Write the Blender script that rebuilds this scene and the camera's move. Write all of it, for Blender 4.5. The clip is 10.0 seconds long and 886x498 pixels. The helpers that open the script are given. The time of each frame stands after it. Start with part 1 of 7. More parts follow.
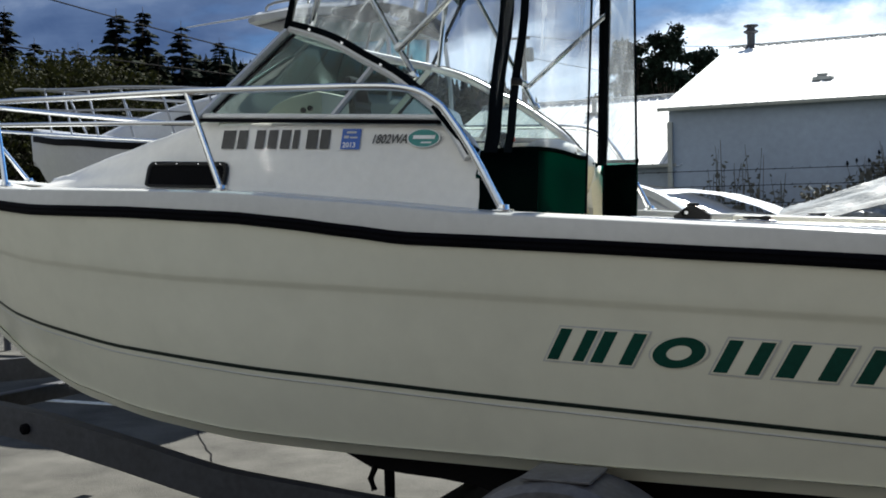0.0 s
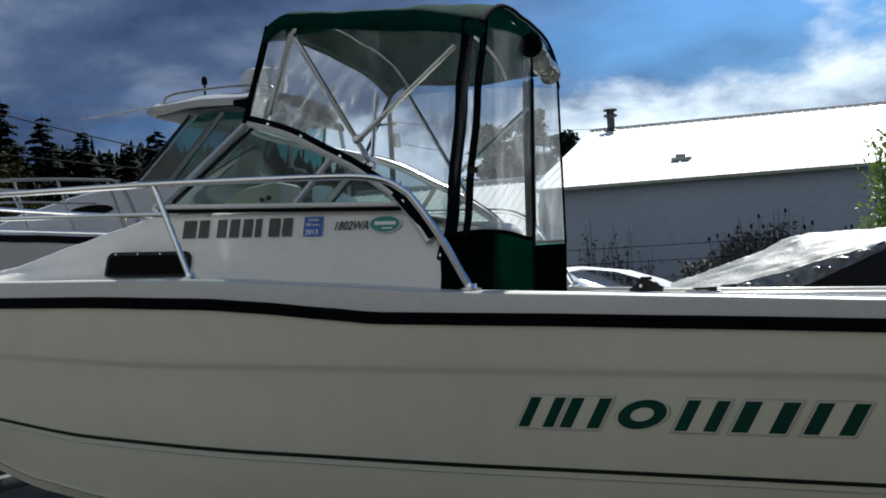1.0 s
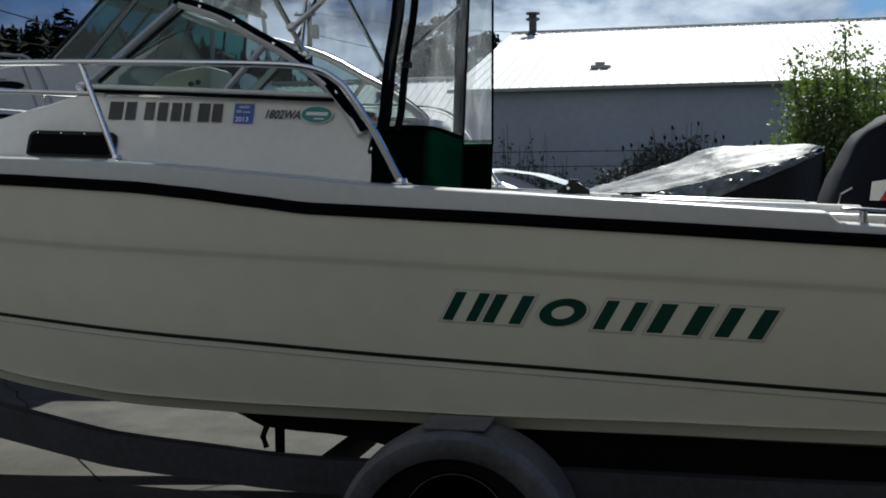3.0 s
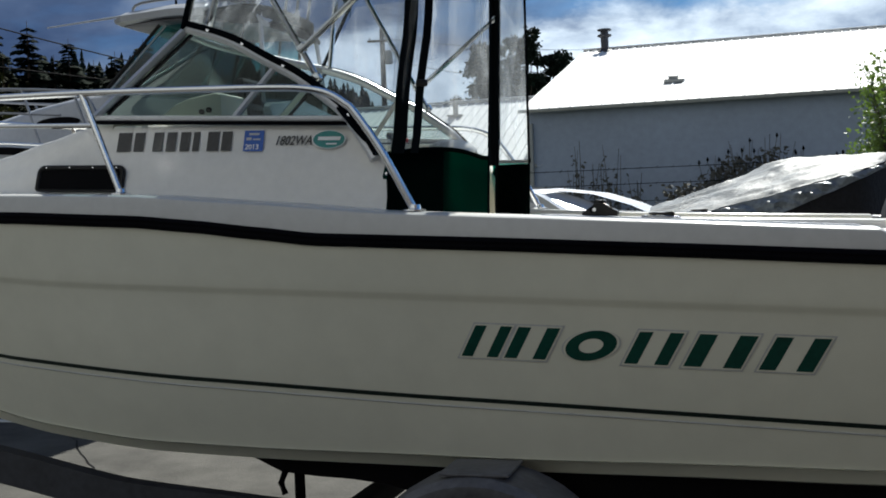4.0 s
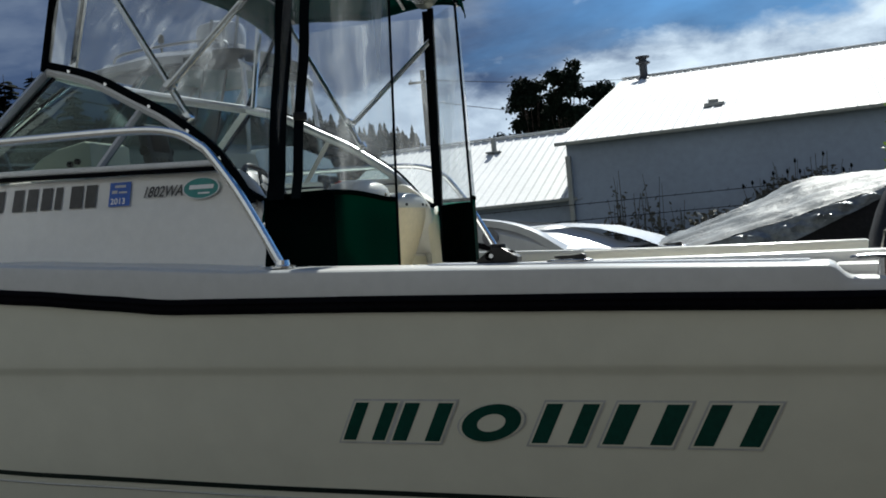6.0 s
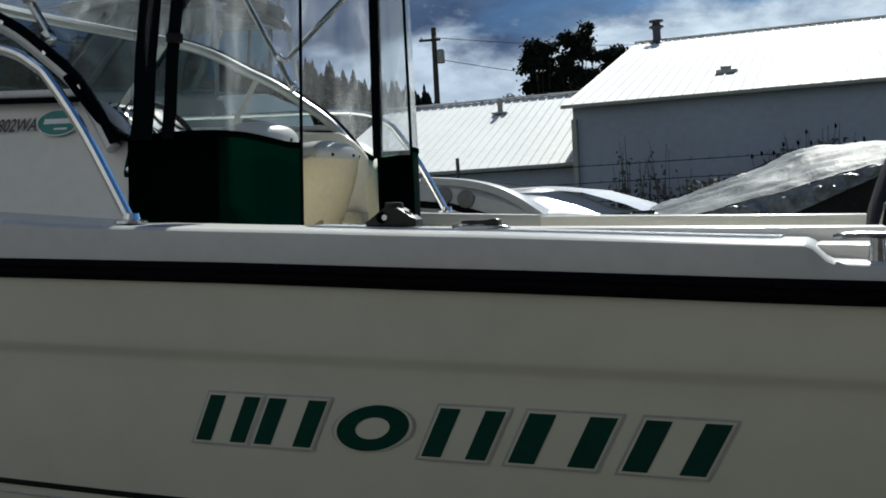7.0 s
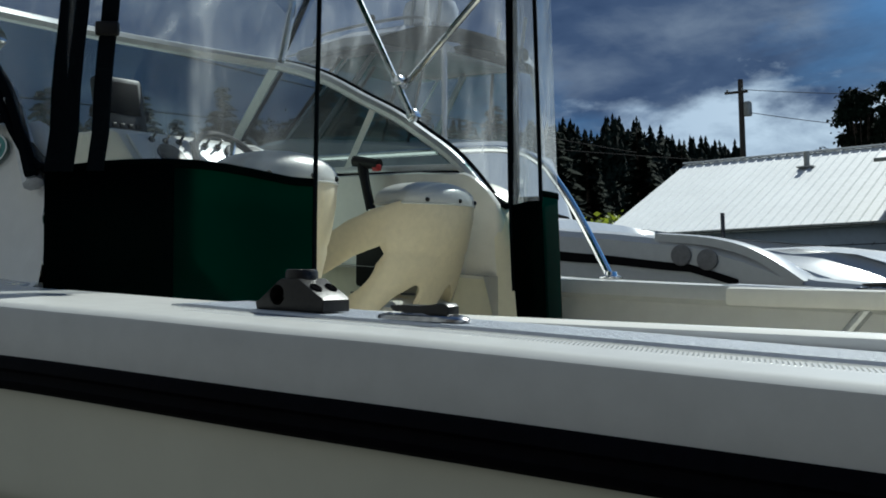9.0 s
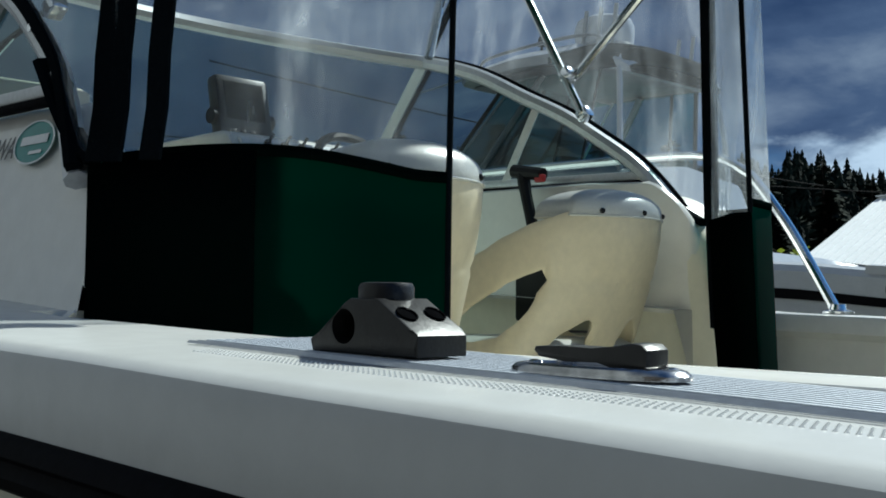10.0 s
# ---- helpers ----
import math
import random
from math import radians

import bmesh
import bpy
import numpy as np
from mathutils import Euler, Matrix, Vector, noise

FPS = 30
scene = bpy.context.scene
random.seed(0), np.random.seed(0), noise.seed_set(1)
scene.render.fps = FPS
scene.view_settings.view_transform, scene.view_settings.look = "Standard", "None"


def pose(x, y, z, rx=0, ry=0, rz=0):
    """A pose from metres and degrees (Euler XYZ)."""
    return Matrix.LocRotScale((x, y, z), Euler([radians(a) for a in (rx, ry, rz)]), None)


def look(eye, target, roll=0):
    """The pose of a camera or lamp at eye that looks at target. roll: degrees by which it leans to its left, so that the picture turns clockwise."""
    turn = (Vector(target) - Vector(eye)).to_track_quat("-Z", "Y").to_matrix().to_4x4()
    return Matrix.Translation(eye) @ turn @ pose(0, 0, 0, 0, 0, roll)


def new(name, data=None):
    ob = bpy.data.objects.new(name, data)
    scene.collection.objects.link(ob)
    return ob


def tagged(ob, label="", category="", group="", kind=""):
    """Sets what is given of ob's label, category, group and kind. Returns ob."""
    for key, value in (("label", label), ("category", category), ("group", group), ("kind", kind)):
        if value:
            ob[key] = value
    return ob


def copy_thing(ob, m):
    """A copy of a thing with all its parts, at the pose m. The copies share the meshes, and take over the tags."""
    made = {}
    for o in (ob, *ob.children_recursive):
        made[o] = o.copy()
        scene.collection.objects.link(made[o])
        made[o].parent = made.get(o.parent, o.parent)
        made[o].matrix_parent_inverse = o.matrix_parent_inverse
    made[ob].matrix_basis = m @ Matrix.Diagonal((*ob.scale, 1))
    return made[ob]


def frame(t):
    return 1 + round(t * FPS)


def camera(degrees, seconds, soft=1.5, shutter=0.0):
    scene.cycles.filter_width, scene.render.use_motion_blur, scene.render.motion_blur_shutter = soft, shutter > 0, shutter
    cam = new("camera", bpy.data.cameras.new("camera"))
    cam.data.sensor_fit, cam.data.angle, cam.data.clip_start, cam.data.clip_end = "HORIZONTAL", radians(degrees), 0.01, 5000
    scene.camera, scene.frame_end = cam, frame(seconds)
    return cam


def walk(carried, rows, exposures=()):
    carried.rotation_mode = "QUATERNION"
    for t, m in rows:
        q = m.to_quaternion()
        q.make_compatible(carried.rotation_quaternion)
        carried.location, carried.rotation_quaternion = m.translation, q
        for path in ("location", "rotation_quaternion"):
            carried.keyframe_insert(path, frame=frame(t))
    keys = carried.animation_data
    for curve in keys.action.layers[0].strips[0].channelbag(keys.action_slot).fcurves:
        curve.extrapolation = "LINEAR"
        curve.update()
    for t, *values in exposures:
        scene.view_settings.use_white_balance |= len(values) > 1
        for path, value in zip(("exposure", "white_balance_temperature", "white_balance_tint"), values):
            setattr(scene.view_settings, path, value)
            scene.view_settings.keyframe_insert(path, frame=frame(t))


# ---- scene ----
cam = camera(43.9, 10.0, soft=1.8)
PATH = [
    (0, (1.085, -3.213, 1.432), (0.275, -1.385, 1.376), -1.3),
    (0.5, (0.969, -3.469, 1.434), (0.272, -1.595, 1.46), -1.5),
    (1, (0.849, -3.559, 1.431), (0.272, -1.646, 1.518), -3.1),
    (1.2, (0.823, -3.58, 1.445), (0.255, -1.664, 1.531), -3.4),
    (1.5, (0.763, -3.617, 1.442), (0.195, -1.7, 1.501), -2.8),
    (1.7, (0.720, -3.654, 1.438), (0.167, -1.733, 1.468), -2.2),
    (2, (0.673, -3.731, 1.423), (0.172, -1.795, 1.418), -0.4),
    (2.2, (0.665, -3.751, 1.411), (0.165, -1.814, 1.395), -0.5),
    (2.5, (0.691, -3.734, 1.385), (0.255, -1.784, 1.313), -0.2),
    (2.7, (0.723, -3.687, 1.401), (0.299, -1.735, 1.299), -0.4),
    (3.8, (0.972, -3.385, 1.431), (0.459, -1.454, 1.346), -2.0),
    (4, (0.938, -3.296, 1.429), (0.367, -1.381, 1.37), -2.2),
    (4.5, (0.897, -3.133, 1.444), (0.188, -1.264, 1.385), -2.6),
    (5, (1.01, -2.958, 1.429), (0.298, -1.089, 1.388), -4.9),
    (5.3, (1.135, -2.828, 1.456), (0.445, -0.951, 1.461), -3.5),
    (5.5, (1.198, -2.753, 1.461), (0.52, -0.872, 1.493), -4.6),
    (5.7, (1.225, -2.691, 1.452), (0.549, -0.809, 1.484), -5.7),
    (6.8, (1.273, -2.118, 1.42), (0.624, -0.227, 1.383), -2.2),
    (7, (1.293, -1.953, 1.42), (0.605, -0.076, 1.368), -3.1),
    (7.5, (1.379, -1.738, 1.431), (0.728, 0.152, 1.387), -5.5),
    (8, (1.37, -1.501, 1.437), (0.563, 0.327, 1.525), -1.0),
    (8.2, (1.36, -1.365, 1.44), (0.499, 0.437, 1.543), -2.3),
    (8.5, (1.361, -1.157, 1.419), (0.353, 0.568, 1.503), -1.6),
    (9, (1.34, -0.855, 1.434), (0.17, 0.766, 1.506), -1.6),
    (9.5, (1.15, -0.639, 1.431), (-0.139, 0.885, 1.548), -3.4),
    (9.6, (1.103, -0.582, 1.438), (-0.201, 0.933, 1.515), -3.3),
    (10, (1.001, -0.404, 1.427), (-0.404, 1.011, 1.577), -1.2),
]
walk(cam, [(t, look(eye, target, roll)) for t, eye, target, roll in PATH],
     exposures=[(0.0, 1.56, 6500, 5), (0.5, 1.22, 6400, 5), (1.0, 1.00, 6350, 5), (2.5, 0.57, 6350, 5), (4.0, 1.06, 6450, 5), (4.5, 1.07, 6400, 5), (5.5, 0.89, 6350, 4), (7.0, 0.66, 6350, 3),
                (7.5, 0.62, 6350, 3), (8.5, 0.50, 6120, 0), (9.0, 0.53, 6060, -1), (10.0, 0.74, 5950, -3)])

# ---- light ----
SUN = Vector((0.03, 0.71, 0.70)).normalized()
sun_data = bpy.data.lights.new("sun", "SUN")
sun_data.energy, sun_data.angle, sun_data.color = 4.8, radians(0.5), (1.0, 0.96, 0.90)
sun = new("sun", sun_data)
sun.matrix_world = look(SUN * 50, (0, 0, 0))

world = bpy.data.worlds.new("sky")
scene.world = world
world.use_nodes = True


def link(nt, a, b):
    nt.links.new(a, b)


def node(nt, kind, **values):
    n = nt.nodes.new(kind)
    for key, value in values.items():
        if key in n.inputs:
            n.inputs[key].default_value = value
    return n


def math_node(nt, op, a, b=None):
    n = nt.nodes.new("ShaderNodeMath")
    n.operation = op
    for i, v in enumerate((a, b)):
        if v is None:
            continue
        if isinstance(v, (int, float)):
            n.inputs[i].default_value = v
        else:
            link(nt, v, n.inputs[i])
    return n.outputs[0]


def ramp(nt, fac, stops):
    n = nt.nodes.new("ShaderNodeValToRGB")
    el = n.color_ramp.elements
    while len(el) < len(stops):
        el.new(0.5)
    for e, (p, c) in zip(el, stops):
        e.position, e.color = p, (*c, 1)
    link(nt, fac, n.inputs[0])
    return n.outputs[0]


def mix_rgb(nt, fac, a, b, how="MIX"):
    n = nt.nodes.new("ShaderNodeMix")
    n.data_type, n.blend_type = "RGBA", how
    for i, v in ((0, fac), (6, a), (7, b)):
        if isinstance(v, tuple):
            n.inputs[i].default_value = (*v, 1)
        elif isinstance(v, (int, float)):
            n.inputs[i].default_value = v
        else:
            link(nt, v, n.inputs[i])
    return n.outputs[2]


def build_sky():
    nt = world.node_tree
    nt.nodes.clear()
    sky = nt.nodes.new("ShaderNodeTexSky")
    sky.sky_type, sky.sun_disc = "NISHITA", False
    sky.sun_elevation = math.asin(SUN.z)
    sky.sun_rotation = math.atan2(SUN.x, SUN.y)
    sky.air_density, sky.dust_density, sky.ozone_density = 1.0, 0.4, 2.0
    co = nt.nodes.new("ShaderNodeTexCoord")
    sep = nt.nodes.new("ShaderNodeSeparateXYZ")
    link(nt, co.outputs["Generated"], sep.inputs[0])
    h = math_node(nt, "ADD", math_node(nt, "MAXIMUM", sep.outputs[2], 0.0), 0.16)
    comb = nt.nodes.new("ShaderNodeCombineXYZ")
    link(nt, math_node(nt, "DIVIDE", sep.outputs[0], h), comb.inputs[0])
    link(nt, math_node(nt, "DIVIDE", sep.outputs[1], h), comb.inputs[1])
    shift = nt.nodes.new("ShaderNodeVectorMath")
    shift.operation = "ADD"
    shift.inputs[1].default_value = CLOUD_SHIFT
    link(nt, comb.outputs[0], shift.inputs[0])
    big = node(nt, "ShaderNodeTexNoise", Scale=0.62, Detail=7.0, Roughness=0.55, Distortion=0.3)
    link(nt, shift.outputs[0], big.inputs["Vector"])
    fine = node(nt, "ShaderNodeTexNoise", Scale=1.5, Detail=5.0, Roughness=0.5, Distortion=0.25)
    link(nt, shift.outputs[0], fine.inputs["Vector"])
    flat = nt.nodes.new("ShaderNodeMapping")
    flat.inputs["Scale"].default_value = (1.0, 1.0, 2.1)
    flat.inputs["Location"].default_value = HEAP_SHIFT
    link(nt, co.outputs["Generated"], flat.inputs[0])
    heap = node(nt, "ShaderNodeTexNoise", Scale=5.2, Detail=9.0, Roughness=0.56, Distortion=0.12)
    link(nt, flat.outputs[0], heap.inputs["Vector"])
    curl = node(nt, "ShaderNodeTexNoise", Scale=13.0, Detail=8.0, Roughness=0.6, Distortion=0.3)
    link(nt, flat.outputs[0], curl.inputs["Vector"])
    blue = mix_rgb(nt, 1.0, sky.outputs[0], (SKY_GAIN * 0.38, SKY_GAIN * 0.66, SKY_GAIN * 0.95), "MULTIPLY")
    # a slate layer, thick towards the west, broken in the middle
    west = math_node(nt, "MULTIPLY", sep.outputs[0], -0.50)
    layer = math_node(nt, "ADD", math_node(nt, "ADD", big.outputs[0], west), -0.10)
    cover = ramp(nt, layer, [(0.40, (0, 0, 0)), (0.62, (1, 1, 1))])
    tone = math_node(nt, "ADD", math_node(nt, "MULTIPLY", fine.outputs[0], 0.7), math_node(nt, "MULTIPLY", curl.outputs[0], 0.3))
    slate = ramp(nt, tone, [(0.36, (0.026, 0.046, 0.100)), (0.50, (0.058, 0.085, 0.150)), (0.66, (0.17, 0.20, 0.26))])
    both = mix_rgb(nt, cover, blue, slate)
    # heaped white clouds low over the horizon
    band = ramp(nt, sep.outputs[2], [(0.0, (0.82, 0.82, 0.82)), (0.12, (0.79, 0.79, 0.79)), (0.155, (0.69, 0.69, 0.69)), (0.20, (0.50, 0.50, 0.50)), (0.27, (0.36, 0.36, 0.36))])
    mass = math_node(nt, "ADD", math_node(nt, "ADD", heap.outputs[0], band), math_node(nt, "MULTIPLY", math_node(nt, "MINIMUM", sep.outputs[0], 0.05), 0.50))
    mass = math_node(nt, "ADD", mass, math_node(nt, "MULTIPLY", math_node(nt, "SUBTRACT", curl.outputs[0], 0.5), 0.20))
    white = ramp(nt, math_node(nt, "SUBTRACT", mass, 0.5), [(0.50, (0, 0, 0)), (0.66, (1, 1, 1))])
    puff = math_node(nt, "ADD", math_node(nt, "MULTIPLY", heap.outputs[0], 0.6), math_node(nt, "MULTIPLY", curl.outputs[0], 0.4))
    lit = ramp(nt, puff, [(0.40, (0.13, 0.17, 0.25)), (0.60, (0.46, 0.52, 0.60))])
    both = mix_rgb(nt, white, both, lit)
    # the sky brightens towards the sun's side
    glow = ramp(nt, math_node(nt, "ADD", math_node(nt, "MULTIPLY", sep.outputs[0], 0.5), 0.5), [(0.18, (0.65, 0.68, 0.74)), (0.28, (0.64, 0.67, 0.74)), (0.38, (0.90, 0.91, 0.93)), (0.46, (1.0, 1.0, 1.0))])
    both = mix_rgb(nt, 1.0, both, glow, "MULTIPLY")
    # brighter sky added behind the path, turned westward, to light the hull's side
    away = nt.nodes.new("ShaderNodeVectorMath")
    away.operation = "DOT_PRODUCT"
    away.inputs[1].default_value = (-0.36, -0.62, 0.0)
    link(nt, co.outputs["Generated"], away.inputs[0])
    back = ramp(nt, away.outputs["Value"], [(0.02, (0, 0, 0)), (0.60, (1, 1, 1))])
    back_fill = ramp(nt, big.outputs[0], [(0.36, (BACK_SKY * 0.60, BACK_SKY * 0.63, BACK_SKY * 0.68)), (0.62, (BACK_SKY * 1.55, BACK_SKY * 1.53, BACK_SKY * 1.46))])
    both = mix_rgb(nt, math_node(nt, "MULTIPLY", back, 0.9), both, back_fill)
    bg = nt.nodes.new("ShaderNodeBackground")
    bg.inputs[1].default_value = 1.05
    link(nt, both, bg.inputs[0])
    out = nt.nodes.new("ShaderNodeOutputWorld")
    link(nt, bg.outputs[0], out.inputs[0])


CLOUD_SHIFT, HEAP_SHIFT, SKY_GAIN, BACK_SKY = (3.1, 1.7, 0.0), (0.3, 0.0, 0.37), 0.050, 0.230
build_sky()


# ---- materials ----
def surface(name, color, rough=0.5, metal=0.0, vary=0.12, scale=3.0, fine=60.0, bump=0.02, second=None, grain=0.5, spec=0.5, per_piece=0.0, thin=None):
    """A principled surface whose colour varies at two scales, with fine relief."""
    m = bpy.data.materials.new(name)
    m.use_nodes = True
    nt = m.node_tree
    b = nt.nodes["Principled BSDF"]
    co = nt.nodes.new("ShaderNodeTexCoord")
    n1 = node(nt, "ShaderNodeTexNoise", Scale=scale, Detail=5.0, Roughness=0.6)
    n2 = node(nt, "ShaderNodeTexNoise", Scale=fine, Detail=4.0, Roughness=0.6)
    for n in (n1, n2):
        link(nt, co.outputs["Object"], n.inputs["Vector"])
    f = math_node(nt, "ADD", math_node(nt, "MULTIPLY", n1.outputs[0], 1 - grain), math_node(nt, "MULTIPLY", n2.outputs[0], grain))
    lo = tuple(c * (1 - vary) for c in color)
    hi = second or tuple(min(1, c * (1 + vary)) for c in color)
    col = ramp(nt, f, [(0.36, lo), (0.64, hi)])
    if per_piece:
        info = nt.nodes.new("ShaderNodeObjectInfo")
        col = mix_rgb(nt, 1.0, col, ramp(nt, info.outputs["Random"], [(0, (1 - per_piece,) * 3), (1, (1, 1, 1))]), "MULTIPLY")
    link(nt, col, b.inputs["Base Color"])
    rr = math_node(nt, "ADD", rough - 0.06, math_node(nt, "MULTIPLY", n1.outputs[0], 0.12))
    link(nt, rr, b.inputs["Roughness"])
    b.inputs["Metallic"].default_value = metal
    b.inputs["Specular IOR Level"].default_value = spec
    if bump:
        bp = node(nt, "ShaderNodeBump", Strength=0.5, Distance=bump)
        link(nt, n2.outputs[0], bp.inputs["Height"])
        link(nt, bp.outputs[0], b.inputs["Normal"])
    if thin:
        # light that shines through a leaf or a cloth
        tl = node(nt, "ShaderNodeBsdfTranslucent", Color=(*thin, 1))
        both = nt.nodes.new("ShaderNodeAddShader")
        link(nt, b.outputs[0], both.inputs[0])
        link(nt, tl.outputs[0], both.inputs[1])
        link(nt, both.outputs[0], nt.nodes["Material Output"].inputs[0])
    return m


def clear(name, tint, gloss=0.12, rough=0.04, haze=0.0, wrinkle=0.0, wscale=5.0):
    """Thin clear sheet: looks straight through, with a gloss that grows at grazing sight."""
    m = bpy.data.materials.new(name)
    m.use_nodes = True
    nt = m.node_tree
    nt.nodes.clear()
    tr = node(nt, "ShaderNodeBsdfTransparent", Color=(*tint, 1))
    gl = node(nt, "ShaderNodeBsdfGlossy", Color=(0.9, 0.93, 0.95, 1), Roughness=rough)
    di = node(nt, "ShaderNodeBsdfDiffuse", Color=(0.8, 0.82, 0.84, 1))
    co = nt.nodes.new("ShaderNodeTexCoord")
    if wrinkle:
        mp = nt.nodes.new("ShaderNodeMapping")
        mp.inputs["Scale"].default_value = (1.6, 1.6, 0.35)
        link(nt, co.outputs["Object"], mp.inputs[0])
        wn = node(nt, "ShaderNodeTexNoise", Scale=wscale, Detail=3.0, Roughness=0.5, Distortion=0.8)
        link(nt, mp.outputs[0], wn.inputs["Vector"])
        bp = node(nt, "ShaderNodeBump", Strength=1.0, Distance=wrinkle)
        link(nt, wn.outputs[0], bp.inputs["Height"])
        link(nt, bp.outputs[0], gl.inputs["Normal"])
    fr = node(nt, "ShaderNodeLayerWeight", Blend=0.5)
    edge = math_node(nt, "POWER", fr.outputs["Facing"], 5.0)
    f = math_node(nt, "ADD", math_node(nt, "MULTIPLY", edge, 0.6), gloss)
    mx = nt.nodes.new("ShaderNodeMixShader")
    link(nt, f, mx.inputs[0])
    link(nt, tr.outputs[0], mx.inputs[1])
    link(nt, gl.outputs[0], mx.inputs[2])
    last = mx
    if haze:
        hang = nt.nodes.new("ShaderNodeMapping")
        hang.inputs["Scale"].default_value = (2.2, 2.2, 0.5)
        link(nt, co.outputs["Object"], hang.inputs[0])
        sm = node(nt, "ShaderNodeTexNoise", Scale=5.0, Detail=5.0, Roughness=0.6, Distortion=0.5)
        link(nt, hang.outputs[0], sm.inputs["Vector"])
        hz = ramp(nt, sm.outputs[0], [(0.38, (haze * 0.4,) * 3), (0.56, (haze,) * 3), (0.72, (haze * 3.0,) * 3)])
        scatter = node(nt, "ShaderNodeMixShader", Fac=0.65)
        fog = node(nt, "ShaderNodeBsdfTranslucent", Color=(0.80, 0.84, 0.88, 1))
        link(nt, di.outputs[0], scatter.inputs[1])
        link(nt, fog.outputs[0], scatter.inputs[2])
        m2 = nt.nodes.new("ShaderNodeMixShader")
        link(nt, hz, m2.inputs[0])
        link(nt, mx.outputs[0], m2.inputs[1])
        link(nt, scatter.outputs[0], m2.inputs[2])
        last = m2
    out = nt.nodes.new("ShaderNodeOutputMaterial")
    link(nt, last.outputs[0], out.inputs[0])
    return m


GEL = surface("hull_gelcoat", (0.665, 0.660, 0.560), 0.16, vary=0.05, scale=1.2, fine=9.0, bump=0.0008, grain=0.4)
GEL_DECK = surface("deck_gelcoat", (0.75, 0.735, 0.69), 0.22, vary=0.05, scale=1.5, fine=25.0, bump=0.0008)
# deck gelcoat darkened by the shade on the gunwale's outer face
GEL_SHADED = surface("shaded_deck_gelcoat", (0.53, 0.53, 0.515), 0.25, vary=0.06, scale=1.5, fine=25.0, bump=0.0008)
GEL_LINER = surface("cockpit_liner", (0.76, 0.73, 0.60), 0.3, vary=0.06, scale=2.0, fine=30.0, bump=0.001)
NONSKID = surface("nonskid_tread", (0.36, 0.39, 0.44), 0.55, vary=0.12, scale=4.0, fine=260.0, bump=0.003)
RUBBER = surface("black_rubber", (0.003, 0.003, 0.0045), 0.65, spec=0.03, vary=0.4, scale=5.0, fine=80.0, bump=0.001)
BLACK = surface("black_paint", (0.004, 0.004, 0.005), 0.6, spec=0.03, vary=0.3, fine=90.0, bump=0.0006)
NAVY_CANVAS = surface("dark_canvas", (0.003, 0.0045, 0.006), 0.9, spec=0.01, vary=0.35, scale=4.0, fine=220.0, bump=0.002)
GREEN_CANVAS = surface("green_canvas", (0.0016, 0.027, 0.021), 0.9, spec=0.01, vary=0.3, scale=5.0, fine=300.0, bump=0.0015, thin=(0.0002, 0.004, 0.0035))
# the roof's canvas again, with the skirt's shade in its darker colour
GREEN_SHADED = surface("shaded_green_canvas", (0.0005, 0.0060, 0.0045), 0.9, spec=0.01, vary=0.3, scale=5.0, fine=300.0, bump=0.0015, thin=(0.001, 0.072, 0.052))
STRIPE = surface("boot_stripe", (0.010, 0.018, 0.015), 0.4, spec=0.2, vary=0.3, fine=50.0, bump=0.0)
DULL_STEEL = surface("dull_stainless", (0.26, 0.27, 0.29), 0.38, metal=1.0, vary=0.15, fine=60.0, bump=0.0003)
DECAL_GREEN = surface("green_vinyl", (0.003, 0.05, 0.036), 0.4, spec=0.25, vary=0.2, scale=6.0, fine=70.0, bump=0.0)
DECAL_TEAL = surface("teal_vinyl", (0.02, 0.22, 0.20), 0.3, vary=0.15, fine=70.0, bump=0.0)
DECAL_SILVER = surface("silver_vinyl", (0.45, 0.46, 0.46), 0.35, vary=0.15, fine=70.0, bump=0.0)
DECAL_WHITE = surface("white_vinyl", (0.78, 0.79, 0.78), 0.35, vary=0.08, fine=70.0, bump=0.0)
DECAL_BLACK = surface("charcoal_vinyl", (0.035, 0.034, 0.033), 0.4, vary=0.35, scale=14.0, fine=90.0, bump=0.0)
DECAL_BLUE = surface("blue_vinyl", (0.02, 0.10, 0.42), 0.35, vary=0.2, fine=90.0, bump=0.0)
DECAL_RED = surface("red_vinyl", (0.45, 0.02, 0.02), 0.35, vary=0.2, fine=90.0, bump=0.0)
STEEL = surface("polished_stainless", (0.78, 0.79, 0.80), 0.14, metal=1.0, vary=0.08, fine=60.0, bump=0.0003)
DARK_CHROME = surface("dulled_chrome", (0.36, 0.36, 0.37), 0.2, metal=1.0, vary=0.3, scale=30.0, fine=120.0, bump=0.0006)
ALU = surface("anodised_aluminium", (0.52, 0.53, 0.54), 0.34, metal=0.45, vary=0.14, fine=120.0, bump=0.0004)
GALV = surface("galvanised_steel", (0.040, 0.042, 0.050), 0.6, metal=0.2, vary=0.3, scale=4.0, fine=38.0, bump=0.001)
PLASTIC = surface("black_plastic", (0.009, 0.0085, 0.0085), 0.45, spec=0.2, vary=0.25, scale=6.0, fine=150.0, bump=0.0008)
WORN_PLASTIC = surface("worn_black_plastic", (0.008, 0.0075, 0.0075), 0.38, spec=0.28, vary=0.4, scale=25.0, fine=150.0, bump=0.0008)
SEAT_SHELL = surface("cream_seat_plastic", (0.66, 0.575, 0.40), 0.35, vary=0.07, scale=3.0, fine=60.0, bump=0.001)
VINYL = surface("white_upholstery", (0.52, 0.515, 0.475), 0.32, vary=0.06, scale=4.0, fine=160.0, bump=0.001)
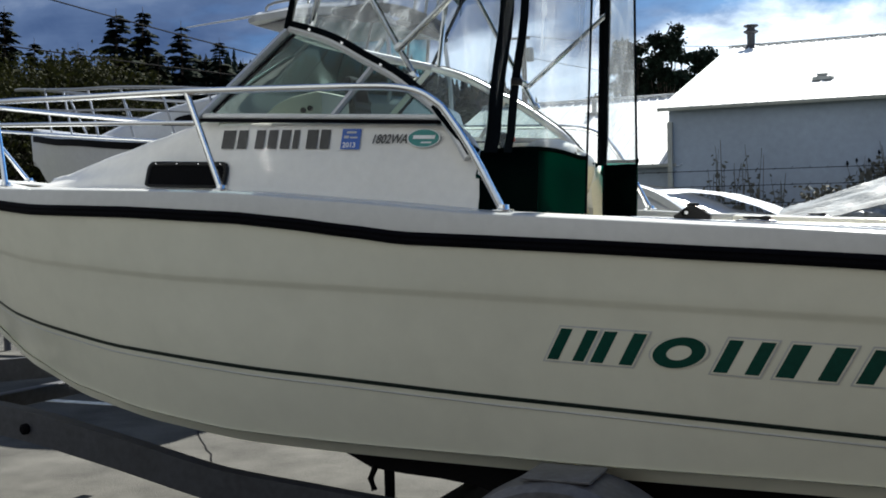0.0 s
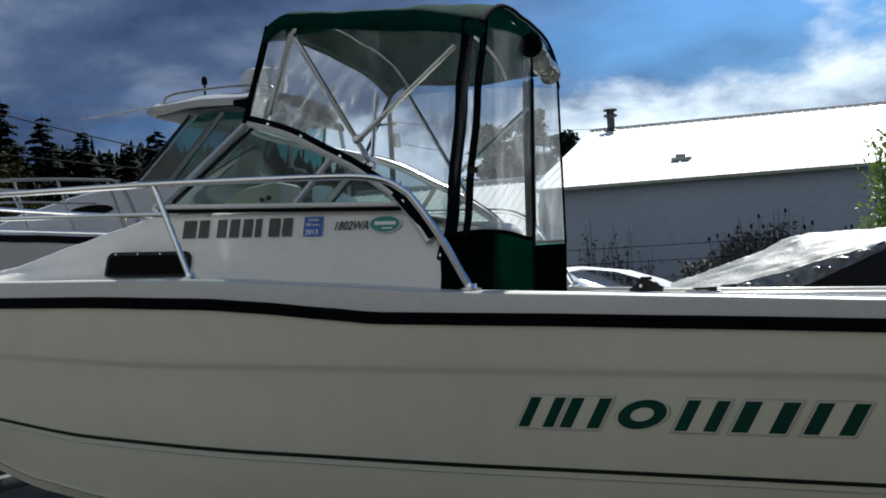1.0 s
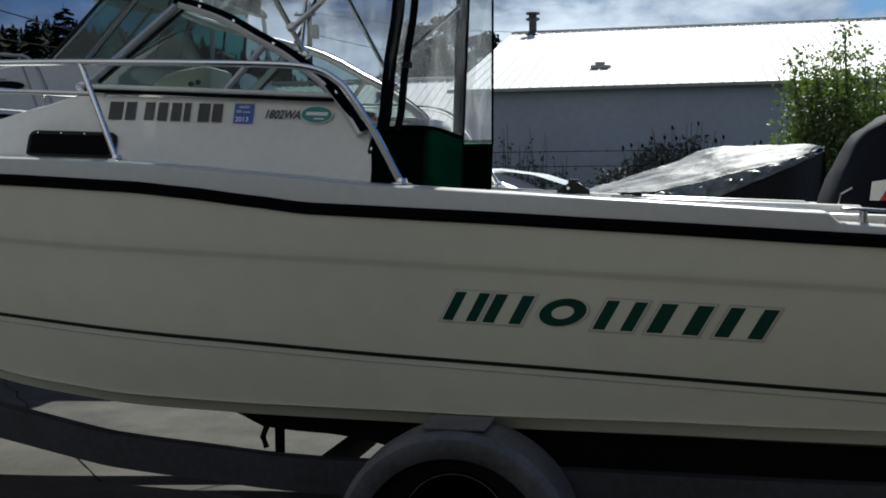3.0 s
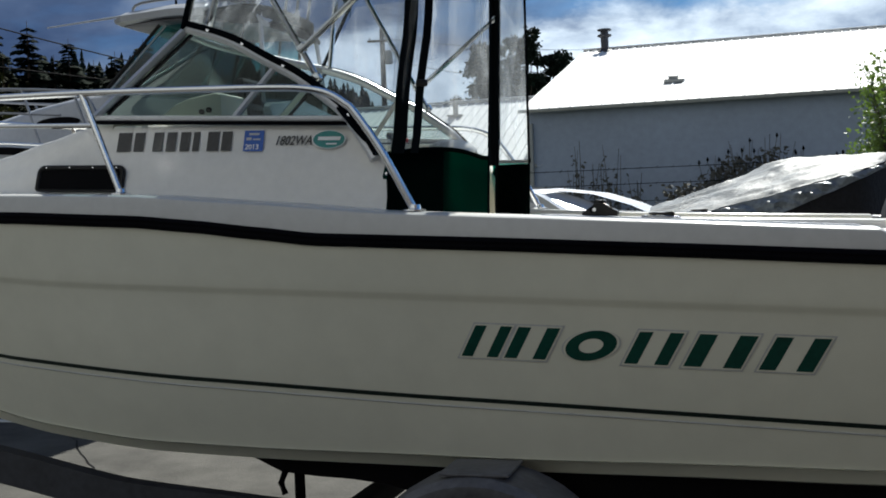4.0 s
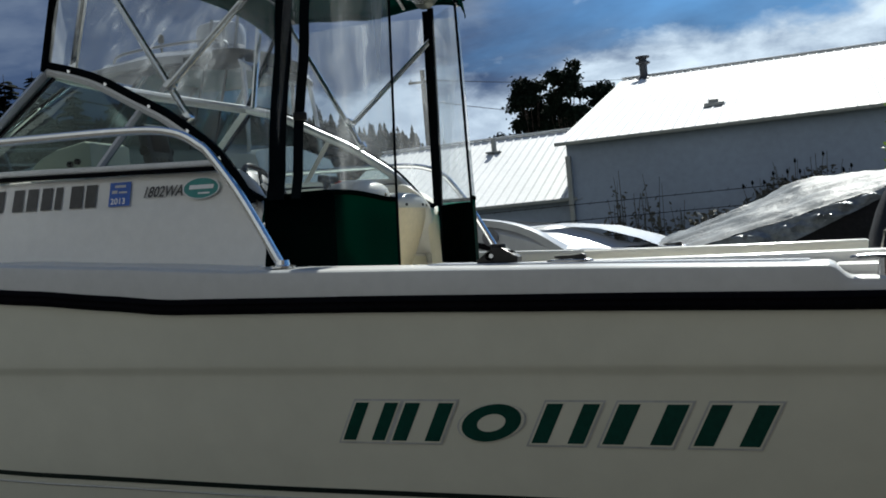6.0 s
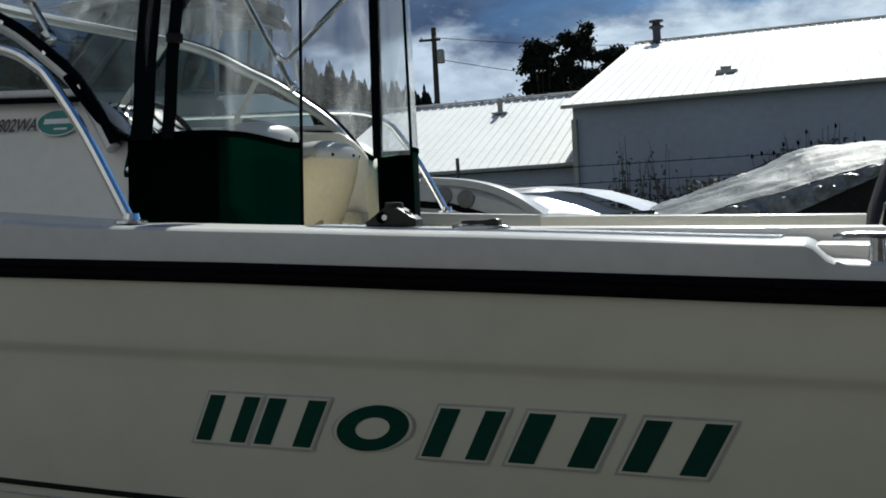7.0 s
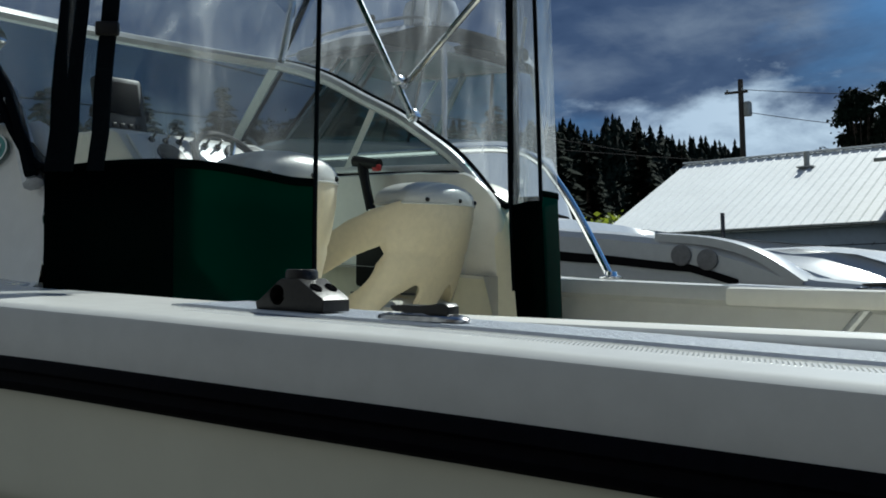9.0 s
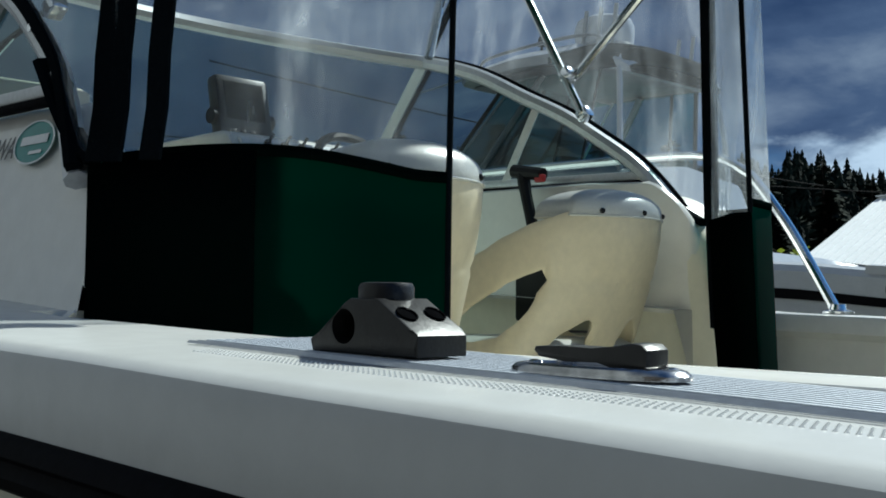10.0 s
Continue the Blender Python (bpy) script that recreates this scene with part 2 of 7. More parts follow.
WHITE = surface("white_paint", (0.78, 0.79, 0.80), 0.3, vary=0.06, scale=1.5, fine=20.0, bump=0.0008)
FENDER = surface("grey_fender_plastic", (0.11, 0.11, 0.12), 0.5, vary=0.30, scale=7.0, fine=40.0, bump=0.001)
DARK_GREY = surface("dark_grey_plastic", (0.030, 0.031, 0.034), 0.45, spec=0.25, vary=0.25, scale=7.0, fine=90.0, bump=0.0006)
TYRE = surface("tyre_rubber", (0.008, 0.008, 0.008), 0.85, spec=0.1, vary=0.3, fine=90.0, bump=0.002)
# for the hems, and for the sheet that stands in for skirt shade
HEM_AND_SHADE = surface("hem_and_shade", (0.0008, 0.0022, 0.0020), 0.95, spec=0.0, vary=0.3, scale=5.0, fine=260.0, bump=0.0015)
MATTE = surface("matte_black", (0.004, 0.004, 0.0045), 0.95, spec=0.0, vary=0.3, scale=4.0, fine=90.0, bump=0.001)
AMBER = surface("amber_lens", (0.28, 0.05, 0.01), 0.25, vary=0.15, fine=40.0, bump=0.0)
WOOD_CARPET = surface("bunk_carpet", (0.008, 0.008, 0.009), 0.95, spec=0.05, vary=0.3, fine=200.0, bump=0.004)
CRUISER = surface("cruiser_gelcoat", (0.40, 0.415, 0.44), 0.25, vary=0.06, scale=1.5, fine=20.0, bump=0.0008)
TEAL_GLASS = clear("tinted_glass", (0.18, 0.46, 0.455), gloss=0.05, rough=0.02)
GLASS = clear("clear_glass", (0.39, 0.475, 0.465), gloss=0.020, rough=0.02, haze=0.003)
SHEET = clear("clear_vinyl", (0.82, 0.84, 0.85), gloss=0.008, rough=0.03, haze=0.110, wrinkle=0.006, wscale=3.6)
TARP = surface("silver_tarp", (0.098, 0.115, 0.134), 0.5, spec=0.10, vary=0.22, scale=3.0, fine=60.0, bump=0.010)
TARP_BRIGHT = surface("bright_foil_tarp", (0.15, 0.17, 0.19), 0.36, metal=0.1, spec=0.3, vary=0.35, scale=8.0, fine=40.0, bump=0.012)
COVER = surface("motor_cover_canvas", (0.006, 0.008, 0.014), 0.75, spec=0.10, vary=0.4, scale=4.0, fine=180.0, bump=0.003)
HOOD = surface("pale_grey_moulding", (0.17, 0.185, 0.19), 0.3, vary=0.08, scale=3.0, fine=30.0, bump=0.001)
# the tarpaulin's unlit side, its shade put in as near-black
TARP_UNLIT = surface("unlit_tarp", (0.014, 0.014, 0.016), 0.7, spec=0.15, vary=0.25, scale=3.0, fine=30.0, bump=0.02)
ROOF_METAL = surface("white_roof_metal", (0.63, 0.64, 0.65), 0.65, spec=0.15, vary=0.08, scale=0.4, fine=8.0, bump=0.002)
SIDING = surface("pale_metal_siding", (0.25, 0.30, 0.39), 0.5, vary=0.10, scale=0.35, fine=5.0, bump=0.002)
TRIM = surface("grey_trim_metal", (0.26, 0.27, 0.26), 0.5, vary=0.15, fine=20.0, bump=0.001)
ASPHALT = surface("old_asphalt", (0.062, 0.060, 0.055), 0.9, spec=0.15, vary=0.45, scale=2.2, fine=90.0, bump=0.012, grain=0.35)
SOIL = surface("weedy_soil", (0.05, 0.055, 0.03), 0.95, vary=0.4, scale=0.4, fine=20.0, bump=0.02)
LINE_PAINT = surface("worn_white_line", (0.55, 0.55, 0.52), 0.7, vary=0.35, scale=9.0, fine=60.0, bump=0.001)
BARK = surface("bark", (0.07, 0.05, 0.038), 0.9, vary=0.35, scale=4.0, fine=40.0, bump=0.01)
POLE_WOOD = surface("pole_wood", (0.040, 0.032, 0.027), 0.85, vary=0.3, fine=30.0, bump=0.006)
NEEDLES = surface("conifer_needles", (0.008, 0.014, 0.009), 0.9, spec=0.05, vary=0.5, scale=0.8, fine=6.0, bump=0.0)
NEEDLES_FAR = surface("far_conifers", (0.0085, 0.0145, 0.0115), 0.9, spec=0.05, vary=0.55, scale=0.15, fine=2.0, bump=0.0)
LEAF = surface("olive_leaves", (0.015, 0.016, 0.006), 0.85, spec=0.05, vary=0.6, scale=0.5, fine=9.0, bump=0.0, thin=(0.003, 0.0033, 0.0008))
LEAF_GREEN = surface("green_leaves", (0.060, 0.085, 0.022), 0.6, vary=0.6, scale=1.5, fine=9.0, bump=0.0, thin=(0.040, 0.068, 0.008))
LEAF_BRIGHT = surface("yellow_green_leaves", (0.13, 0.16, 0.015), 0.7, vary=0.4, scale=1.0, fine=9.0, bump=0.0, thin=(0.10, 0.12, 0.01))
WEED = surface("dry_weeds", (0.080, 0.078, 0.066), 0.9, vary=0.4, fine=30.0, bump=0.0)
WIRE = surface("wire", (0.006, 0.006, 0.007), 0.9, spec=0.05, vary=0.2, fine=30.0, bump=0.0)


# ---- mesh tools ----
def bez(points, steps=8):
    """A smooth curve through the points."""
    ps = [Vector(p) for p in points]
    out = []
    for i in range(len(ps) - 1):
        p0, p1, p2, p3 = ps[max(i - 1, 0)], ps[i], ps[i + 1], ps[min(i + 2, len(ps) - 1)]
        for k in range(steps):
            t = k / steps
            out.append(0.5 * (2 * p1 + (p2 - p0) * t + (2 * p0 - 5 * p1 + 4 * p2 - p3) * t * t + (3 * p1 - p0 - 3 * p2 + p3) * t ** 3))
    return out + [ps[-1]]


def grid(bm, rows, close=False):
    """Faces between rows of points of equal length."""
    vs = [[bm.verts.new(p) for p in r] for r in rows]
    n = len(rows[0])
    for a, b in zip(vs, vs[1:]):
        for j in range(n if close else n - 1):
            k = (j + 1) % n
            try:
                f = bm.faces.new((a[j], a[k], b[k], b[j]))
                f.smooth = True
            except ValueError:
                pass
    return vs


def tube(bm, path, r, segs=10, flat=1.0):
    """A round bar along a path, capped."""
    path = [Vector(p) for p in path]
    rows, up = [], Vector((0, 0, 1))
    for i, p in enumerate(path):
        d = (path[min(i + 1, len(path) - 1)] - path[max(i - 1, 0)]).normalized()
        a = d.cross(up)
        if a.length < 0.05:
            a = d.cross(Vector((1, 0, 0)))
        a.normalize()
        b = a.cross(d)
        rr = r[i] if isinstance(r, (list, tuple)) else r
        rows.append([p + (a * math.cos(q) + b * math.sin(q) * flat) * rr for q in [2 * math.pi * s / segs for s in range(segs)]])
    vs = grid(bm, rows, True)
    bm.faces.new(vs[0][::-1])
    bm.faces.new(vs[-1])
    return bm


def box(bm, c, s, rot=None, bevel=0.0):
    r = bmesh.ops.create_cube(bm, size=1.0)
    vs = r["verts"]
    m = Matrix.Translation(c) @ (rot or Matrix.Identity(4)) @ Matrix.Diagonal((*s, 1))
    bmesh.ops.transform(bm, matrix=m, verts=vs)
    if bevel:
        es = list({e for v in vs for e in v.link_edges})
        bmesh.ops.bevel(bm, geom=es, offset=bevel, segments=2, affect="EDGES", profile=0.5)
    return bm


def prism(bm, poly, lift, thick, bevel=0.0):
    """A plate: poly is a list of 2D points, lift maps (u, v, w) to a place, w runs from 0 to thick."""
    n = len(poly)
    a = [bm.verts.new(lift(u, v, 0.0)) for u, v in poly]
    b = [bm.verts.new(lift(u, v, thick)) for u, v in poly]
    fs = [bm.faces.new(a[::-1]), bm.faces.new(b)]
    for i in range(n):
        k = (i + 1) % n
        fs.append(bm.faces.new((a[i], a[k], b[k], b[i])))
    if bevel:
        bmesh.ops.bevel(bm, geom=list({e for f in fs[:2] for e in f.edges}), offset=bevel, segments=2, affect="EDGES", profile=0.5)
    return bm


def lathe(bm, profile, center, axis="Z", segs=24):
    rows = []
    c = Vector(center)
    for r, h in profile:
        ring = []
        for s in range(segs):
            q = 2 * math.pi * s / segs
            u, v = r * math.cos(q), r * math.sin(q)
            ring.append(c + Vector({"Z": (u, v, h), "Y": (u, h, v), "X": (h, u, v)}[axis]))
        rows.append(ring)
    vs = grid(bm, rows, True)
    for ring, flip in ((vs[0], True), (vs[-1], False)):
        try:
            bm.faces.new(ring[::-1] if flip else ring)
        except ValueError:
            pass
    return bm


def lerp_table(table, x):
    if x <= table[0][0]:
        return table[0][1]
    for (a, p), (b, q) in zip(table, table[1:]):
        if x <= b:
            t = (x - a) / (b - a)
            t = t * t * (3 - 2 * t) * 0.35 + t * 0.65
            return p + (q - p) * t
    return table[-1][1]


def smooth(a, b, x):
    t = min(1, max(0, (x - a) / (b - a)))
    return t * t * (3 - 2 * t)


class Stage:
    """The frame in which the next meshes are given."""
    m = Matrix.Identity(4)


def thing(name, base, label, category, group="", kind=""):
    """The Empty of a thing, at its base, in the present frame."""
    ob = new(name)
    ob.empty_display_size = 0.1
    ob.matrix_basis = Stage.m @ Matrix.Translation(base)
    return tagged(ob, label, category, group, kind)


def root_of(ob):
    while ob.parent:
        ob = ob.parent
    return ob


def part(name, bm, material, parent=None, label="", sharp=35, kind="", normals=True):
    """Links a bmesh, given in the present frame, as one mesh object under a thing or part."""
    if normals:
        bmesh.ops.recalc_face_normals(bm, faces=bm.faces)
    me = bpy.data.meshes.new(name)
    bm.to_mesh(me)
    bm.free()
    for p in me.polygons:
        p.use_smooth = True
    me.set_sharp_from_angle(angle=radians(sharp))
    ob = new(name, me)
    if parent:
        me.transform(root_of(parent).matrix_basis.inverted() @ Stage.m)
        ob.parent = parent
    else:
        me.transform(Stage.m)
    me.materials.append(material)
    return tagged(ob, label, kind=kind)


def text_mesh(body, size, place):
    """Lettering as a bmesh: place maps (u, v) of the text's plane to a point."""
    cu = bpy.data.curves.new("lettering", "FONT")
    cu.body, cu.size, cu.resolution_u, cu.offset = body, size, 3, 0.022 * size
    ob = new("lettering", cu)
    bpy.context.view_layer.update()
    me = bpy.data.meshes.new_from_object(ob.evaluated_get(bpy.context.evaluated_depsgraph_get()))
    bm = bmesh.new()
    bm.from_mesh(me)
    bpy.data.objects.remove(ob)
    bpy.data.meshes.remove(me)
    for v in bm.verts:
        v.co = place(v.co.x, v.co.y)
    return bm


# ---- the boat: its own frame, x aft, y to starboard, bow slightly up ----
BOAT = pose(0, 0, 0.99, 0, 2.6, 0)
MID = 1.035
STERN, BOW = 1.62, -3.75
Z_DECK = [(-3.75, 0.56), (-2.9, 0.503), (-2.24, 0.500), (-1.43, 0.502), (-1.16, 0.50), (-0.73, 0.478), (-0.24, 0.450), (0.2, 0.441), (0.56, 0.433), (1.19, 0.418), (1.62, 0.405)]
Z_RUB = [(-3.75, 0.50), (-2.17, 0.415), (-1.63, 0.418), (-1.14, 0.41), (-0.92, 0.397), (-0.68, 0.377), (-0.48, 0.36), (0.07, 0.355), (0.6, 0.347), (1.33, 0.335), (1.62, 0.33)]
Z_CREASE = [(-3.75, 0.36), (-2.9, 0.26), (-2.2, 0.205), (-1.4, 0.185), (1.62, 0.18)]
Z_STRIPE = [(-3.75, 0.28), (-3.2, 0.095), (-2.8, 0.005), (-2.5, -0.045), (-2.25, -0.065), (-1.75, -0.10), (-0.97, -0.125), (-0.13, -0.142), (1.62, -0.158)]
Z_CHINE = [(-3.75, 0.20), (-3.3, 0.0), (-2.9, -0.14), (-2.5, -0.235), (-2.1, -0.305), (-1.65, -0.347), (-1.23, -0.365), (-0.77, -0.36), (0.04, -0.338), (0.98, -0.30), (1.62, -0.275)]
Z_KEEL = [(-3.75, 0.44), (-3.55, 0.12), (-3.31, -0.14), (-2.93, -0.41), (-2.6, -0.51), (-2.0, -0.58), (-1.2, -0.60), (1.62, -0.585)]


def bow_curve(x, start, end, power):
    """1 amidships, falling to 0 at the stem."""
    if x >= start:
        return 1.0
    return max(0.0, 1 - ((start - x) / (start - end)) ** power)


def half_rub(x):
    return (1.085 + 0.018 * max(0.0, min(1.2, x))) * bow_curve(x, -0.9, BOW - 0.02, 2.5)


def half_low(x):
    return 0.945 * bow_curve(x, -0.9, -3.55, 2.0)


def hull_half(x, z):
    """Half breadth of the hull's side at a height between rub rail and chine."""
    zr, zc = lerp_table(Z_RUB, x), lerp_table(Z_CHINE, x)
    t = (zr - z) / (zr - zc)
    top, low = half_rub(x) - 0.014, half_low(x)
    crease = lerp_table(Z_CREASE, x)
    bulge = 0.014 * math.sin(math.pi * min(1, max(0, t)))
    step = 0.009 * smooth(crease - 0.012, crease + 0.012, z)
    return top + (low - top) * t ** 1.12 + bulge + step - 0.009


def on_port(x, z, out=0.003):
    """A place on the port side of the hull."""
    return Vector((x, MID - hull_half(x, z) - out, z))


def stations(a, b, n):
    return [a + (b - a) * i / n for i in range(n + 1)]


def build_boat():
    Stage.m = BOAT
    boat = thing("motor_boat", (0, MID, -0.56), "white fibreglass walkaround fishing boat with cuddy cabin on a trailer", "boat")
    xs = sorted(stations(BOW, STERN, 78) + [1.212, 1.224, 1.235, 1.246, 1.258])

    # topsides
    bm = bmesh.new()
    for s in (-1, 1):
        rows = []
        for x in xs:
            zr, zc, zk = lerp_table(Z_RUB, x), lerp_table(Z_CHINE, x), lerp_table(Z_CREASE, x)
            zs = [zr + (zk + 0.016 - zr) * i / 6 for i in range(7)] + [zk + 0.005, zk - 0.005, zk - 0.016]
            zs += [zk - 0.016 + (zc - zk + 0.016) * i / 9 for i in range(1, 10)]
            rows.append([(x, MID + s * hull_half(x, z), z) for z in zs])
        grid(bm, rows)
    # transom
    zs = [lerp_table(Z_RUB, STERN) + (lerp_table(Z_CHINE, STERN) - lerp_table(Z_RUB, STERN)) * i / 8 for i in range(9)]
    grid(bm, [[(STERN + 0.03 * (0.33 - z), MID + f * hull_half(STERN, z), z) for f in (-1, -0.5, 0, 0.5, 1)] for z in zs])
    part("hull", bm, GEL, boat, "cream-white glossy hull side")

    # bottom
    bm = bmesh.new()
    rows = []
    for x in xs:
        zc, zk, lo = lerp_table(Z_CHINE, x), lerp_table(Z_KEEL, x), half_low(x)
        zk = min(zk, zc)
        row = []
        for f in (-1, -0.93, -0.9, -0.5, -0.08, 0, 0.08, 0.5, 0.9, 0.93, 1):
            a = abs(f)
            z = zk + (zc - 0.035 - zk) * a ** 1.1 if a < 0.92 else zc - (0.012 if a < 0.95 else 0.0)
            row.append((x, MID + f * lo, z))
        rows.append(row)
    grid(bm, rows)
    part("hull_bottom", bm, GEL, boat)

    # dark stripe above the chine, a thin shadow line below it
    for name, dz, hh, material in (("boot_stripe", 0.0, 0.007, STRIPE), ("pinstripe", -0.026, 0.003, DECAL_SILVER)):
        for s in (-1, 1):
            bm = bmesh.new()
            rows = []
            for x in stations(-3.3, STERN - 0.01, 70):
                z = lerp_table(Z_STRIPE, x) + dz
                rows.append([(x, MID + s * (hull_half(x, z + k * hh) + (0.0025 if abs(k) == 1 else 0.004)), z + k * hh) for k in (1, 0, -1)])
            grid(bm, rows)
            part(name, bm, material, boat)

    # black rub rail
    prof = [(-0.004, 0.021), (0.004, 0.0205), (0.011, 0.015), (0.015, 0.007), (0.012, 0.003), (0.012, -0.003), (0.015, -0.008), (0.013, -0.016), (0.006, -0.021), (-0.004, -0.021)]
    for s in (-1, 1):
        bm = bmesh.new()
        rows = []
        for x in stations(BOW + 0.02, STERN, 90):
            zr, hb = lerp_table(Z_RUB, x), half_rub(x)
            rows.append([(x, MID + s * (hb - 0.012 + u), zr + v) for u, v in prof])
        grid(bm, rows)
        part("rub_rail", bm, RUBBER, boat, "black rubber rub rail")

    # gunwale and side deck
    def deck_z(x):
        return lerp_table(Z_DECK, x) - 0.029 * smooth(1.212, 1.258, x)

    for s in (-1, 1):
        bm = bmesh.new()
        rows = []
        for x in sorted(xs + [-0.362, -0.358]):
            zr, zd, hb = lerp_table(Z_RUB, x), deck_z(x), half_rub(x)
            inner = max(0.0, hb - (0.255 if x > -0.36 else 0.46))
            row = [(hb - 0.012, zr + 0.012), (hb - 0.013, zr + 0.03), (hb - 0.016, zd - 0.016), (hb - 0.019, zd - 0.007), (hb - 0.026, zd - 0.002), (hb - 0.036, zd)]
            row = [(max(0.0, r), z) for r, z in row]
            row += [(max(0.0, hb - 0.036 - (hb - 0.036 - inner) * i / 4), zd + 0.002) for i in range(1, 5)]
            if x > -0.36:
                row += [(inner - 0.006, zd - 0.006), (inner - 0.010, zd - 0.035), (inner + 0.004, zd - 0.045), (inner + 0.012, zd - 0.05), (inner + 0.012, zd - 0.5)]
            else:
                row += [(inner, zd + 0.001)] * 5
            rows.append([(x, MID + s * r, z) for r, z in row])
        grid(bm, rows)
        bmesh.ops.remove_doubles(bm, verts=bm.verts, dist=0.0004)
        part("gunwale", bm, GEL_SHADED, boat, "pale grey-white gunwale cap")
        # grey non-skid tread on the gunwale, with fine ribs along it
        bm = bmesh.new()
        ribs = [(0.132, 0.0022)]
        for k in range(13):
            d = 0.134 + 0.009 * k
            ribs += [(d, 0.0034), (d + 0.001, 0.0056), (d + 0.0055, 0.0056), (d + 0.0065, 0.0034)]
        ribs.append((0.253, 0.0022))
        grid(bm, [[(x, MID + s * (half_rub(x) - d), deck_z(x) + h) for d, h in ribs] for x in stations(0.235, 1.17, 30)])
        tread = part("tread", bm, NONSKID, boat, "grey ribbed non-skid tread strip")
        for d in (0.119, 0.127):
            bm = bmesh.new()
            grid(bm, [[(x, MID + s * (half_rub(x) - d - k * 0.0022), deck_z(x) + 0.0035 + (0.002 if k == 0 else 0)) for k in (-1, 0, 1)] for x in stations(0.235, 1.17, 40)])
            part("tread_edge", bm, ALU, tread)
        # moulded anti-slip lozenges outboard of it
        verts, faces = [], []
        for i in range(180):
            for j in range(4):
                x, d = 0.30 + 0.0048 * (i + 0.5 * (j % 2)), 0.084 + 0.0062 * j
                c = Vector((x, MID + s * (half_rub(x) - d), deck_z(x) + 0.0022))
                k = len(verts)
                verts += [c + Vector((-0.0024, 0, -0.001)), c + Vector((0, -0.003, -0.001)), c + Vector((0.0024, 0, -0.001)), c + Vector((0, 0.003, -0.001)), c + Vector((0, 0, 0.0008))]
                faces += [(k, k + 1, k + 4), (k + 1, k + 2, k + 4), (k + 2, k + 3, k + 4), (k + 3, k, k + 4)]
        me = bpy.data.meshes.new("embossing")
        me.from_pydata(verts, [], faces)
        me.transform(boat.matrix_basis.inverted() @ Stage.m)
        me.materials.append(GEL_SHADED)
        emboss = new("embossing", me)
        emboss.parent = tread
        tagged(emboss, "moulded anti-slip lozenges", kind="stuff")

    # fore deck between the side decks
    bm = bmesh.new()
    rows = []
    for x in stations(BOW, -2.2, 24):
        w = max(0.0, half_rub(x) - 0.4)
        rows.append([(x, MID + f * w, deck_z(x) + 0.001 - 0.02 * (1 - f ** 4)) for f in (-1, -0.9, -0.6, -0.2, 0.2, 0.6, 0.9, 1)])
    grid(bm, rows)
    part("foredeck", bm, GEL_DECK, boat)

    # cuddy trunk
    top_table = [(-2.95, 0.495), (-2.68, 0.505), (-2.645, 0.520), (-2.60, 0.550), (-2.45, 0.562), (-2.28, 0.590), (-2.0, 0.655), (-1.74, 0.712), (-1.62, 0.745), (-1.52, 0.775), (-1.25, 0.775), (-0.8, 0.768), (-0.49, 0.752)]
    w_low = [(-2.95, 0.10), (-2.75, 0.36), (-2.5, 0.52), (-2.2, 0.66), (-1.7, 0.79), (-1.3, 0.80), (-0.33, 0.775)]
    w_top = [(-2.95, 0.05), (-2.75, 0.28), (-2.5, 0.44), (-2.2, 0.58), (-1.7, 0.70), (-1.3, 0.722), (-0.33, 0.715)]
    bm = bmesh.new()
    rows = []
    for x in sorted(stations(-2.95, -1.45, 32) + [-2.68, -2.66, -2.645, -2.62, -2.60]):
        zt, zl, a, b = lerp_table(top_table, x), lerp_table(Z_DECK, x) - 0.01, lerp_table(w_low, x), lerp_table(w_top, x)
        row = []
        side = [(a + 0.02, zl), (a, zl + 0.012)]
        for i in range(1, 7):
            t = i / 7
            ridge = 0.006 * smooth(0.50, 0.56, t)
            side.append((a + (b - a) * t - ridge, zl + 0.012 + (zt - zl - 0.03) * t))
        side += [(b - 0.004, zt - 0.014), (b - 0.014, zt - 0.003), (b - 0.035, zt + 0.002)]
        crown = 0.012 if x > -1.7 else (0.04 if x > -2.2 else 0.04 * (x + 2.95) / 0.75)
        top = [(b * f, zt + 0.002 + crown * (1 - f * f)) for f in (0.75, 0.4)]
        half = side + top
        row = [(x, MID - r, z) for r, z in half] + [(x, MID, zt + crown)] + [(x, MID + r, z) for r, z in half[::-1]]
        rows.append(row)
    grid(bm, rows)
    part("cuddy_trunk", bm, GEL_DECK, boat, "white cuddy cabin trunk")
    # cabin walls beside the open helm
    for s in (-1, 1):
        bm = bmesh.new()
        rows = []
        for x in stations(-1.45, -0.49, 20) + [-0.47, -0.45, -0.43, -0.41, -0.39, -0.37, -0.355, -0.347, -0.342]:
            cut = lerp_table([(-0.50, 0.760), (-0.47, 0.752), (-0.45, 0.745), (-0.42, 0.725), (-0.39, 0.695), (-0.37, 0.665), (-0.355, 0.62), (-0.347, 0.57), (-0.342, 0.50)], x)
            zt, zl, a, b = lerp_table(top_table, x), lerp_table(Z_DECK, x) - 0.01, lerp_table(w_low, x), lerp_table(w_top, x)
            zt = min(zt, cut)
            def out(z):
                t = (z - zl) / (lerp_table(top_table, x) - zl)
                return a + (b - a) * t - 0.006 * smooth(0.50, 0.56, t)
            side = [(a + 0.02, zl), (a, zl + 0.012)]
            side += [(out(zl + (zt - zl) * i / 8), zl + (zt - zl) * i / 8) for i in range(1, 8)]
            e = out(zt) + 0.004
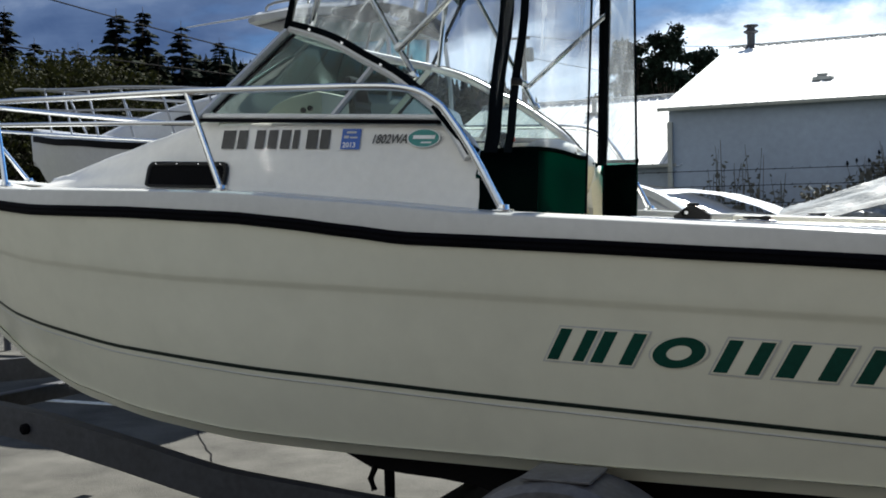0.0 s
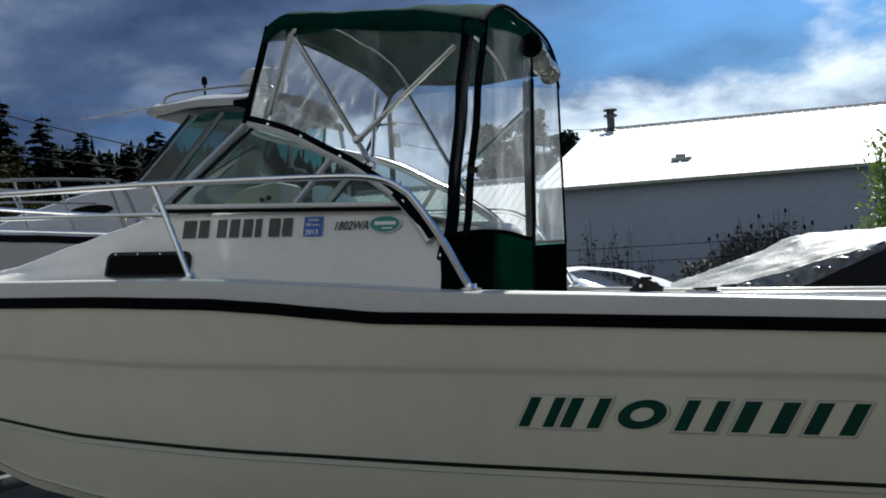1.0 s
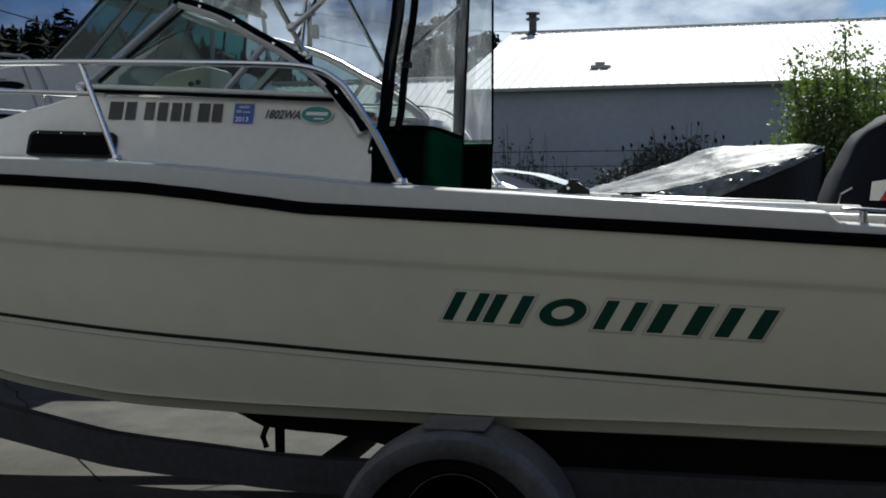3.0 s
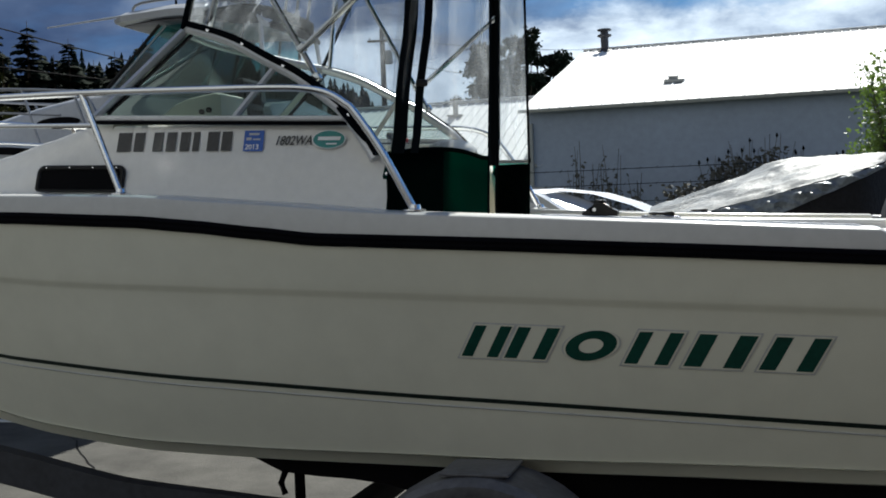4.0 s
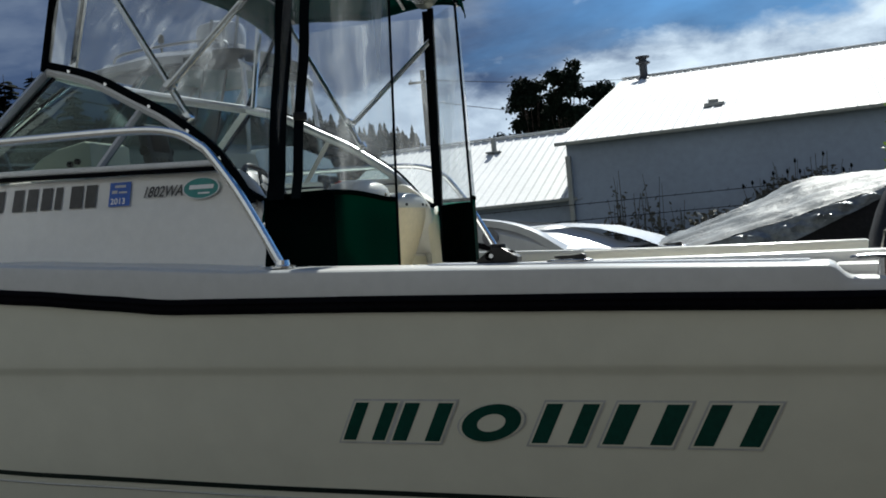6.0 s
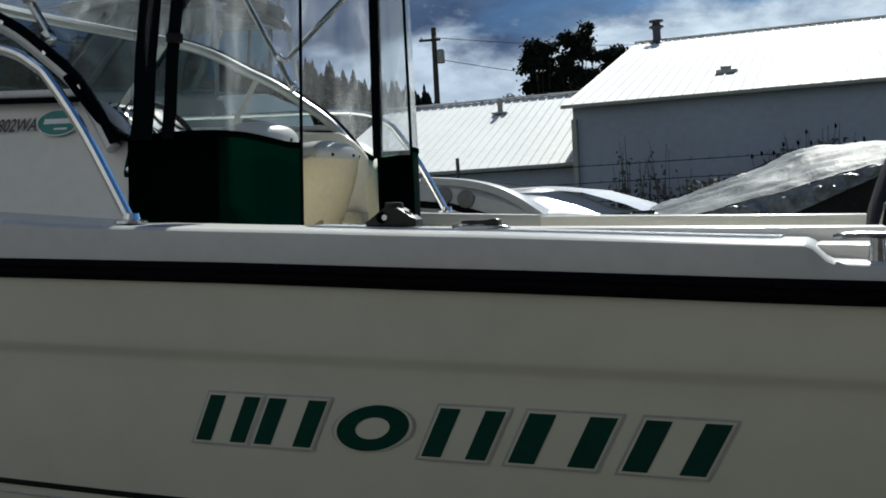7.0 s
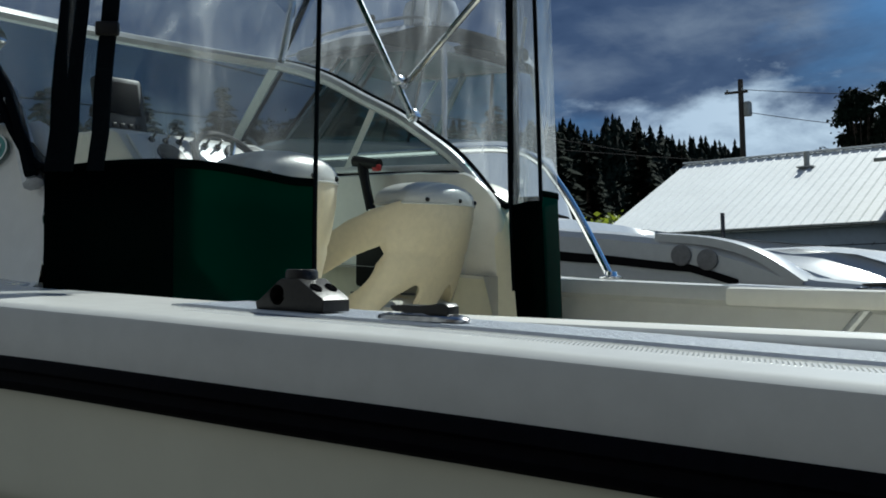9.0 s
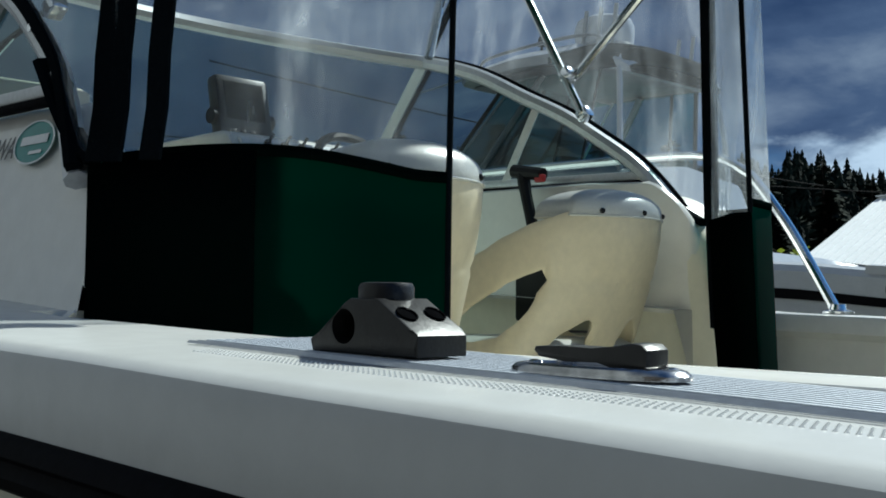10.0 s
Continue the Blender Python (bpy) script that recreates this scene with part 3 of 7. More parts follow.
            side += [(e - 0.004, zt - 0.012), (e - 0.012, zt - 0.003), (e - 0.026, zt + 0.001), (e - 0.036, zt - 0.004), (e - 0.038, zl)]
            rows.append([(x, MID + s * r, z) for r, z in side])
        grid(bm, rows)
        part("cabin_wall", bm, GEL_DECK, boat)

    # moulded inner sides of the helm; the starboard one turns outboard in a round corner
    ends = [(-0.10, -0.250), (0.12, -0.252), (0.30, -0.262), (0.42, -0.276), (0.52, -0.300), (0.60, -0.332), (0.66, -0.372), (0.70, -0.415), (0.725, -0.465), (0.737, -0.53)]
    bm = bmesh.new()
    rows = []
    for p in bez([(h, e, 0) for h, e in ends], 4):
        h, e = p.x, p.y
        tuck = 0.045 * smooth(0.3, 0.75, h)
        row = [(x, MID + 0.700 - tuck * 0.3, h) for x in (-1.25, -0.95, -0.75, e - 0.10)]
        row += [(e - 0.07 + 0.07 * math.sin(q), MID + 0.700 - tuck * 0.3 + 0.07 * (1 - math.cos(q)), h) for q in [math.pi / 2 * k / 7 for k in range(8)]]
        row += [(e + 0.004, MID + 0.84, h)]
        rows.append(row)
    rows.append([(x, y + 0.035, z + 0.006) for x, y, z in rows[-1]])
    grid(bm, rows)
    part("helm_side", bm, GEL_LINER, boat, "cream moulded side of the helm", 60)
    for s in (-1,):
        bm = bmesh.new()
        rows = []
        for x, hh in ((-1.25, 0.70), (-0.9, 0.73), (-0.65, 0.742), (-0.46, 0.735), (-0.40, 0.69), (-0.36, 0.655), (-0.325, 0.59), (-0.30, 0.50), (-0.28, 0.38), (-0.265, 0.10), (-0.26, -0.10)):
            x = min(x, -0.36) if s < 0 else x
            rows.append([(x, MID + s * (0.74 - 0.05 * smooth(0.3, 0.7, hh)), hh), (x, MID + s * 0.705, hh - 0.004), (x, MID + s * 0.695, hh - 0.02), (x, MID + s * 0.70, -0.10)])
        grid(bm, rows)
        part("helm_side", bm, GEL_LINER, boat)

    # cockpit floor, liner ends
    bm = bmesh.new()
    box(bm, (0.1, MID, -0.12), (2.9, 1.66, 0.04), bevel=0.004)
    part("cockpit_floor", bm, GEL_LINER, boat)
    bm = bmesh.new()
    box(bm, (1.34, MID, 0.14), (0.10, 1.64, 0.50), bevel=0.02)
    part("engine_well", bm, GEL_LINER, boat)
    bm = bmesh.new()
    box(bm, (-1.30, MID, 0.30), (0.06, 1.40, 0.80), bevel=0.01)
    part("bulkhead", bm, GEL_LINER, boat)
    # folding jump seat lip on the starboard side, propped by a strut
    for s in (-1, 1):
        bm = bmesh.new()
        box(bm, (0.80, MID + s * 0.845, 0.415), (1.10, 0.05, 0.05), bevel=0.012)
        lip = part("bolster", bm, GEL_DECK, boat, "white padded coaming bolster")
        bm = bmesh.new()
        tube(bm, [(0.60, MID + s * 0.85, 0.395), (0.50, MID + s * 0.855, 0.27)], 0.015)
        part("strut", bm, ALU, lip, "grey metal strut")

    # starboard dashboard pod with switches and gauges
    bm = bmesh.new()
    prof = [(-1.50, 0.60), (-1.49, 0.795), (-1.30, 0.822), (-0.995, 0.830), (-0.965, 0.818), (-0.880, 0.728), (-0.870, 0.712), (-0.89, 0.50), (-0.90, -0.10), (-1.5, -0.10)]
    prism(bm, prof, lambda u, v, w: (u, 0.90 + w, v), 0.52, 0.012)
    dash = part("dashboard", bm, GEL_DECK, boat, "white moulded dashboard pod")
    tiltd = Matrix.Rotation(radians(46.5), 4, "Y")
    bm = bmesh.new()
    box(bm, (-0.920, 1.16, 0.778), (0.10, 0.48, 0.008), tiltd, 0.003)
    panel = part("switch_panel", bm, WHITE, dash, "white switch panel")
    for k in range(6):
        bm = bmesh.new()
        lathe(bm, [(0.009, 0.0), (0.009, 0.006), (0.004, 0.008), (0.003, 0.024), (0.0045, 0.028)], (0, 0, 0), segs=10)
        bmesh.ops.transform(bm, matrix=Matrix.Translation((-0.937, 0.985 + 0.045 * k, 0.803)) @ tiltd, verts=bm.verts)
        part("switch", bm, PLASTIC, panel)
    for k, y in enumerate((1.02, 1.27, 1.35)):
        bm = bmesh.new()
        lathe(bm, [(0.042, 0.0), (0.042, 0.008), (0.036, 0.010), (0.0, 0.009)], (0, 0, 0), segs=20)
        bmesh.ops.transform(bm, matrix=Matrix.Translation((-0.900 if k == 0 else -0.920, y, 0.761 if k == 0 else 0.782)) @ tiltd, verts=bm.verts)
        part("gauge", bm, PLASTIC, panel)
    # cream console beside the port window
    bm = bmesh.new()
    side = [(-1.345, 0.70), (-1.33, 0.785), (-1.25, 0.845), (-1.19, 0.868), (-1.075, 0.888), (-1.052, 0.878), (-1.045, 0.70)]
    prism(bm, side, lambda u, v, w: (u, 0.42 + w, v), 0.22, 0.012)
    console = part("console", bm, GEL_LINER, boat, "cream moulded console beside the window")
    for x, z in ((-1.13, 0.815), (-1.10, 0.822)):
        bm = bmesh.new()
        lathe(bm, [(0.010, 0.0), (0.010, -0.010), (0.005, -0.014)], (x, 0.42, z), "Y", 12)
        part("knob", bm, PLASTIC, console)
    # chart plotter on a bracket: pale case, dark screen above a row of keys
    lean = Matrix.Rotation(radians(-12), 4, "Y")
    at = Matrix.Translation((-1.30, 1.165, 0.925)) @ lean
    bm = bmesh.new()
    box(bm, (0, 0, 0), (0.045, 0.160, 0.195), None, 0.014)
    bmesh.ops.transform(bm, matrix=at, verts=bm.verts)
    plot = part("chart_plotter", bm, DARK_GREY, boat, "dark grey chart plotter with a dark screen")
    bm = bmesh.new()
    box(bm, (0.021, 0.0, 0.030), (0.006, 0.116, 0.098), None, 0.002)
    bmesh.ops.transform(bm, matrix=at, verts=bm.verts)
    part("screen", bm, BLACK, plot)
    for k in range(4):
        bm = bmesh.new()
        box(bm, (0.023, -0.042 + 0.028 * k, -0.052), (0.006, 0.018, 0.014), None, 0.003)
        bmesh.ops.transform(bm, matrix=at, verts=bm.verts)
        part("key", bm, PLASTIC, plot)
    for dy in (-0.083, 0.083):
        bm = bmesh.new()
        lathe(bm, [(0.020, -0.007), (0.020, 0.007)], (0, dy, -0.01), "Y", 16)
        bmesh.ops.transform(bm, matrix=at, verts=bm.verts)
        part("knob", bm, PLASTIC, plot)
    bm = bmesh.new()
    box(bm, (-1.31, 1.165, 0.825), (0.05, 0.10, 0.06), bevel=0.008)
    part("bracket", bm, PLASTIC, plot)
    # steering wheel
    wc, tilt = Vector((-0.80, 1.14, 0.738)), Matrix.Rotation(radians(52), 4, "Y")
    bm = bmesh.new()
    tube(bm, [wc + tilt @ Vector((0.115 * math.cos(q), 0.115 * math.sin(q), 0)) for q in [2 * math.pi * i / 32 for i in range(33)]], 0.010, 8)
    wheel = part("steering_wheel", bm, PLASTIC, boat, "black steering wheel")
    for k in range(3):
        q = 2 * math.pi * k / 3 + 0.5
        bm = bmesh.new()
        tube(bm, [wc + tilt @ Vector((0, 0, -0.03)), wc + tilt @ Vector((0.12 * math.cos(q), 0.12 * math.sin(q), 0))], 0.008, 8)
        part("spoke", bm, STEEL, wheel)
    bm = bmesh.new()
    tube(bm, [wc + tilt @ Vector((0, 0, 0.0)), wc + tilt @ Vector((0, 0, -0.16))], [0.028, 0.035], 14)
    part("hub", bm, PLASTIC, wheel)
    # long slots moulded in the starboard helm side
    for k, (x0, x1, z) in enumerate(((-0.95, -0.60, 0.60), (-0.95, -0.62, 0.50), (-0.90, -0.58, 0.40))):
        bm = bmesh.new()
        box(bm, ((x0 + x1) / 2, MID + 0.694, z), (x1 - x0, 0.006, 0.006), bevel=0.002)
        part("moulded_slot", bm, FENDER, boat)
    # throttle lever
    bm = bmesh.new()
    box(bm, (-0.76, 1.70, 0.52), (0.16, 0.05, 0.20), bevel=0.012)
    ctl = part("throttle_control", bm, PLASTIC, boat, "black throttle lever")
    bm = bmesh.new()
    tube(bm, [(-0.75, 1.665, 0.56), (-0.765, 1.66, 0.66)], 0.011)
    part("lever_shaft", bm, STEEL, ctl)
    bm = bmesh.new()
    tube(bm, bez([(-0.765, 1.66, 0.65), (-0.79, 1.66, 0.74), (-0.80, 1.66, 0.79)], 4), [0.015] * 5 + [0.017] * 4, 10)
    tube(bm, [(-0.83, 1.66, 0.797), (-0.735, 1.66, 0.782)], 0.017, 10)
    part("grip", bm, PLASTIC, ctl)
    bm = bmesh.new()
    box(bm, (-0.738, 1.652, 0.772), (0.03, 0.012, 0.02), bevel=0.004)
    part("button", bm, DECAL_RED, ctl, "red trim button")

    build_windshield(boat)
    build_rails(boat)
    build_fittings(boat)
    build_decals(boat)
    return boat


def build_windshield(boat):
    """Curved side windows in aluminium frames, joined across the front."""
    arch = [(-1.176, 1.122), (-1.06, 1.09), (-0.96, 1.052), (-0.84, 0.99), (-0.72, 0.93), (-0.62, 0.865), (-0.53, 0.80), (-0.46, 0.725), (-0.39, 0.63)]
    for s in (-1, 1):
        def y(z, s=s):
            return MID + s * (0.722 - 0.22 * (z - 0.77))
        # base rail
        bm = bmesh.new()
        box(bm, (-1.0, y(0.775), 0.781), (1.03, 0.022, 0.020), Matrix.Rotation(radians(1.0), 4, "Y"), 0.004)
        wind = part("windshield", bm, ALU, boat, "curved windshield in aluminium frames")
        bm = bmesh.new()
        box(bm, (-1.0, y(0.765) + s * 0.004, 0.764), (1.05, 0.018, 0.013), Matrix.Rotation(radians(1.0), 4, "Y"), 0.003)
        part("gasket", bm, RUBBER, wind)
        # front post
        bm = bmesh.new()
        tube(bm, [(-1.53, y(0.785), 0.785), (-1.176, y(1.122), 1.122)], 0.021, 4, 0.8)
        part("front_post", bm, ALU, wind)
        bm = bmesh.new()
        tube(bm, [(-1.475, y(0.80) - s * 0.006, 0.805), (-1.155, y(1.09) - s * 0.006, 1.10)], 0.008, 4)
        part("gasket", bm, RUBBER, wind)
        # arched top rail with canvas track
        pts = [(x, y(z), z) for x, z in [(p.x, p.y) for p in bez([(a, b, 0) for a, b in arch], 5)]]
        bm = bmesh.new()
        tube(bm, pts, 0.0185, 8)
        rail = part("arch_rail", bm, ALU, wind)
        bm = bmesh.new()
        tube(bm, [(x + 0.012, yy + s * 0.012, z + 0.016) for x, yy, z in pts], 0.013 if s < 0 else 0.006, 6)
        part("canvas_track", bm, NAVY_CANVAS, rail)
        for k in range(4, len(pts) - 2, 7):
            bm = bmesh.new()
            x, yy, z = pts[k]
            lathe(bm, [(0.0065, 0), (0.006, 0.004), (0.003, 0.006)], (x + 0.008, yy + s * 0.024, z + 0.012), "Y", 10)
            part("snap", bm, STEEL, rail)
        # dividing post between the two panes
        bm = bmesh.new()
        tube(bm, [(-0.94, y(0.785), 0.785), (-0.80, y(0.965), 0.965)], 0.013, 4)
        part("divider", bm, ALU, wind)
        # panes
        bm = bmesh.new()
        poly = [(-1.50, 0.80)] + arch[:-1] + [(-0.47, 0.775)]
        vs = [bm.verts.new((a, y(b), b)) for a, b in poly]
        bm.faces.new(vs)
        pane = part("pane", bm, GLASS, wind, normals=False)
    # front windshield across the boat
    def front(f, t):
        bulge = 0.30 * (1 - f * f)
        a, b = Vector((-1.53, 0, 0.79)), Vector((-1.176, 0, 1.122))
        p = a.lerp(b, t)
        half = 0.722 - 0.22 * (p.z - 0.77)
        return Vector((p.x - bulge * (1 - 0.35 * t), MID + f * half, p.z + 0.03 * (1 - f * f)))
    for t, r in ((0.0, 0.016), (1.0, 0.019)):
        bm = bmesh.new()
        tube(bm, [front(f / 14 - 1, t) for f in range(29)], r, 8)
        part("front_rail", bm, ALU, boat)
    bm = bmesh.new()
    grid(bm, [[front(f / 10 - 1, t) for f in range(21)] for t in (0.0, 0.5, 1.0)])
    pane = part("front_pane", bm, GLASS, boat, normals=False)
    # wiper on the port pane
    bm = bmesh.new()
    tube(bm, [front(-0.72, 0.03), front(-0.60, 0.72)], 0.005, 6)
    wiper = part("wiper", bm, STEEL, boat, "thin steel wiper arm")
    bm = bmesh.new()
    tube(bm, [front(-0.70, 0.45) + Vector((-0.01, 0, 0)), front(-0.52, 0.93) + Vector((-0.01, 0, 0))], 0.007, 6)
    part("blade", bm, RUBBER, wiper)


def build_rails(boat):
    """Stainless bow rail on either side with its stanchions."""
    def edge(x):
        return half_rub(x) - 0.085
    for s in (-1, 1):
        def at(x, z, s=s):
            return (x, MID + s * edge(x), z)
        bm = bmesh.new()
        fore = [at(x, z) for x, z in ((-3.55, 0.93), (-3.2, 0.90), (-2.75, 0.87), (-2.34, 0.858), (-2.0, 0.852), (-1.4, 0.855), (-0.9, 0.856), (-0.655, 0.855), (-0.54, 0.849), (-0.462, 0.832), (-0.405, 0.80), (-0.369, 0.768), (-0.278, 0.645), (-0.166, 0.455))]
        tube(bm, bez([(-3.80, MID, 0.95)] + fore, 5), 0.0125, 10)
        rail = part("bow_rail", bm, STEEL, boat, "polished stainless bow rail")
        bm = bmesh.new()
        tube(bm, bez([at(-1.352, 0.742), at(-1.8, 0.748), at(-2.34, 0.758), at(-3.0, 0.78), at(-3.5, 0.80)], 4), 0.009, 8)
        part("lower_rail", bm, STEEL, rail)
        for xb, xt, zt in ((-1.235, -1.395, 0.852), (-2.50, -2.62, 0.866), (-3.36, -3.60, 0.93)):
            bm = bmesh.new()
            b = Vector(at(xb, lerp_table(Z_DECK, xb)))
            tube(bm, [b, at(xt, zt)], 0.0118, 10)
            post = part("stanchion", bm, STEEL, rail)
            bm = bmesh.new()
            lathe(bm, [(0.034, 0.001), (0.034, 0.006), (0.02, 0.010), (0.017, 0.022)], b, segs=16)
            part("foot", bm, STEEL, post)
        bm = bmesh.new()
        lathe(bm, [(0.036, 0.001), (0.036, 0.006), (0.02, 0.010), (0.017, 0.022)], at(-0.164, 0.452), segs=16)
        part("foot", bm, STEEL, rail)


def build_fittings(boat):
    # black rod holder base on the port gunwale
    zd = lerp_table(Z_DECK, 0.41) + 0.006
    y0 = 0.108
    bm = bmesh.new()
    side = [(0.364, 0), (0.470, 0), (0.470, 0.014), (0.465, 0.018), (0.432, 0.038), (0.404, 0.038), (0.398, 0.035), (0.370, 0.013), (0.364, 0.008)]
    bore = [(0.398 + 0.0122 * math.cos(q), 0.0185 + 0.0122 * math.sin(q)) for q in [2 * math.pi * k / 24 for k in range(24)]]
    near = y0 - 0.024
    loops = []
    for ring in (side, bore):
        vs = [bm.verts.new((u, near, zd + v)) for u, v in ring]
        loops.append((vs, [bm.edges.new((vs[k], vs[(k + 1) % len(vs)])) for k in range(len(vs))]))
    bmesh.ops.triangle_fill(bm, use_beauty=True, edges=loops[0][1] + loops[1][1])
    back = [bm.verts.new((u, y0 + 0.024, zd + v)) for u, v in side]
    bm.faces.new(back)
    for k in range(len(side)):
        n = (k + 1) % len(side)
        bm.faces.new((loops[0][0][k], loops[0][0][n], back[n], back[k]))
    deep = [bm.verts.new((u, y0 + 0.012, zd + v)) for u, v in bore]
    for k in range(24):
        n = (k + 1) % 24
        bm.faces.new((loops[1][0][k], loops[1][0][n], deep[n], deep[k]))
    bm.faces.new(deep)
    rim_edges = loops[0][1] + [e for e in bm.edges if all(v in back for v in e.verts)]
    bmesh.ops.bevel(bm, geom=rim_edges, offset=0.0018, segments=2, affect="EDGES", profile=0.5)
    holder = part("rod_holder", bm, WORN_PLASTIC, boat, "worn black plastic rod holder base")
    bm = bmesh.new()
    lathe(bm, [(0.0195, 0.034), (0.0195, 0.0455), (0.0178, 0.0485), (0.0135, 0.049), (0.0135, 0.040), (0.0, 0.040)], (0.415, y0, zd), segs=24)
    part("socket", bm, WORN_PLASTIC, holder)
    bm = bmesh.new()
    tube(bm, [(0.398, y0 - 0.010, zd + 0.0185), (0.398, y0 + 0.010, zd + 0.0185)], 0.006, 10)
    part("bolt", bm, STEEL, holder, "steel through bolt")
    for dy in (-0.013, 0.013):
        bm = bmesh.new()
        lathe(bm, [(0.0080, 0.0), (0.0080, 0.0009), (0.0066, 0.0010), (0.0060, -0.004), (0.0, -0.004)], (0, 0, 0), segs=14)
        bmesh.ops.transform(bm, matrix=Matrix.Translation((0.450, y0 + dy, zd + 0.0278)) @ Matrix.Rotation(radians(31), 4, "Y"), verts=bm.verts)
        part("screw_recess", bm, MATTE, holder)

    # pull-up cleats amidships
    for s in (-1, 1):
        cx, cy = 0.602, MID + s * 0.935
        zc = lerp_table(Z_DECK, cx) + 0.006
        bm = bmesh.new()
        rows = []
        for rr, hh in ((1.0, 0.0), (1.0, 0.0025), (0.95, 0.0050), (0.86, 0.0062), (0.80, 0.0045), (0.55, 0.0038), (0.0, 0.0035)):
            rows.append([(cx + 0.060 * rr * math.cos(q), cy + 0.025 * rr * math.sin(q) * (1 + 0.12 * math.cos(2 * q)), zc + hh) for q in [2 * math.pi * i / 32 for i in range(32)]])
        grid(bm, rows, True)
        cleat = part("cleat", bm, DARK_CHROME, boat, "flush chrome mooring cleat")
        bm = bmesh.new()
        bend = [(-0.037, 0.0095), (-0.020, 0.0102), (0.004, 0.0098), (0.018, 0.0112), (0.030, 0.0135), (0.037, 0.0130), (0.0405, 0.0100), (0.0405, 0.0010), (0.037, -0.003), (0.026, -0.003), (0.020, 0.0005), (0.008, 0.0020), (-0.014, 0.0015), (-0.034, 0.0035), (-0.038, 0.0070)]
        prism(bm, bend, lambda u, v, w: (cx + u, cy - 0.011 + w, zc + 0.006 + v), 0.022, 0.0016)
        part("cleat_bar", bm, WORN_PLASTIC, cleat, "dark pull-up cleat bar")
        for du in (-0.046, 0.049):
            bm = bmesh.new()
            lathe(bm, [(0.0045, 0.004), (0.0045, 0.0062), (0.002, 0.0072)], (cx + du, cy, zc), segs=12)
            part("screw", bm, STEEL, cleat)
        for du in (-0.022, 0.020):
            bm = bmesh.new()
            tube(bm, [(cx + du, cy, zc + 0.003), (cx + du, cy, zc + 0.012)], 0.006, 10)
            part("cleat_post", bm, DARK_CHROME, cleat)
    # stern cleats: a long bar on two posts in the lowered corner of the gunwale
    for s in (-1, 1):
        cy, zc = MID + s * 1.05, lerp_table(Z_DECK, 1.4) - 0.029
        bm = bmesh.new()
        tube(bm, bez([(1.255, cy, zc + 0.042), (1.30, cy, zc + 0.046), (1.40, cy, zc + 0.044), (1.50, cy, zc + 0.046), (1.55, cy, zc + 0.042)], 4), [0.005] + [0.009] * 15 + [0.005], 10, 0.65)
        cleat = part("stern_cleat", bm, DARK_CHROME, boat, "long chrome stern cleat")
        for x in (1.325, 1.405):
            bm = bmesh.new()
            tube(bm, [(x, cy, zc), (x, cy, zc + 0.04)], [0.016, 0.012], 12)
            part("cleat_post", bm, DARK_CHROME, cleat)
        bm = bmesh.new()
        box(bm, (1.42, cy + (-s) * 0.105, zc + 0.012), (0.39, 0.14, 0.036), bevel=0.008)
        part("corner_cap", bm, GEL_DECK, boat)
    # cabin port light with dark frame
    for s in (-1, 1):
        def y(z, s=s):
            return MID + s * (0.80 - 0.27 * (z - 0.49) + 0.004)
        def ring(inset, out):
            x0, x1, z0, z1, r = -1.73 + inset, -1.355 - inset, 0.512 + inset * 0.6, 0.612 - inset, max(0.006, 0.03 - inset)
            pts = []
            for cx, cz, a0 in ((x1 - r, z1 - r, 0), (x0 + r, z1 - r, 90), (x0 + r, z0 + r * 0.4, 180), (x1 - r, z0 + r * 0.4, 270)):
                for k in range(5):
                    q = radians(a0 + 22.5 * k)
                    pts.append((cx + r * math.cos(q), cz + r * math.sin(q) * (1 if a0 < 180 else 0.4)))
            return [(px, y(pz) + s * out, pz) for px, pz in pts]
        bm = bmesh.new()
        grid(bm, [ring(0.0, 0.0), ring(0.0, 0.008), ring(0.004, 0.012), ring(0.014, 0.012), ring(0.018, 0.006)], True)
        light = part("port_light", bm, PLASTIC, boat, "dark framed cabin port light")
        bm = bmesh.new()
        bm.faces.new([bm.verts.new(p) for p in ring(0.018, 0.007)])
        part("port_glass", bm, BLACK, light, "dark tinted port light glass")
        for k in range(4):
            bm = bmesh.new()
            lathe(bm, [(0.0035, 0), (0.0035, 0.002)], (-1.69 + 0.10 * k, y(0.603) + s * 0.0125, 0.603), "Y", 8)
            part("screw", bm, STEEL, light)


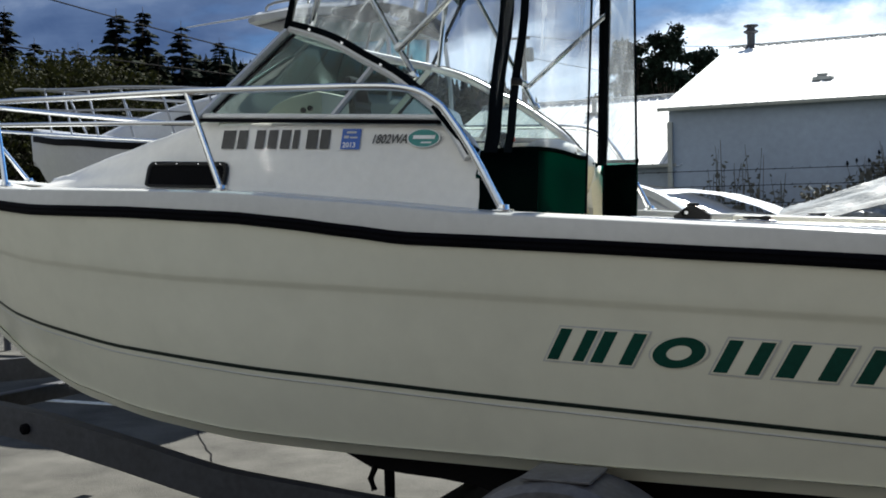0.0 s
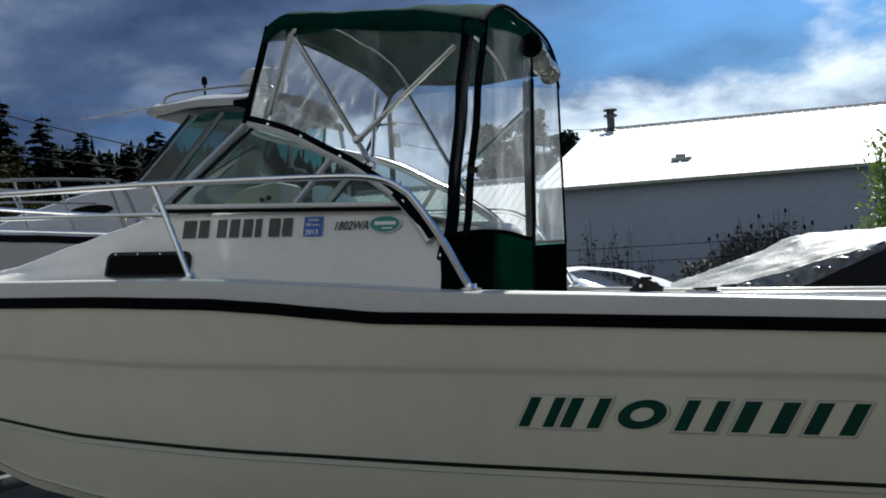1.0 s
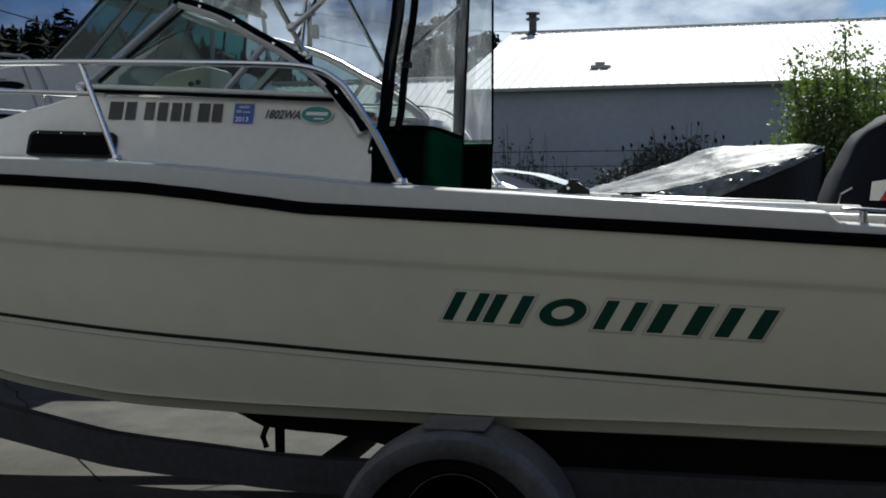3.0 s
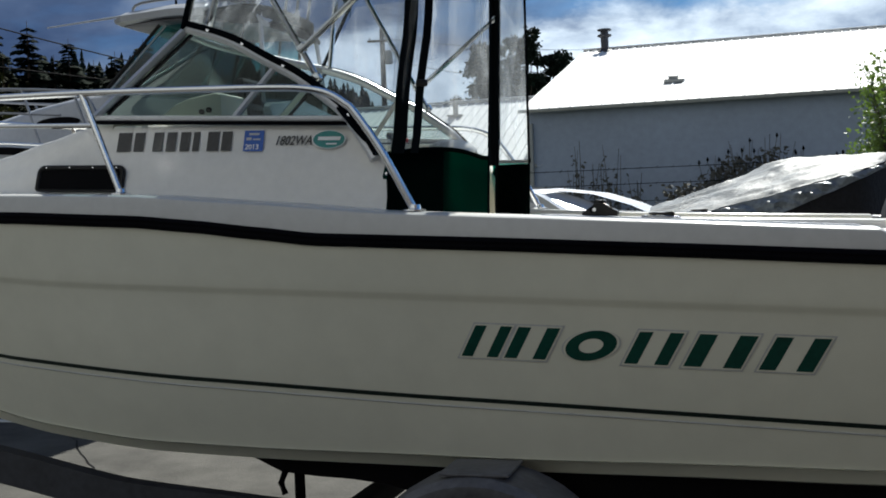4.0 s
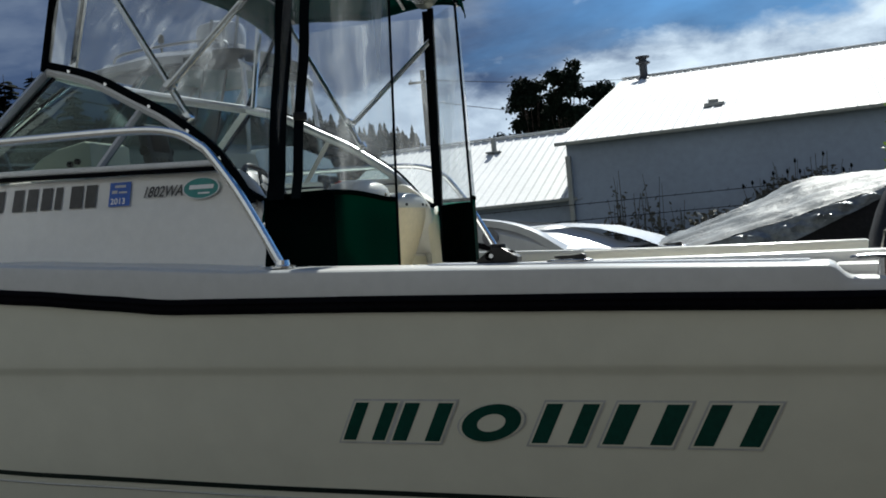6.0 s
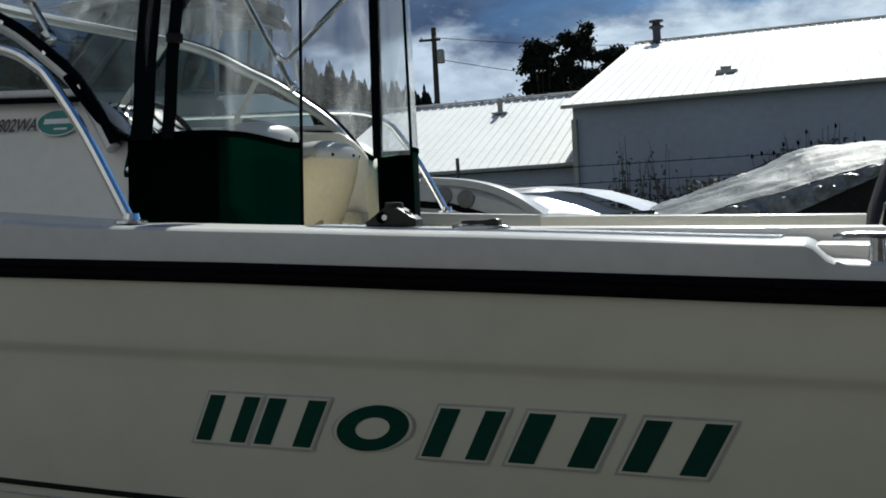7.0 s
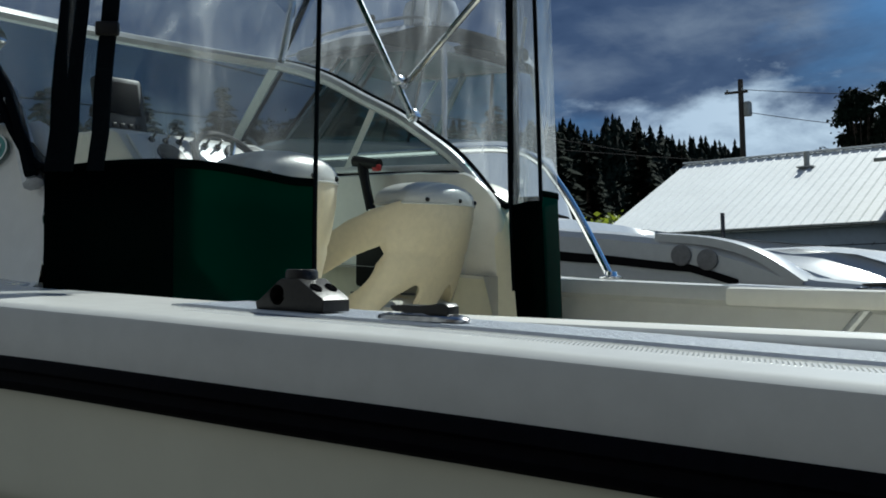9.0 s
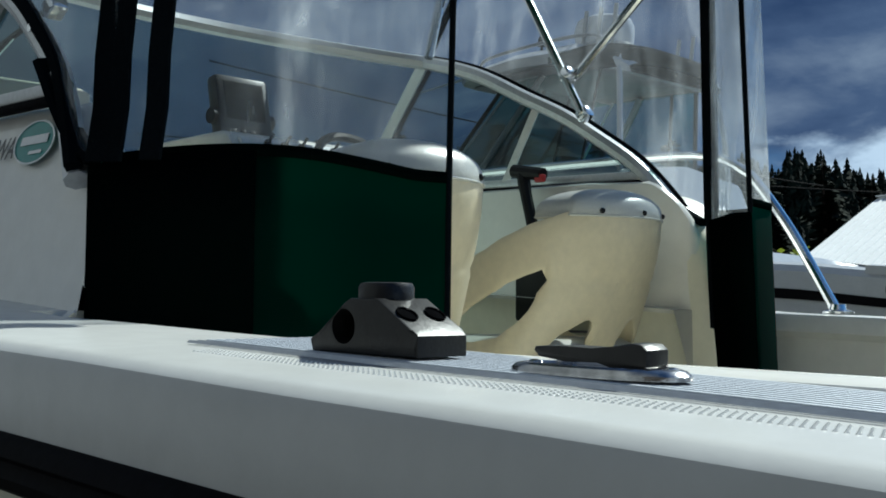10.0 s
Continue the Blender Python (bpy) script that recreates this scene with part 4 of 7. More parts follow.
def build_decals(boat):
    def cab(x, z, out=0.004):
        """A place on the port side of the trunk."""
        zl, zt = lerp_table(Z_DECK, x) + 0.002, 0.77
        t = (z - zl) / (zt - zl)
        a, b = 0.795, 0.72
        if x > -1.3:
            a = 0.80 - 0.025 * (x + 1.3) / 0.97
            b = 0.722 - 0.007 * (x + 1.3) / 0.97
        if x > -0.50:
            return Vector((x, MID - (0.777 - 0.19 * (z - 0.44)) - out, z))
        return Vector((x, MID - (a + (b - a) * t - 0.006 * smooth(0.50, 0.56, t)) - out, z))

    # eight characters of the registration, as plain bars
    cells = [(-1.413, 0.058), (-1.343, 0.044), (-1.262, 0.040), (-1.208, 0.040), (-1.152, 0.040), (-1.100, 0.026), (-1.042, 0.046), (-0.985, 0.040)]
    for x, w in cells:
        bm = bmesh.new()
        z0, z1 = 0.662, 0.733
        grid(bm, [[cab(x + w * f, z0 + (z1 - z0) * g) for f in (0, 0.5, 1)] for g in (0, 0.5, 1)])
        part("registration_bar", bm, DECAL_BLACK, boat)
    # blue year tab
    bm = bmesh.new()
    grid(bm, [[cab(-0.897 + 0.077 * f, 0.660 + 0.075 * g, 0.0045) for f in (0, 0.5, 1)] for g in (0, 0.5, 1)])
    tab = part("year_sticker", bm, DECAL_BLUE, boat, "blue registration sticker")
    bm = text_mesh("2013", 0.026, lambda u, v: cab(-0.890 + u * 1.05, 0.667 + v, 0.006))
    part("year_lettering", bm, DECAL_WHITE, tab)
    for x, z, w, h in ((-0.878, 0.718, 0.04, 0.008), (-0.887, 0.700, 0.020, 0.010), (-0.862, 0.700, 0.03, 0.006)):
        bm = bmesh.new()
        grid(bm, [[cab(x + w * f, z + h * g, 0.006) for f in (0, 1)] for g in (0, 1)])
        part("sticker_bar", bm, DECAL_SILVER, tab)
    # model number
    bm = text_mesh("1802WA", 0.046, lambda u, v: cab(-0.778 + u * 0.84 + v * 0.25, 0.682 + v, 0.0045))
    part("model_lettering", bm, DECAL_BLACK, boat)
    # oval badge
    bm = bmesh.new()
    cx, cz = -0.570, 0.700
    rows = [[cab(cx + 0.064 * r * math.cos(q), cz + 0.033 * r * math.sin(q), 0.0045) for q in [2 * math.pi * i / 32 for i in range(32)]] for r in (1.0, 0.5, 0.01)]
    grid(bm, rows, True)
    badge = part("badge", bm, DECAL_TEAL, boat, "teal oval badge")
    bm = bmesh.new()
    rows = [[cab(cx + 0.064 * r * math.cos(q), cz + 0.033 * r * math.sin(q), 0.006) for q in [2 * math.pi * i / 32 for i in range(32)]] for r in (1.0, 0.93)]
    grid(bm, rows, True)
    part("badge_rim", bm, DECAL_WHITE, badge)
    for dx, dz, w, h in ((-0.042, -0.003, 0.084, 0.013), (-0.01, -0.018, 0.04, 0.005)):
        bm = bmesh.new()
        grid(bm, [[cab(cx + dx + w * f + 0.15 * h * g, cz + dz + h * g, 0.006) for f in (0, 0.5, 1)] for g in (0, 1)])
        part("badge_bar", bm, DECAL_WHITE, badge)

    # six slanting green marks with silver outlines along the hull
    H, SL = 0.100, 0.050
    cells = [(0.018, 0.135, 0.0), (0.155, 0.285, 0.0), (0.325, 0.480, None), (0.525, 0.655, 0.0), (0.700, 0.865, 0.0), (0.915, 1.065, 0.0)]

    def put(u, v, out):
        return on_port(u - 0.020 + SL * v, v * H, out)

    def slab(u0, u1, v0, v1, out):
        bm = bmesh.new()
        grid(bm, [[put(u0 + (u1 - u0) * f, v0 + (v1 - v0) * g, out) for f in (0, 0.5, 1)] for g in (0, 0.5, 1)])
        return bm

    def oval(u0, u1, g0, g1, out):
        bm = bmesh.new()
        c, r = (u0 + u1) / 2, (u1 - u0) / 2
        ring = [2 * math.pi * i / 32 for i in range(32)]
        grid(bm, [[put(c + r * g * math.cos(q), 0.5 + 0.5 * g * math.sin(q), out) for q in ring] for g in (g0, g1)], True)
        return bm
    label = "slanting green mark with silver outline"
    for u0, u1, _ in cells:
        e = 0.010
        if _ is None:
            mark = part("name_mark", oval(u0 - e, u1 + e, 1.0, 0.02, 0.0022), DECAL_SILVER, boat, label)
            part("mark_gap", oval(u0 - e / 2, u1 + e / 2, 1.0, 0.02, 0.0032), GEL, mark)
            part("mark_fill", oval(u0, u1, 0.97, 0.46, 0.0042), DECAL_GREEN, mark)
            continue
        mark = part("name_mark", slab(u0 - e, u1 + e, -0.09, 1.09, 0.0022), DECAL_SILVER, boat, label)
        part("mark_gap", slab(u0 - e / 2, u1 + e / 2, -0.045, 1.045, 0.0032), GEL, mark)
        w = (u1 - u0) * 0.31
        for a, b in ((u0, u0 + w), (u1 - w, u1)):
            part("mark_fill", slab(a, b, 0.0, 1.0, 0.0042), DECAL_GREEN, mark)


# ---- canvas enclosure over the helm ----
def build_canvas():
    Stage.m = BOAT
    top = thing("canvas_enclosure", (-0.5, MID, 0.78), "dark green canvas top with clear vinyl curtains and steel bows", "boat canopy")

    END = -0.195

    def rim(x):
        return lerp_table([(-1.06, 1.475), (-0.98, 1.520), (-0.75, 1.505), (-0.62, 1.505), (-0.45, 1.490), (-0.32, 1.465), (END, 1.430)], x)

    def roof(x, f):
        half = 0.735
        dip = 0.022 * math.sin((x + 1.0) * 2 * math.pi / 0.52) ** 2
        rise = 0.085 + 0.050 * smooth(-0.6, END, x)
        lift = 0.075 * smooth(-0.65, END, x) * (f + 1)
        crease = 0.006 * noise.noise(Vector((x * 9, f * 4, 1.0)))
        z = rim(x) + lift * 0.5 + rise * (1 - abs(f) ** 3.6) - dip * (1 - abs(f)) + crease
        return Vector((x, MID + f * half, z))
    fs = [-1 + i / 16 for i in range(33)]
    bm = bmesh.new()
    rows = []
    for x in stations(-1.04, END, 40):
        hang = 0.065 + 0.012 * math.sin(9 * x)
        row = [roof(x, -1) + Vector((0, -0.004, -hang)), roof(x, -1) + Vector((0, -0.010, -0.03))]
        row += [roof(x, f) for f in fs]
        row += [roof(x, 1) + Vector((0, 0.010, -0.015)), roof(x, 1) + Vector((0, 0.004, -0.5 * hang))]
        rows.append(row)
    first = [p + Vector((-0.025, 0, -0.075)) for p in map(Vector, rows[0])]
    last = [p + Vector((0.012, 0, -0.050)) for p in map(Vector, rows[-1])]
    grid(bm, [first, [p + Vector((-0.022, 0, -0.025)) for p in map(Vector, rows[0])]] + rows + [[p + Vector((0.010, 0, -0.015)) for p in map(Vector, rows[-1])], last])
    canopy = part("canopy", bm, GREEN_CANVAS, top, "dark green canvas roof", 60)
    sol = canopy.modifiers.new("thickness", "SOLIDIFY")
    sol.thickness = 0.004
    # bound after edge of the roof
    bm = bmesh.new()
    tube(bm, [p + Vector((0.012, 0, 0.0)) for p in map(Vector, rows[-1][2:-2])], 0.008, 8)
    part("binding", bm, NAVY_CANVAS, canopy)

    # bows and braces
    for s in (-1, 1):
        y = MID + s * 0.69
        for a, b in (((-0.97, 1.47), (-0.644, 0.925)), ((-0.30, 1.36), (-0.695, 1.02))):
            bm = bmesh.new()
            tube(bm, [(a[0], y, a[1]), (b[0], y - s * (0.03 if b[1] < 1 else 0.0), b[1])], 0.0112, 10)
            part("pole", bm, STEEL, top, "polished stainless bow pole")
        for x, z in ((-0.644, 0.925), (-0.70, 1.03)):
            bm = bmesh.new()
            box(bm, (x, y - s * 0.02, z), (0.035, 0.03, 0.03), Matrix.Rotation(radians(-30), 4, "Y"), 0.006)
            part("hinge", bm, STEEL, top)
    for x in (-0.97, -0.45, -0.21):
        bm = bmesh.new()
        tube(bm, [roof(x, f) + Vector((0, 0, -0.022)) for f in fs], 0.0112, 10)
        part("bow", bm, STEEL, top)

    # outline of each curtain in plan, from the cabin side to its free edge
    plans = {-1: [(-0.345, -0.758), (-0.295, -0.722), (-0.245, -0.672), (-0.195, -0.615), (-0.156, -0.565), (-0.128, -0.510), (-0.106, -0.435), (-0.088, -0.357)],
             1: [(-0.345, 0.752), (-0.25, 0.742), (-0.19, 0.710), (-0.152, 0.665), (-0.138, 0.630), (-0.124, 0.565), (-0.125, 0.527), (-0.165, 0.535), (-0.235, 0.610), (-0.31, 0.685)]}

    def plan(u, s):
        p = bez([(a, b, 0) for a, b in plans[s]], 6)
        k = min(len(p) - 1.001, max(0.0, u * (len(p) - 1)))
        q = p[int(k)].lerp(p[int(k) + 1], k - int(k))
        return q.x, MID + q.y

    for s in (-1, 1):
        def wall(u, z, s=s):
            x, y = plan(u, s)
            t = max(0, (z - 0.65) / 0.75)
            ripple = 0.0008 * math.sin(19 * u + 2 * z) * smooth(0.05, 0.2, u)
            lean = 0.05 * (1 - u) if s < 0 else -0.035 * (1 - abs(2 * u - 1))
            # the far skirt spreads outward towards the gunwale
            spread = 0.14 * max(0.0, 0.65 - z) if s > 0 else 0.0
            return Vector((x + lean * t + ripple - 0.2 * spread, y + spread - s * 0.03 * t * (1 - 0.5 * u), z))
        us = [i / 40 for i in range(41)]
        def line(u):
            return 0.650 + 0.022 * math.sin(math.pi * min(1, u * 1.1)) if s < 0 else (0.678 if u < 0.66 else 0.652)
        bm = bmesh.new()
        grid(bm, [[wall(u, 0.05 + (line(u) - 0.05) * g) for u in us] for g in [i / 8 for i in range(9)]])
        low = part("curtain_skirt", bm, GREEN_SHADED, top, "dark green canvas curtain skirt", normals=False)
        # the far skirt is a single layer that the sun shines through
        if s < 0:
            sol = low.modifiers.new("thickness", "SOLIDIFY")
            sol.thickness = 0.004
        # shade on part of each skirt, put in as a black-green sheet
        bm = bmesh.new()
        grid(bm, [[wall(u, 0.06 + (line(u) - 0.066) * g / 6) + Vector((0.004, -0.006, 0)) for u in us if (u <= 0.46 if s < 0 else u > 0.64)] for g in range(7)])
        patch = part("skirt_shade", bm, HEM_AND_SHADE, low, "black-green sheet for the shade on the skirt", normals=False)
        sol = patch.modifiers.new("thickness", "SOLIDIFY")
        sol.thickness = 0.003
        bm = bmesh.new()
        grid(bm, [[wall(u, line(u) - 0.012 + 0.016 * g) + Vector((0.003, -0.0045, 0)) for u in us] for g in (0, 1)])
        hem = part("hem", bm, HEM_AND_SHADE, low, normals=False)
        sol = hem.modifiers.new("thickness", "SOLIDIFY")
        sol.thickness = 0.002
        bm = bmesh.new()
        grid(bm, [[wall(u, line(u) + (1.43 - line(u)) * g) for u in us] for g in [i / 10 for i in range(11)]])
        part("curtain_window", bm, SHEET, top, "clear vinyl curtain window", normals=False)
        # dark edge bindings
        for u, r, fl in ((1.0, 0.0045, 1.0),) if s < 0 else ((0.0, 0.010, 2.0), (0.66, 0.0055, 1.0), (1.0, 0.010, 1.4)):
            bm = bmesh.new()
            z0 = 0.42 if u == 1.0 else 0.655
            tube(bm, [wall(u, z0 + (1.47 - z0) * i / 12) + Vector((0.003, -0.004, 0)) for i in range(13)], r, 8, fl)
            part("binding", bm, NAVY_CANVAS, top, "dark canvas binding")
        if s < 0:
            # two broad dark straps beside the cabin, leaning a little aft
            for foot, head, w in (((-0.306, 0.274, 0.648), (-0.238, 0.308, 1.45), 0.025), ((-0.258, 0.312, 0.650), (-0.186, 0.342, 1.45), 0.015)):
                bm = bmesh.new()
                a, b = Vector(foot), Vector(head)
                rows = []
                for i in range(13):
                    p = a.lerp(b, i / 12) + Vector((0.003 * math.sin(i * 1.3), 0.002 * math.sin(i * 2.1), 0))
                    d = Vector((0.80, 0.60, 0)) * w
                    n = Vector((0.60, -0.80, 0)) * 0.004
                    rows.append([p - d, p - d * 0.9 + n, p + d * 0.9 + n, p + d, p + d * 0.9 - n, p - d * 0.9 - n])
                grid(bm, rows, True)
                strap = part("strap", bm, NAVY_CANVAS, top, "broad dark canvas strap")
                if w < 0.02:
                    bm = bmesh.new()
                    c = a.lerp(b, 0.30)
                    box(bm, c + Vector((0.004, -0.006, 0)), (0.040, 0.014, 0.024), Matrix.Rotation(radians(37), 4, "Z"), 0.004)
                    part("buckle", bm, PLASTIC, strap, "black plastic strap buckle")
        # forward piece of the skirt that buttons to the cabin side
        bm = bmesh.new()
        poly = [(-0.352, 0.40), (-0.352, 0.52), (-0.362, 0.57), (-0.355, 0.60), (-0.345, 0.63), (-0.335, 0.645), (-0.325, 0.652), (-0.325, 0.40)]
        prism(bm, poly, lambda u, v, w: (u, MID + s * (0.748 + w), v), 0.005)
        flap = part("skirt_flap", bm, GREEN_CANVAS, top)
        bm = bmesh.new()
        lathe(bm, [(0.008, 0), (0.007, s * 0.004), (0.003, s * 0.006)], (-0.345, MID + s * 0.754, 0.578), "Y", 12)
        part("snap", bm, STEEL, flap)
        # forward side window between the arch rail and the roof
        arch = [(-1.176, 1.130), (-0.96, 1.06), (-0.72, 0.94), (-0.53, 0.81), (-0.42, 0.69), (-0.31, 0.655)]
        low_pts = bez([(a, b, 0) for a, b in arch], 6)
        n = len(low_pts)
        bm = bmesh.new()
        rows = []
        for i, p in enumerate(low_pts):
            t = i / (n - 1)
            hi = Vector((-1.03 + t * 0.83, 1.43 + 0.02 * math.sin(math.pi * t)))
            ya, yb = 0.722 - 0.22 * (p.y - 0.77) + 0.012, 0.725
            rows.append([(p.x + (hi.x - p.x) * g, MID + s * (ya + (yb - ya) * g + 0.01 * math.sin(3 * g)), p.y + (hi.y - p.y) * g) for g in [k / 8 for k in range(9)]])
        grid(bm, rows)
        part("side_window", bm, SHEET, top, "clear vinyl side window", normals=False)
        bm = bmesh.new()
        tube(bm, [(low_pts[0].x - 0.006 + (-1.036 - low_pts[0].x) * g, MID + s * (0.655 + 0.075 * g), 1.12 + 0.36 * g) for g in [k / 8 for k in range(9)]], 0.017, 8, 0.5)
        part("binding", bm, NAVY_CANVAS, top)
        bm = bmesh.new()
        tube(bm, [(-1.115 + (0.165 if s < 0 else -0.01) * g, MID + s * (0.60 + 0.10 * g), 1.12 + 0.36 * g) for g in (0, 0.5, 1)], 0.013, 8)
        part("pole", bm, STEEL, top)
        bm = bmesh.new()
        tube(bm, bez([(-0.36, MID + s * 0.742, 0.655), (-0.43, MID + s * 0.742, 0.70), (-0.53, MID + s * 0.735, 0.81)], 4), 0.020, 8, 0.5)
        part("binding", bm, NAVY_CANVAS, top)
    # forward clear curtain across the boat
    bm = bmesh.new()
    rows = []
    for f in fs:
        b = 0.30 * (1 - f * f) * 0.65
        rows.append([(-1.176 - b + (0.14 + b * 0.9) * g, MID + f * (0.645 + 0.08 * g), 1.13 + 0.03 * (1 - f * f) + (0.35) * g) for g in [k / 6 for k in range(7)]])
    grid(bm, rows)
    part("front_window", bm, SHEET, top, "clear vinyl front window", normals=False)
    # rolled-up after curtain, sagging towards the far side
    bm = bmesh.new()
    tube(bm, [(-0.075, 0.63 + 0.38 * g, 1.400 - 0.05 * g + 0.008 * math.sin(9 * g)) for g in [k / 14 for k in range(15)]], [0.042 + 0.005 * math.sin(2.3 * k) for k in range(15)], 18)
    roll = part("rolled_curtain", bm, surface("rolled_vinyl", (0.07, 0.08, 0.08), 0.10, vary=0.6, scale=5.0, fine=12.0, bump=0.02), top, "rolled-up clear after curtain")
    bm = bmesh.new()
    lathe(bm, [(0.047, 0.0), (0.047, -0.018), (0.030, -0.020), (0.026, -0.006), (0.0, -0.004)], (-0.075, 0.632, 1.400), "Y", 20)
    part("roll_end", bm, NAVY_CANVAS, roll)
    return top


# ---- seats ----
def build_seat(place, label, scale=1.0):
    """A moulded barrel-back seat: one bent shell with open sides, padded cap, cushion, pedestal."""
    Stage.m = BOAT @ Matrix.Translation(place)
    seat = thing("helm_seat", (-0.40, 0, -0.10), label, "seat", "helm seats")
    R, CX = 0.198 * scale, -0.39
    TOP = [(0, 0.640), (0.13, 0.640), (0.155, 0.636), (0.22, 0.614), (0.28, 0.588), (0.35, 0.556), (0.42, 0.523), (0.47, 0.490), (0.50, 0.450), (0.515, 0.41)]
    HOLE_TOP = [(0, 0.505), (0.188, 0.505), (0.194, 0.524), (0.204, 0.529), (0.223, 0.522), (0.27, 0.505), (0.324, 0.480), (0.385, 0.453), (0.431, 0.427), (0.460, 0.398), (0.515, 0.398)]
    HOLE_LOW = [(0, 0.505), (0.188, 0.505), (0.196, 0.468), (0.21, 0.443), (0.24, 0.415), (0.30, 0.386), (0.38, 0.374), (0.43, 0.380), (0.460, 0.398), (0.515, 0.398)]
    FOOT = [(0, 0.25), (0.030, 0.25), (0.036, 0.38), (0.050, 0.425), (0.075, 0.436), (0.13, 0.407), (0.165, 0.373), (0.22, 0.32), (0.30, 0.262), (0.42, 0.275), (0.48, 0.33), (0.515, 0.39)]

    def bent(u, z, off=0.0):
        """u: way round the wall from the middle of the back, z: height, off: outwards."""
        q = u / 0.198
        lean = 0.75 * max(0.0, 0.62 - z) ** 1.45
        if abs(q) < math.pi / 2:
            return Vector((CX + (R + off - lean) * math.cos(q), (R + off) * math.sin(q), z))
        f = abs(u) - 0.198 * math.pi / 2
        return Vector((CX - f, math.copysign(R + off - 0.10 * f * smooth(0.0, 0.2, f), u), z))

    us = sorted(set([round(0.515 * i / 44, 5) for i in range(45)] + [0.030, 0.036, 0.188, 0.194, 0.204, 0.460]))
    us = [-u for u in us[:0:-1]] + us
    bm = bmesh.new()
    for hi, lo in ((TOP, HOLE_TOP), (HOLE_LOW, FOOT)):
        grid(bm, [[bent(u, lerp_table(hi, abs(u)) + (lerp_table(lo, abs(u)) - lerp_table(hi, abs(u))) * g, -0.003 * (g in (0.0, 1.0))) for u in us] for g in (0.0, 0.1, 0.35, 0.65, 0.9, 1.0)])
    bmesh.ops.remove_doubles(bm, verts=bm.verts, dist=0.0012)
    bmesh.ops.dissolve_degenerate(bm, dist=0.0005, edges=bm.edges)
    bmesh.ops.recalc_face_normals(bm, faces=bm.faces)
    shell = part("shell", bm, SEAT_SHELL, seat, "cream moulded barrel shell with open sides", sharp=60)
    sol = shell.modifiers.new("thickness", "SOLIDIFY")
    sol.thickness = 0.026
    sol.offset = 0.0
    bev = shell.modifiers.new("round", "BEVEL")
    bev.width = 0.008
    bev.segments = 3
    bev.limit_method = "ANGLE"
    bev.angle_limit = radians(60)
    # padded cap over the top of the back
    def crescent(c, z):
        out = []
        mid = Vector((CX + 0.62 * R, 0, 0))
        for k in range(28):
            q = radians(-46 + 92 * k / 27)
            out.append(mid.lerp(Vector((CX + (R + 0.0145) * math.cos(q), (R + 0.0145) * math.sin(q), 0)), c) + Vector((0, 0, z)))
        for k in range(16):
            q = radians(56 - 112 * k / 15)
            out.append(mid.lerp(Vector((CX + (R - 0.115) * math.cos(q) * 0.9, (R - 0.035) * math.sin(q), 0)), c) + Vector((0, 0, z)))
        return out
    bm = bmesh.new()
    rows = [crescent(0.985, 0.628), crescent(1.0, 0.632), crescent(0.99, 0.643)]
    for g in [i / 7 for i in range(1, 8)]:
        q = g * math.pi / 2
        rows.append(crescent(0.99 * max(0.03, math.cos(q) ** 0.8), 0.643 + 0.048 * math.sin(q)))
    vs = grid(bm, rows, True)
    bm.faces.new(vs[-1])
    cap = part("back_cushion", bm, VINYL, seat, "white padded cap on the backrest", sharp=60)
    bm = bmesh.new()
    path = crescent(1.0, 0.631)
    tube(bm, path + path[:2], 0.0022, 6)
    part("piping", bm, VINYL, cap)
    for u in (-0.10, 0.0, 0.10):
        q = u / 0.198
        bm = bmesh.new()
        o = Vector((math.cos(q), math.sin(q), 0))
        p = Vector((CX, 0, 0.640)) + o * (R + 0.0135)
        tube(bm, [p, p + o * 0.004, p + o * 0.006], [0.006, 0.005, 0.002], 10)
        part("snap", bm, PLASTIC, cap)
    bm = bmesh.new()
    box(bm, (-0.47, 0, 0.335), (0.40, 0.30 * scale, 0.10), bevel=0.04)
    part("cushion", bm, VINYL, seat, "white seat cushion")
    bm = bmesh.new()
    lathe(bm, [(0.12, 0.0), (0.12, 0.01), (0.05, 0.03), (0.036, 0.06), (0.036, 0.37), (0.10, 0.385)], (-0.40, 0, -0.10), segs=20)
    part("pedestal", bm, ALU, seat)
    return seat


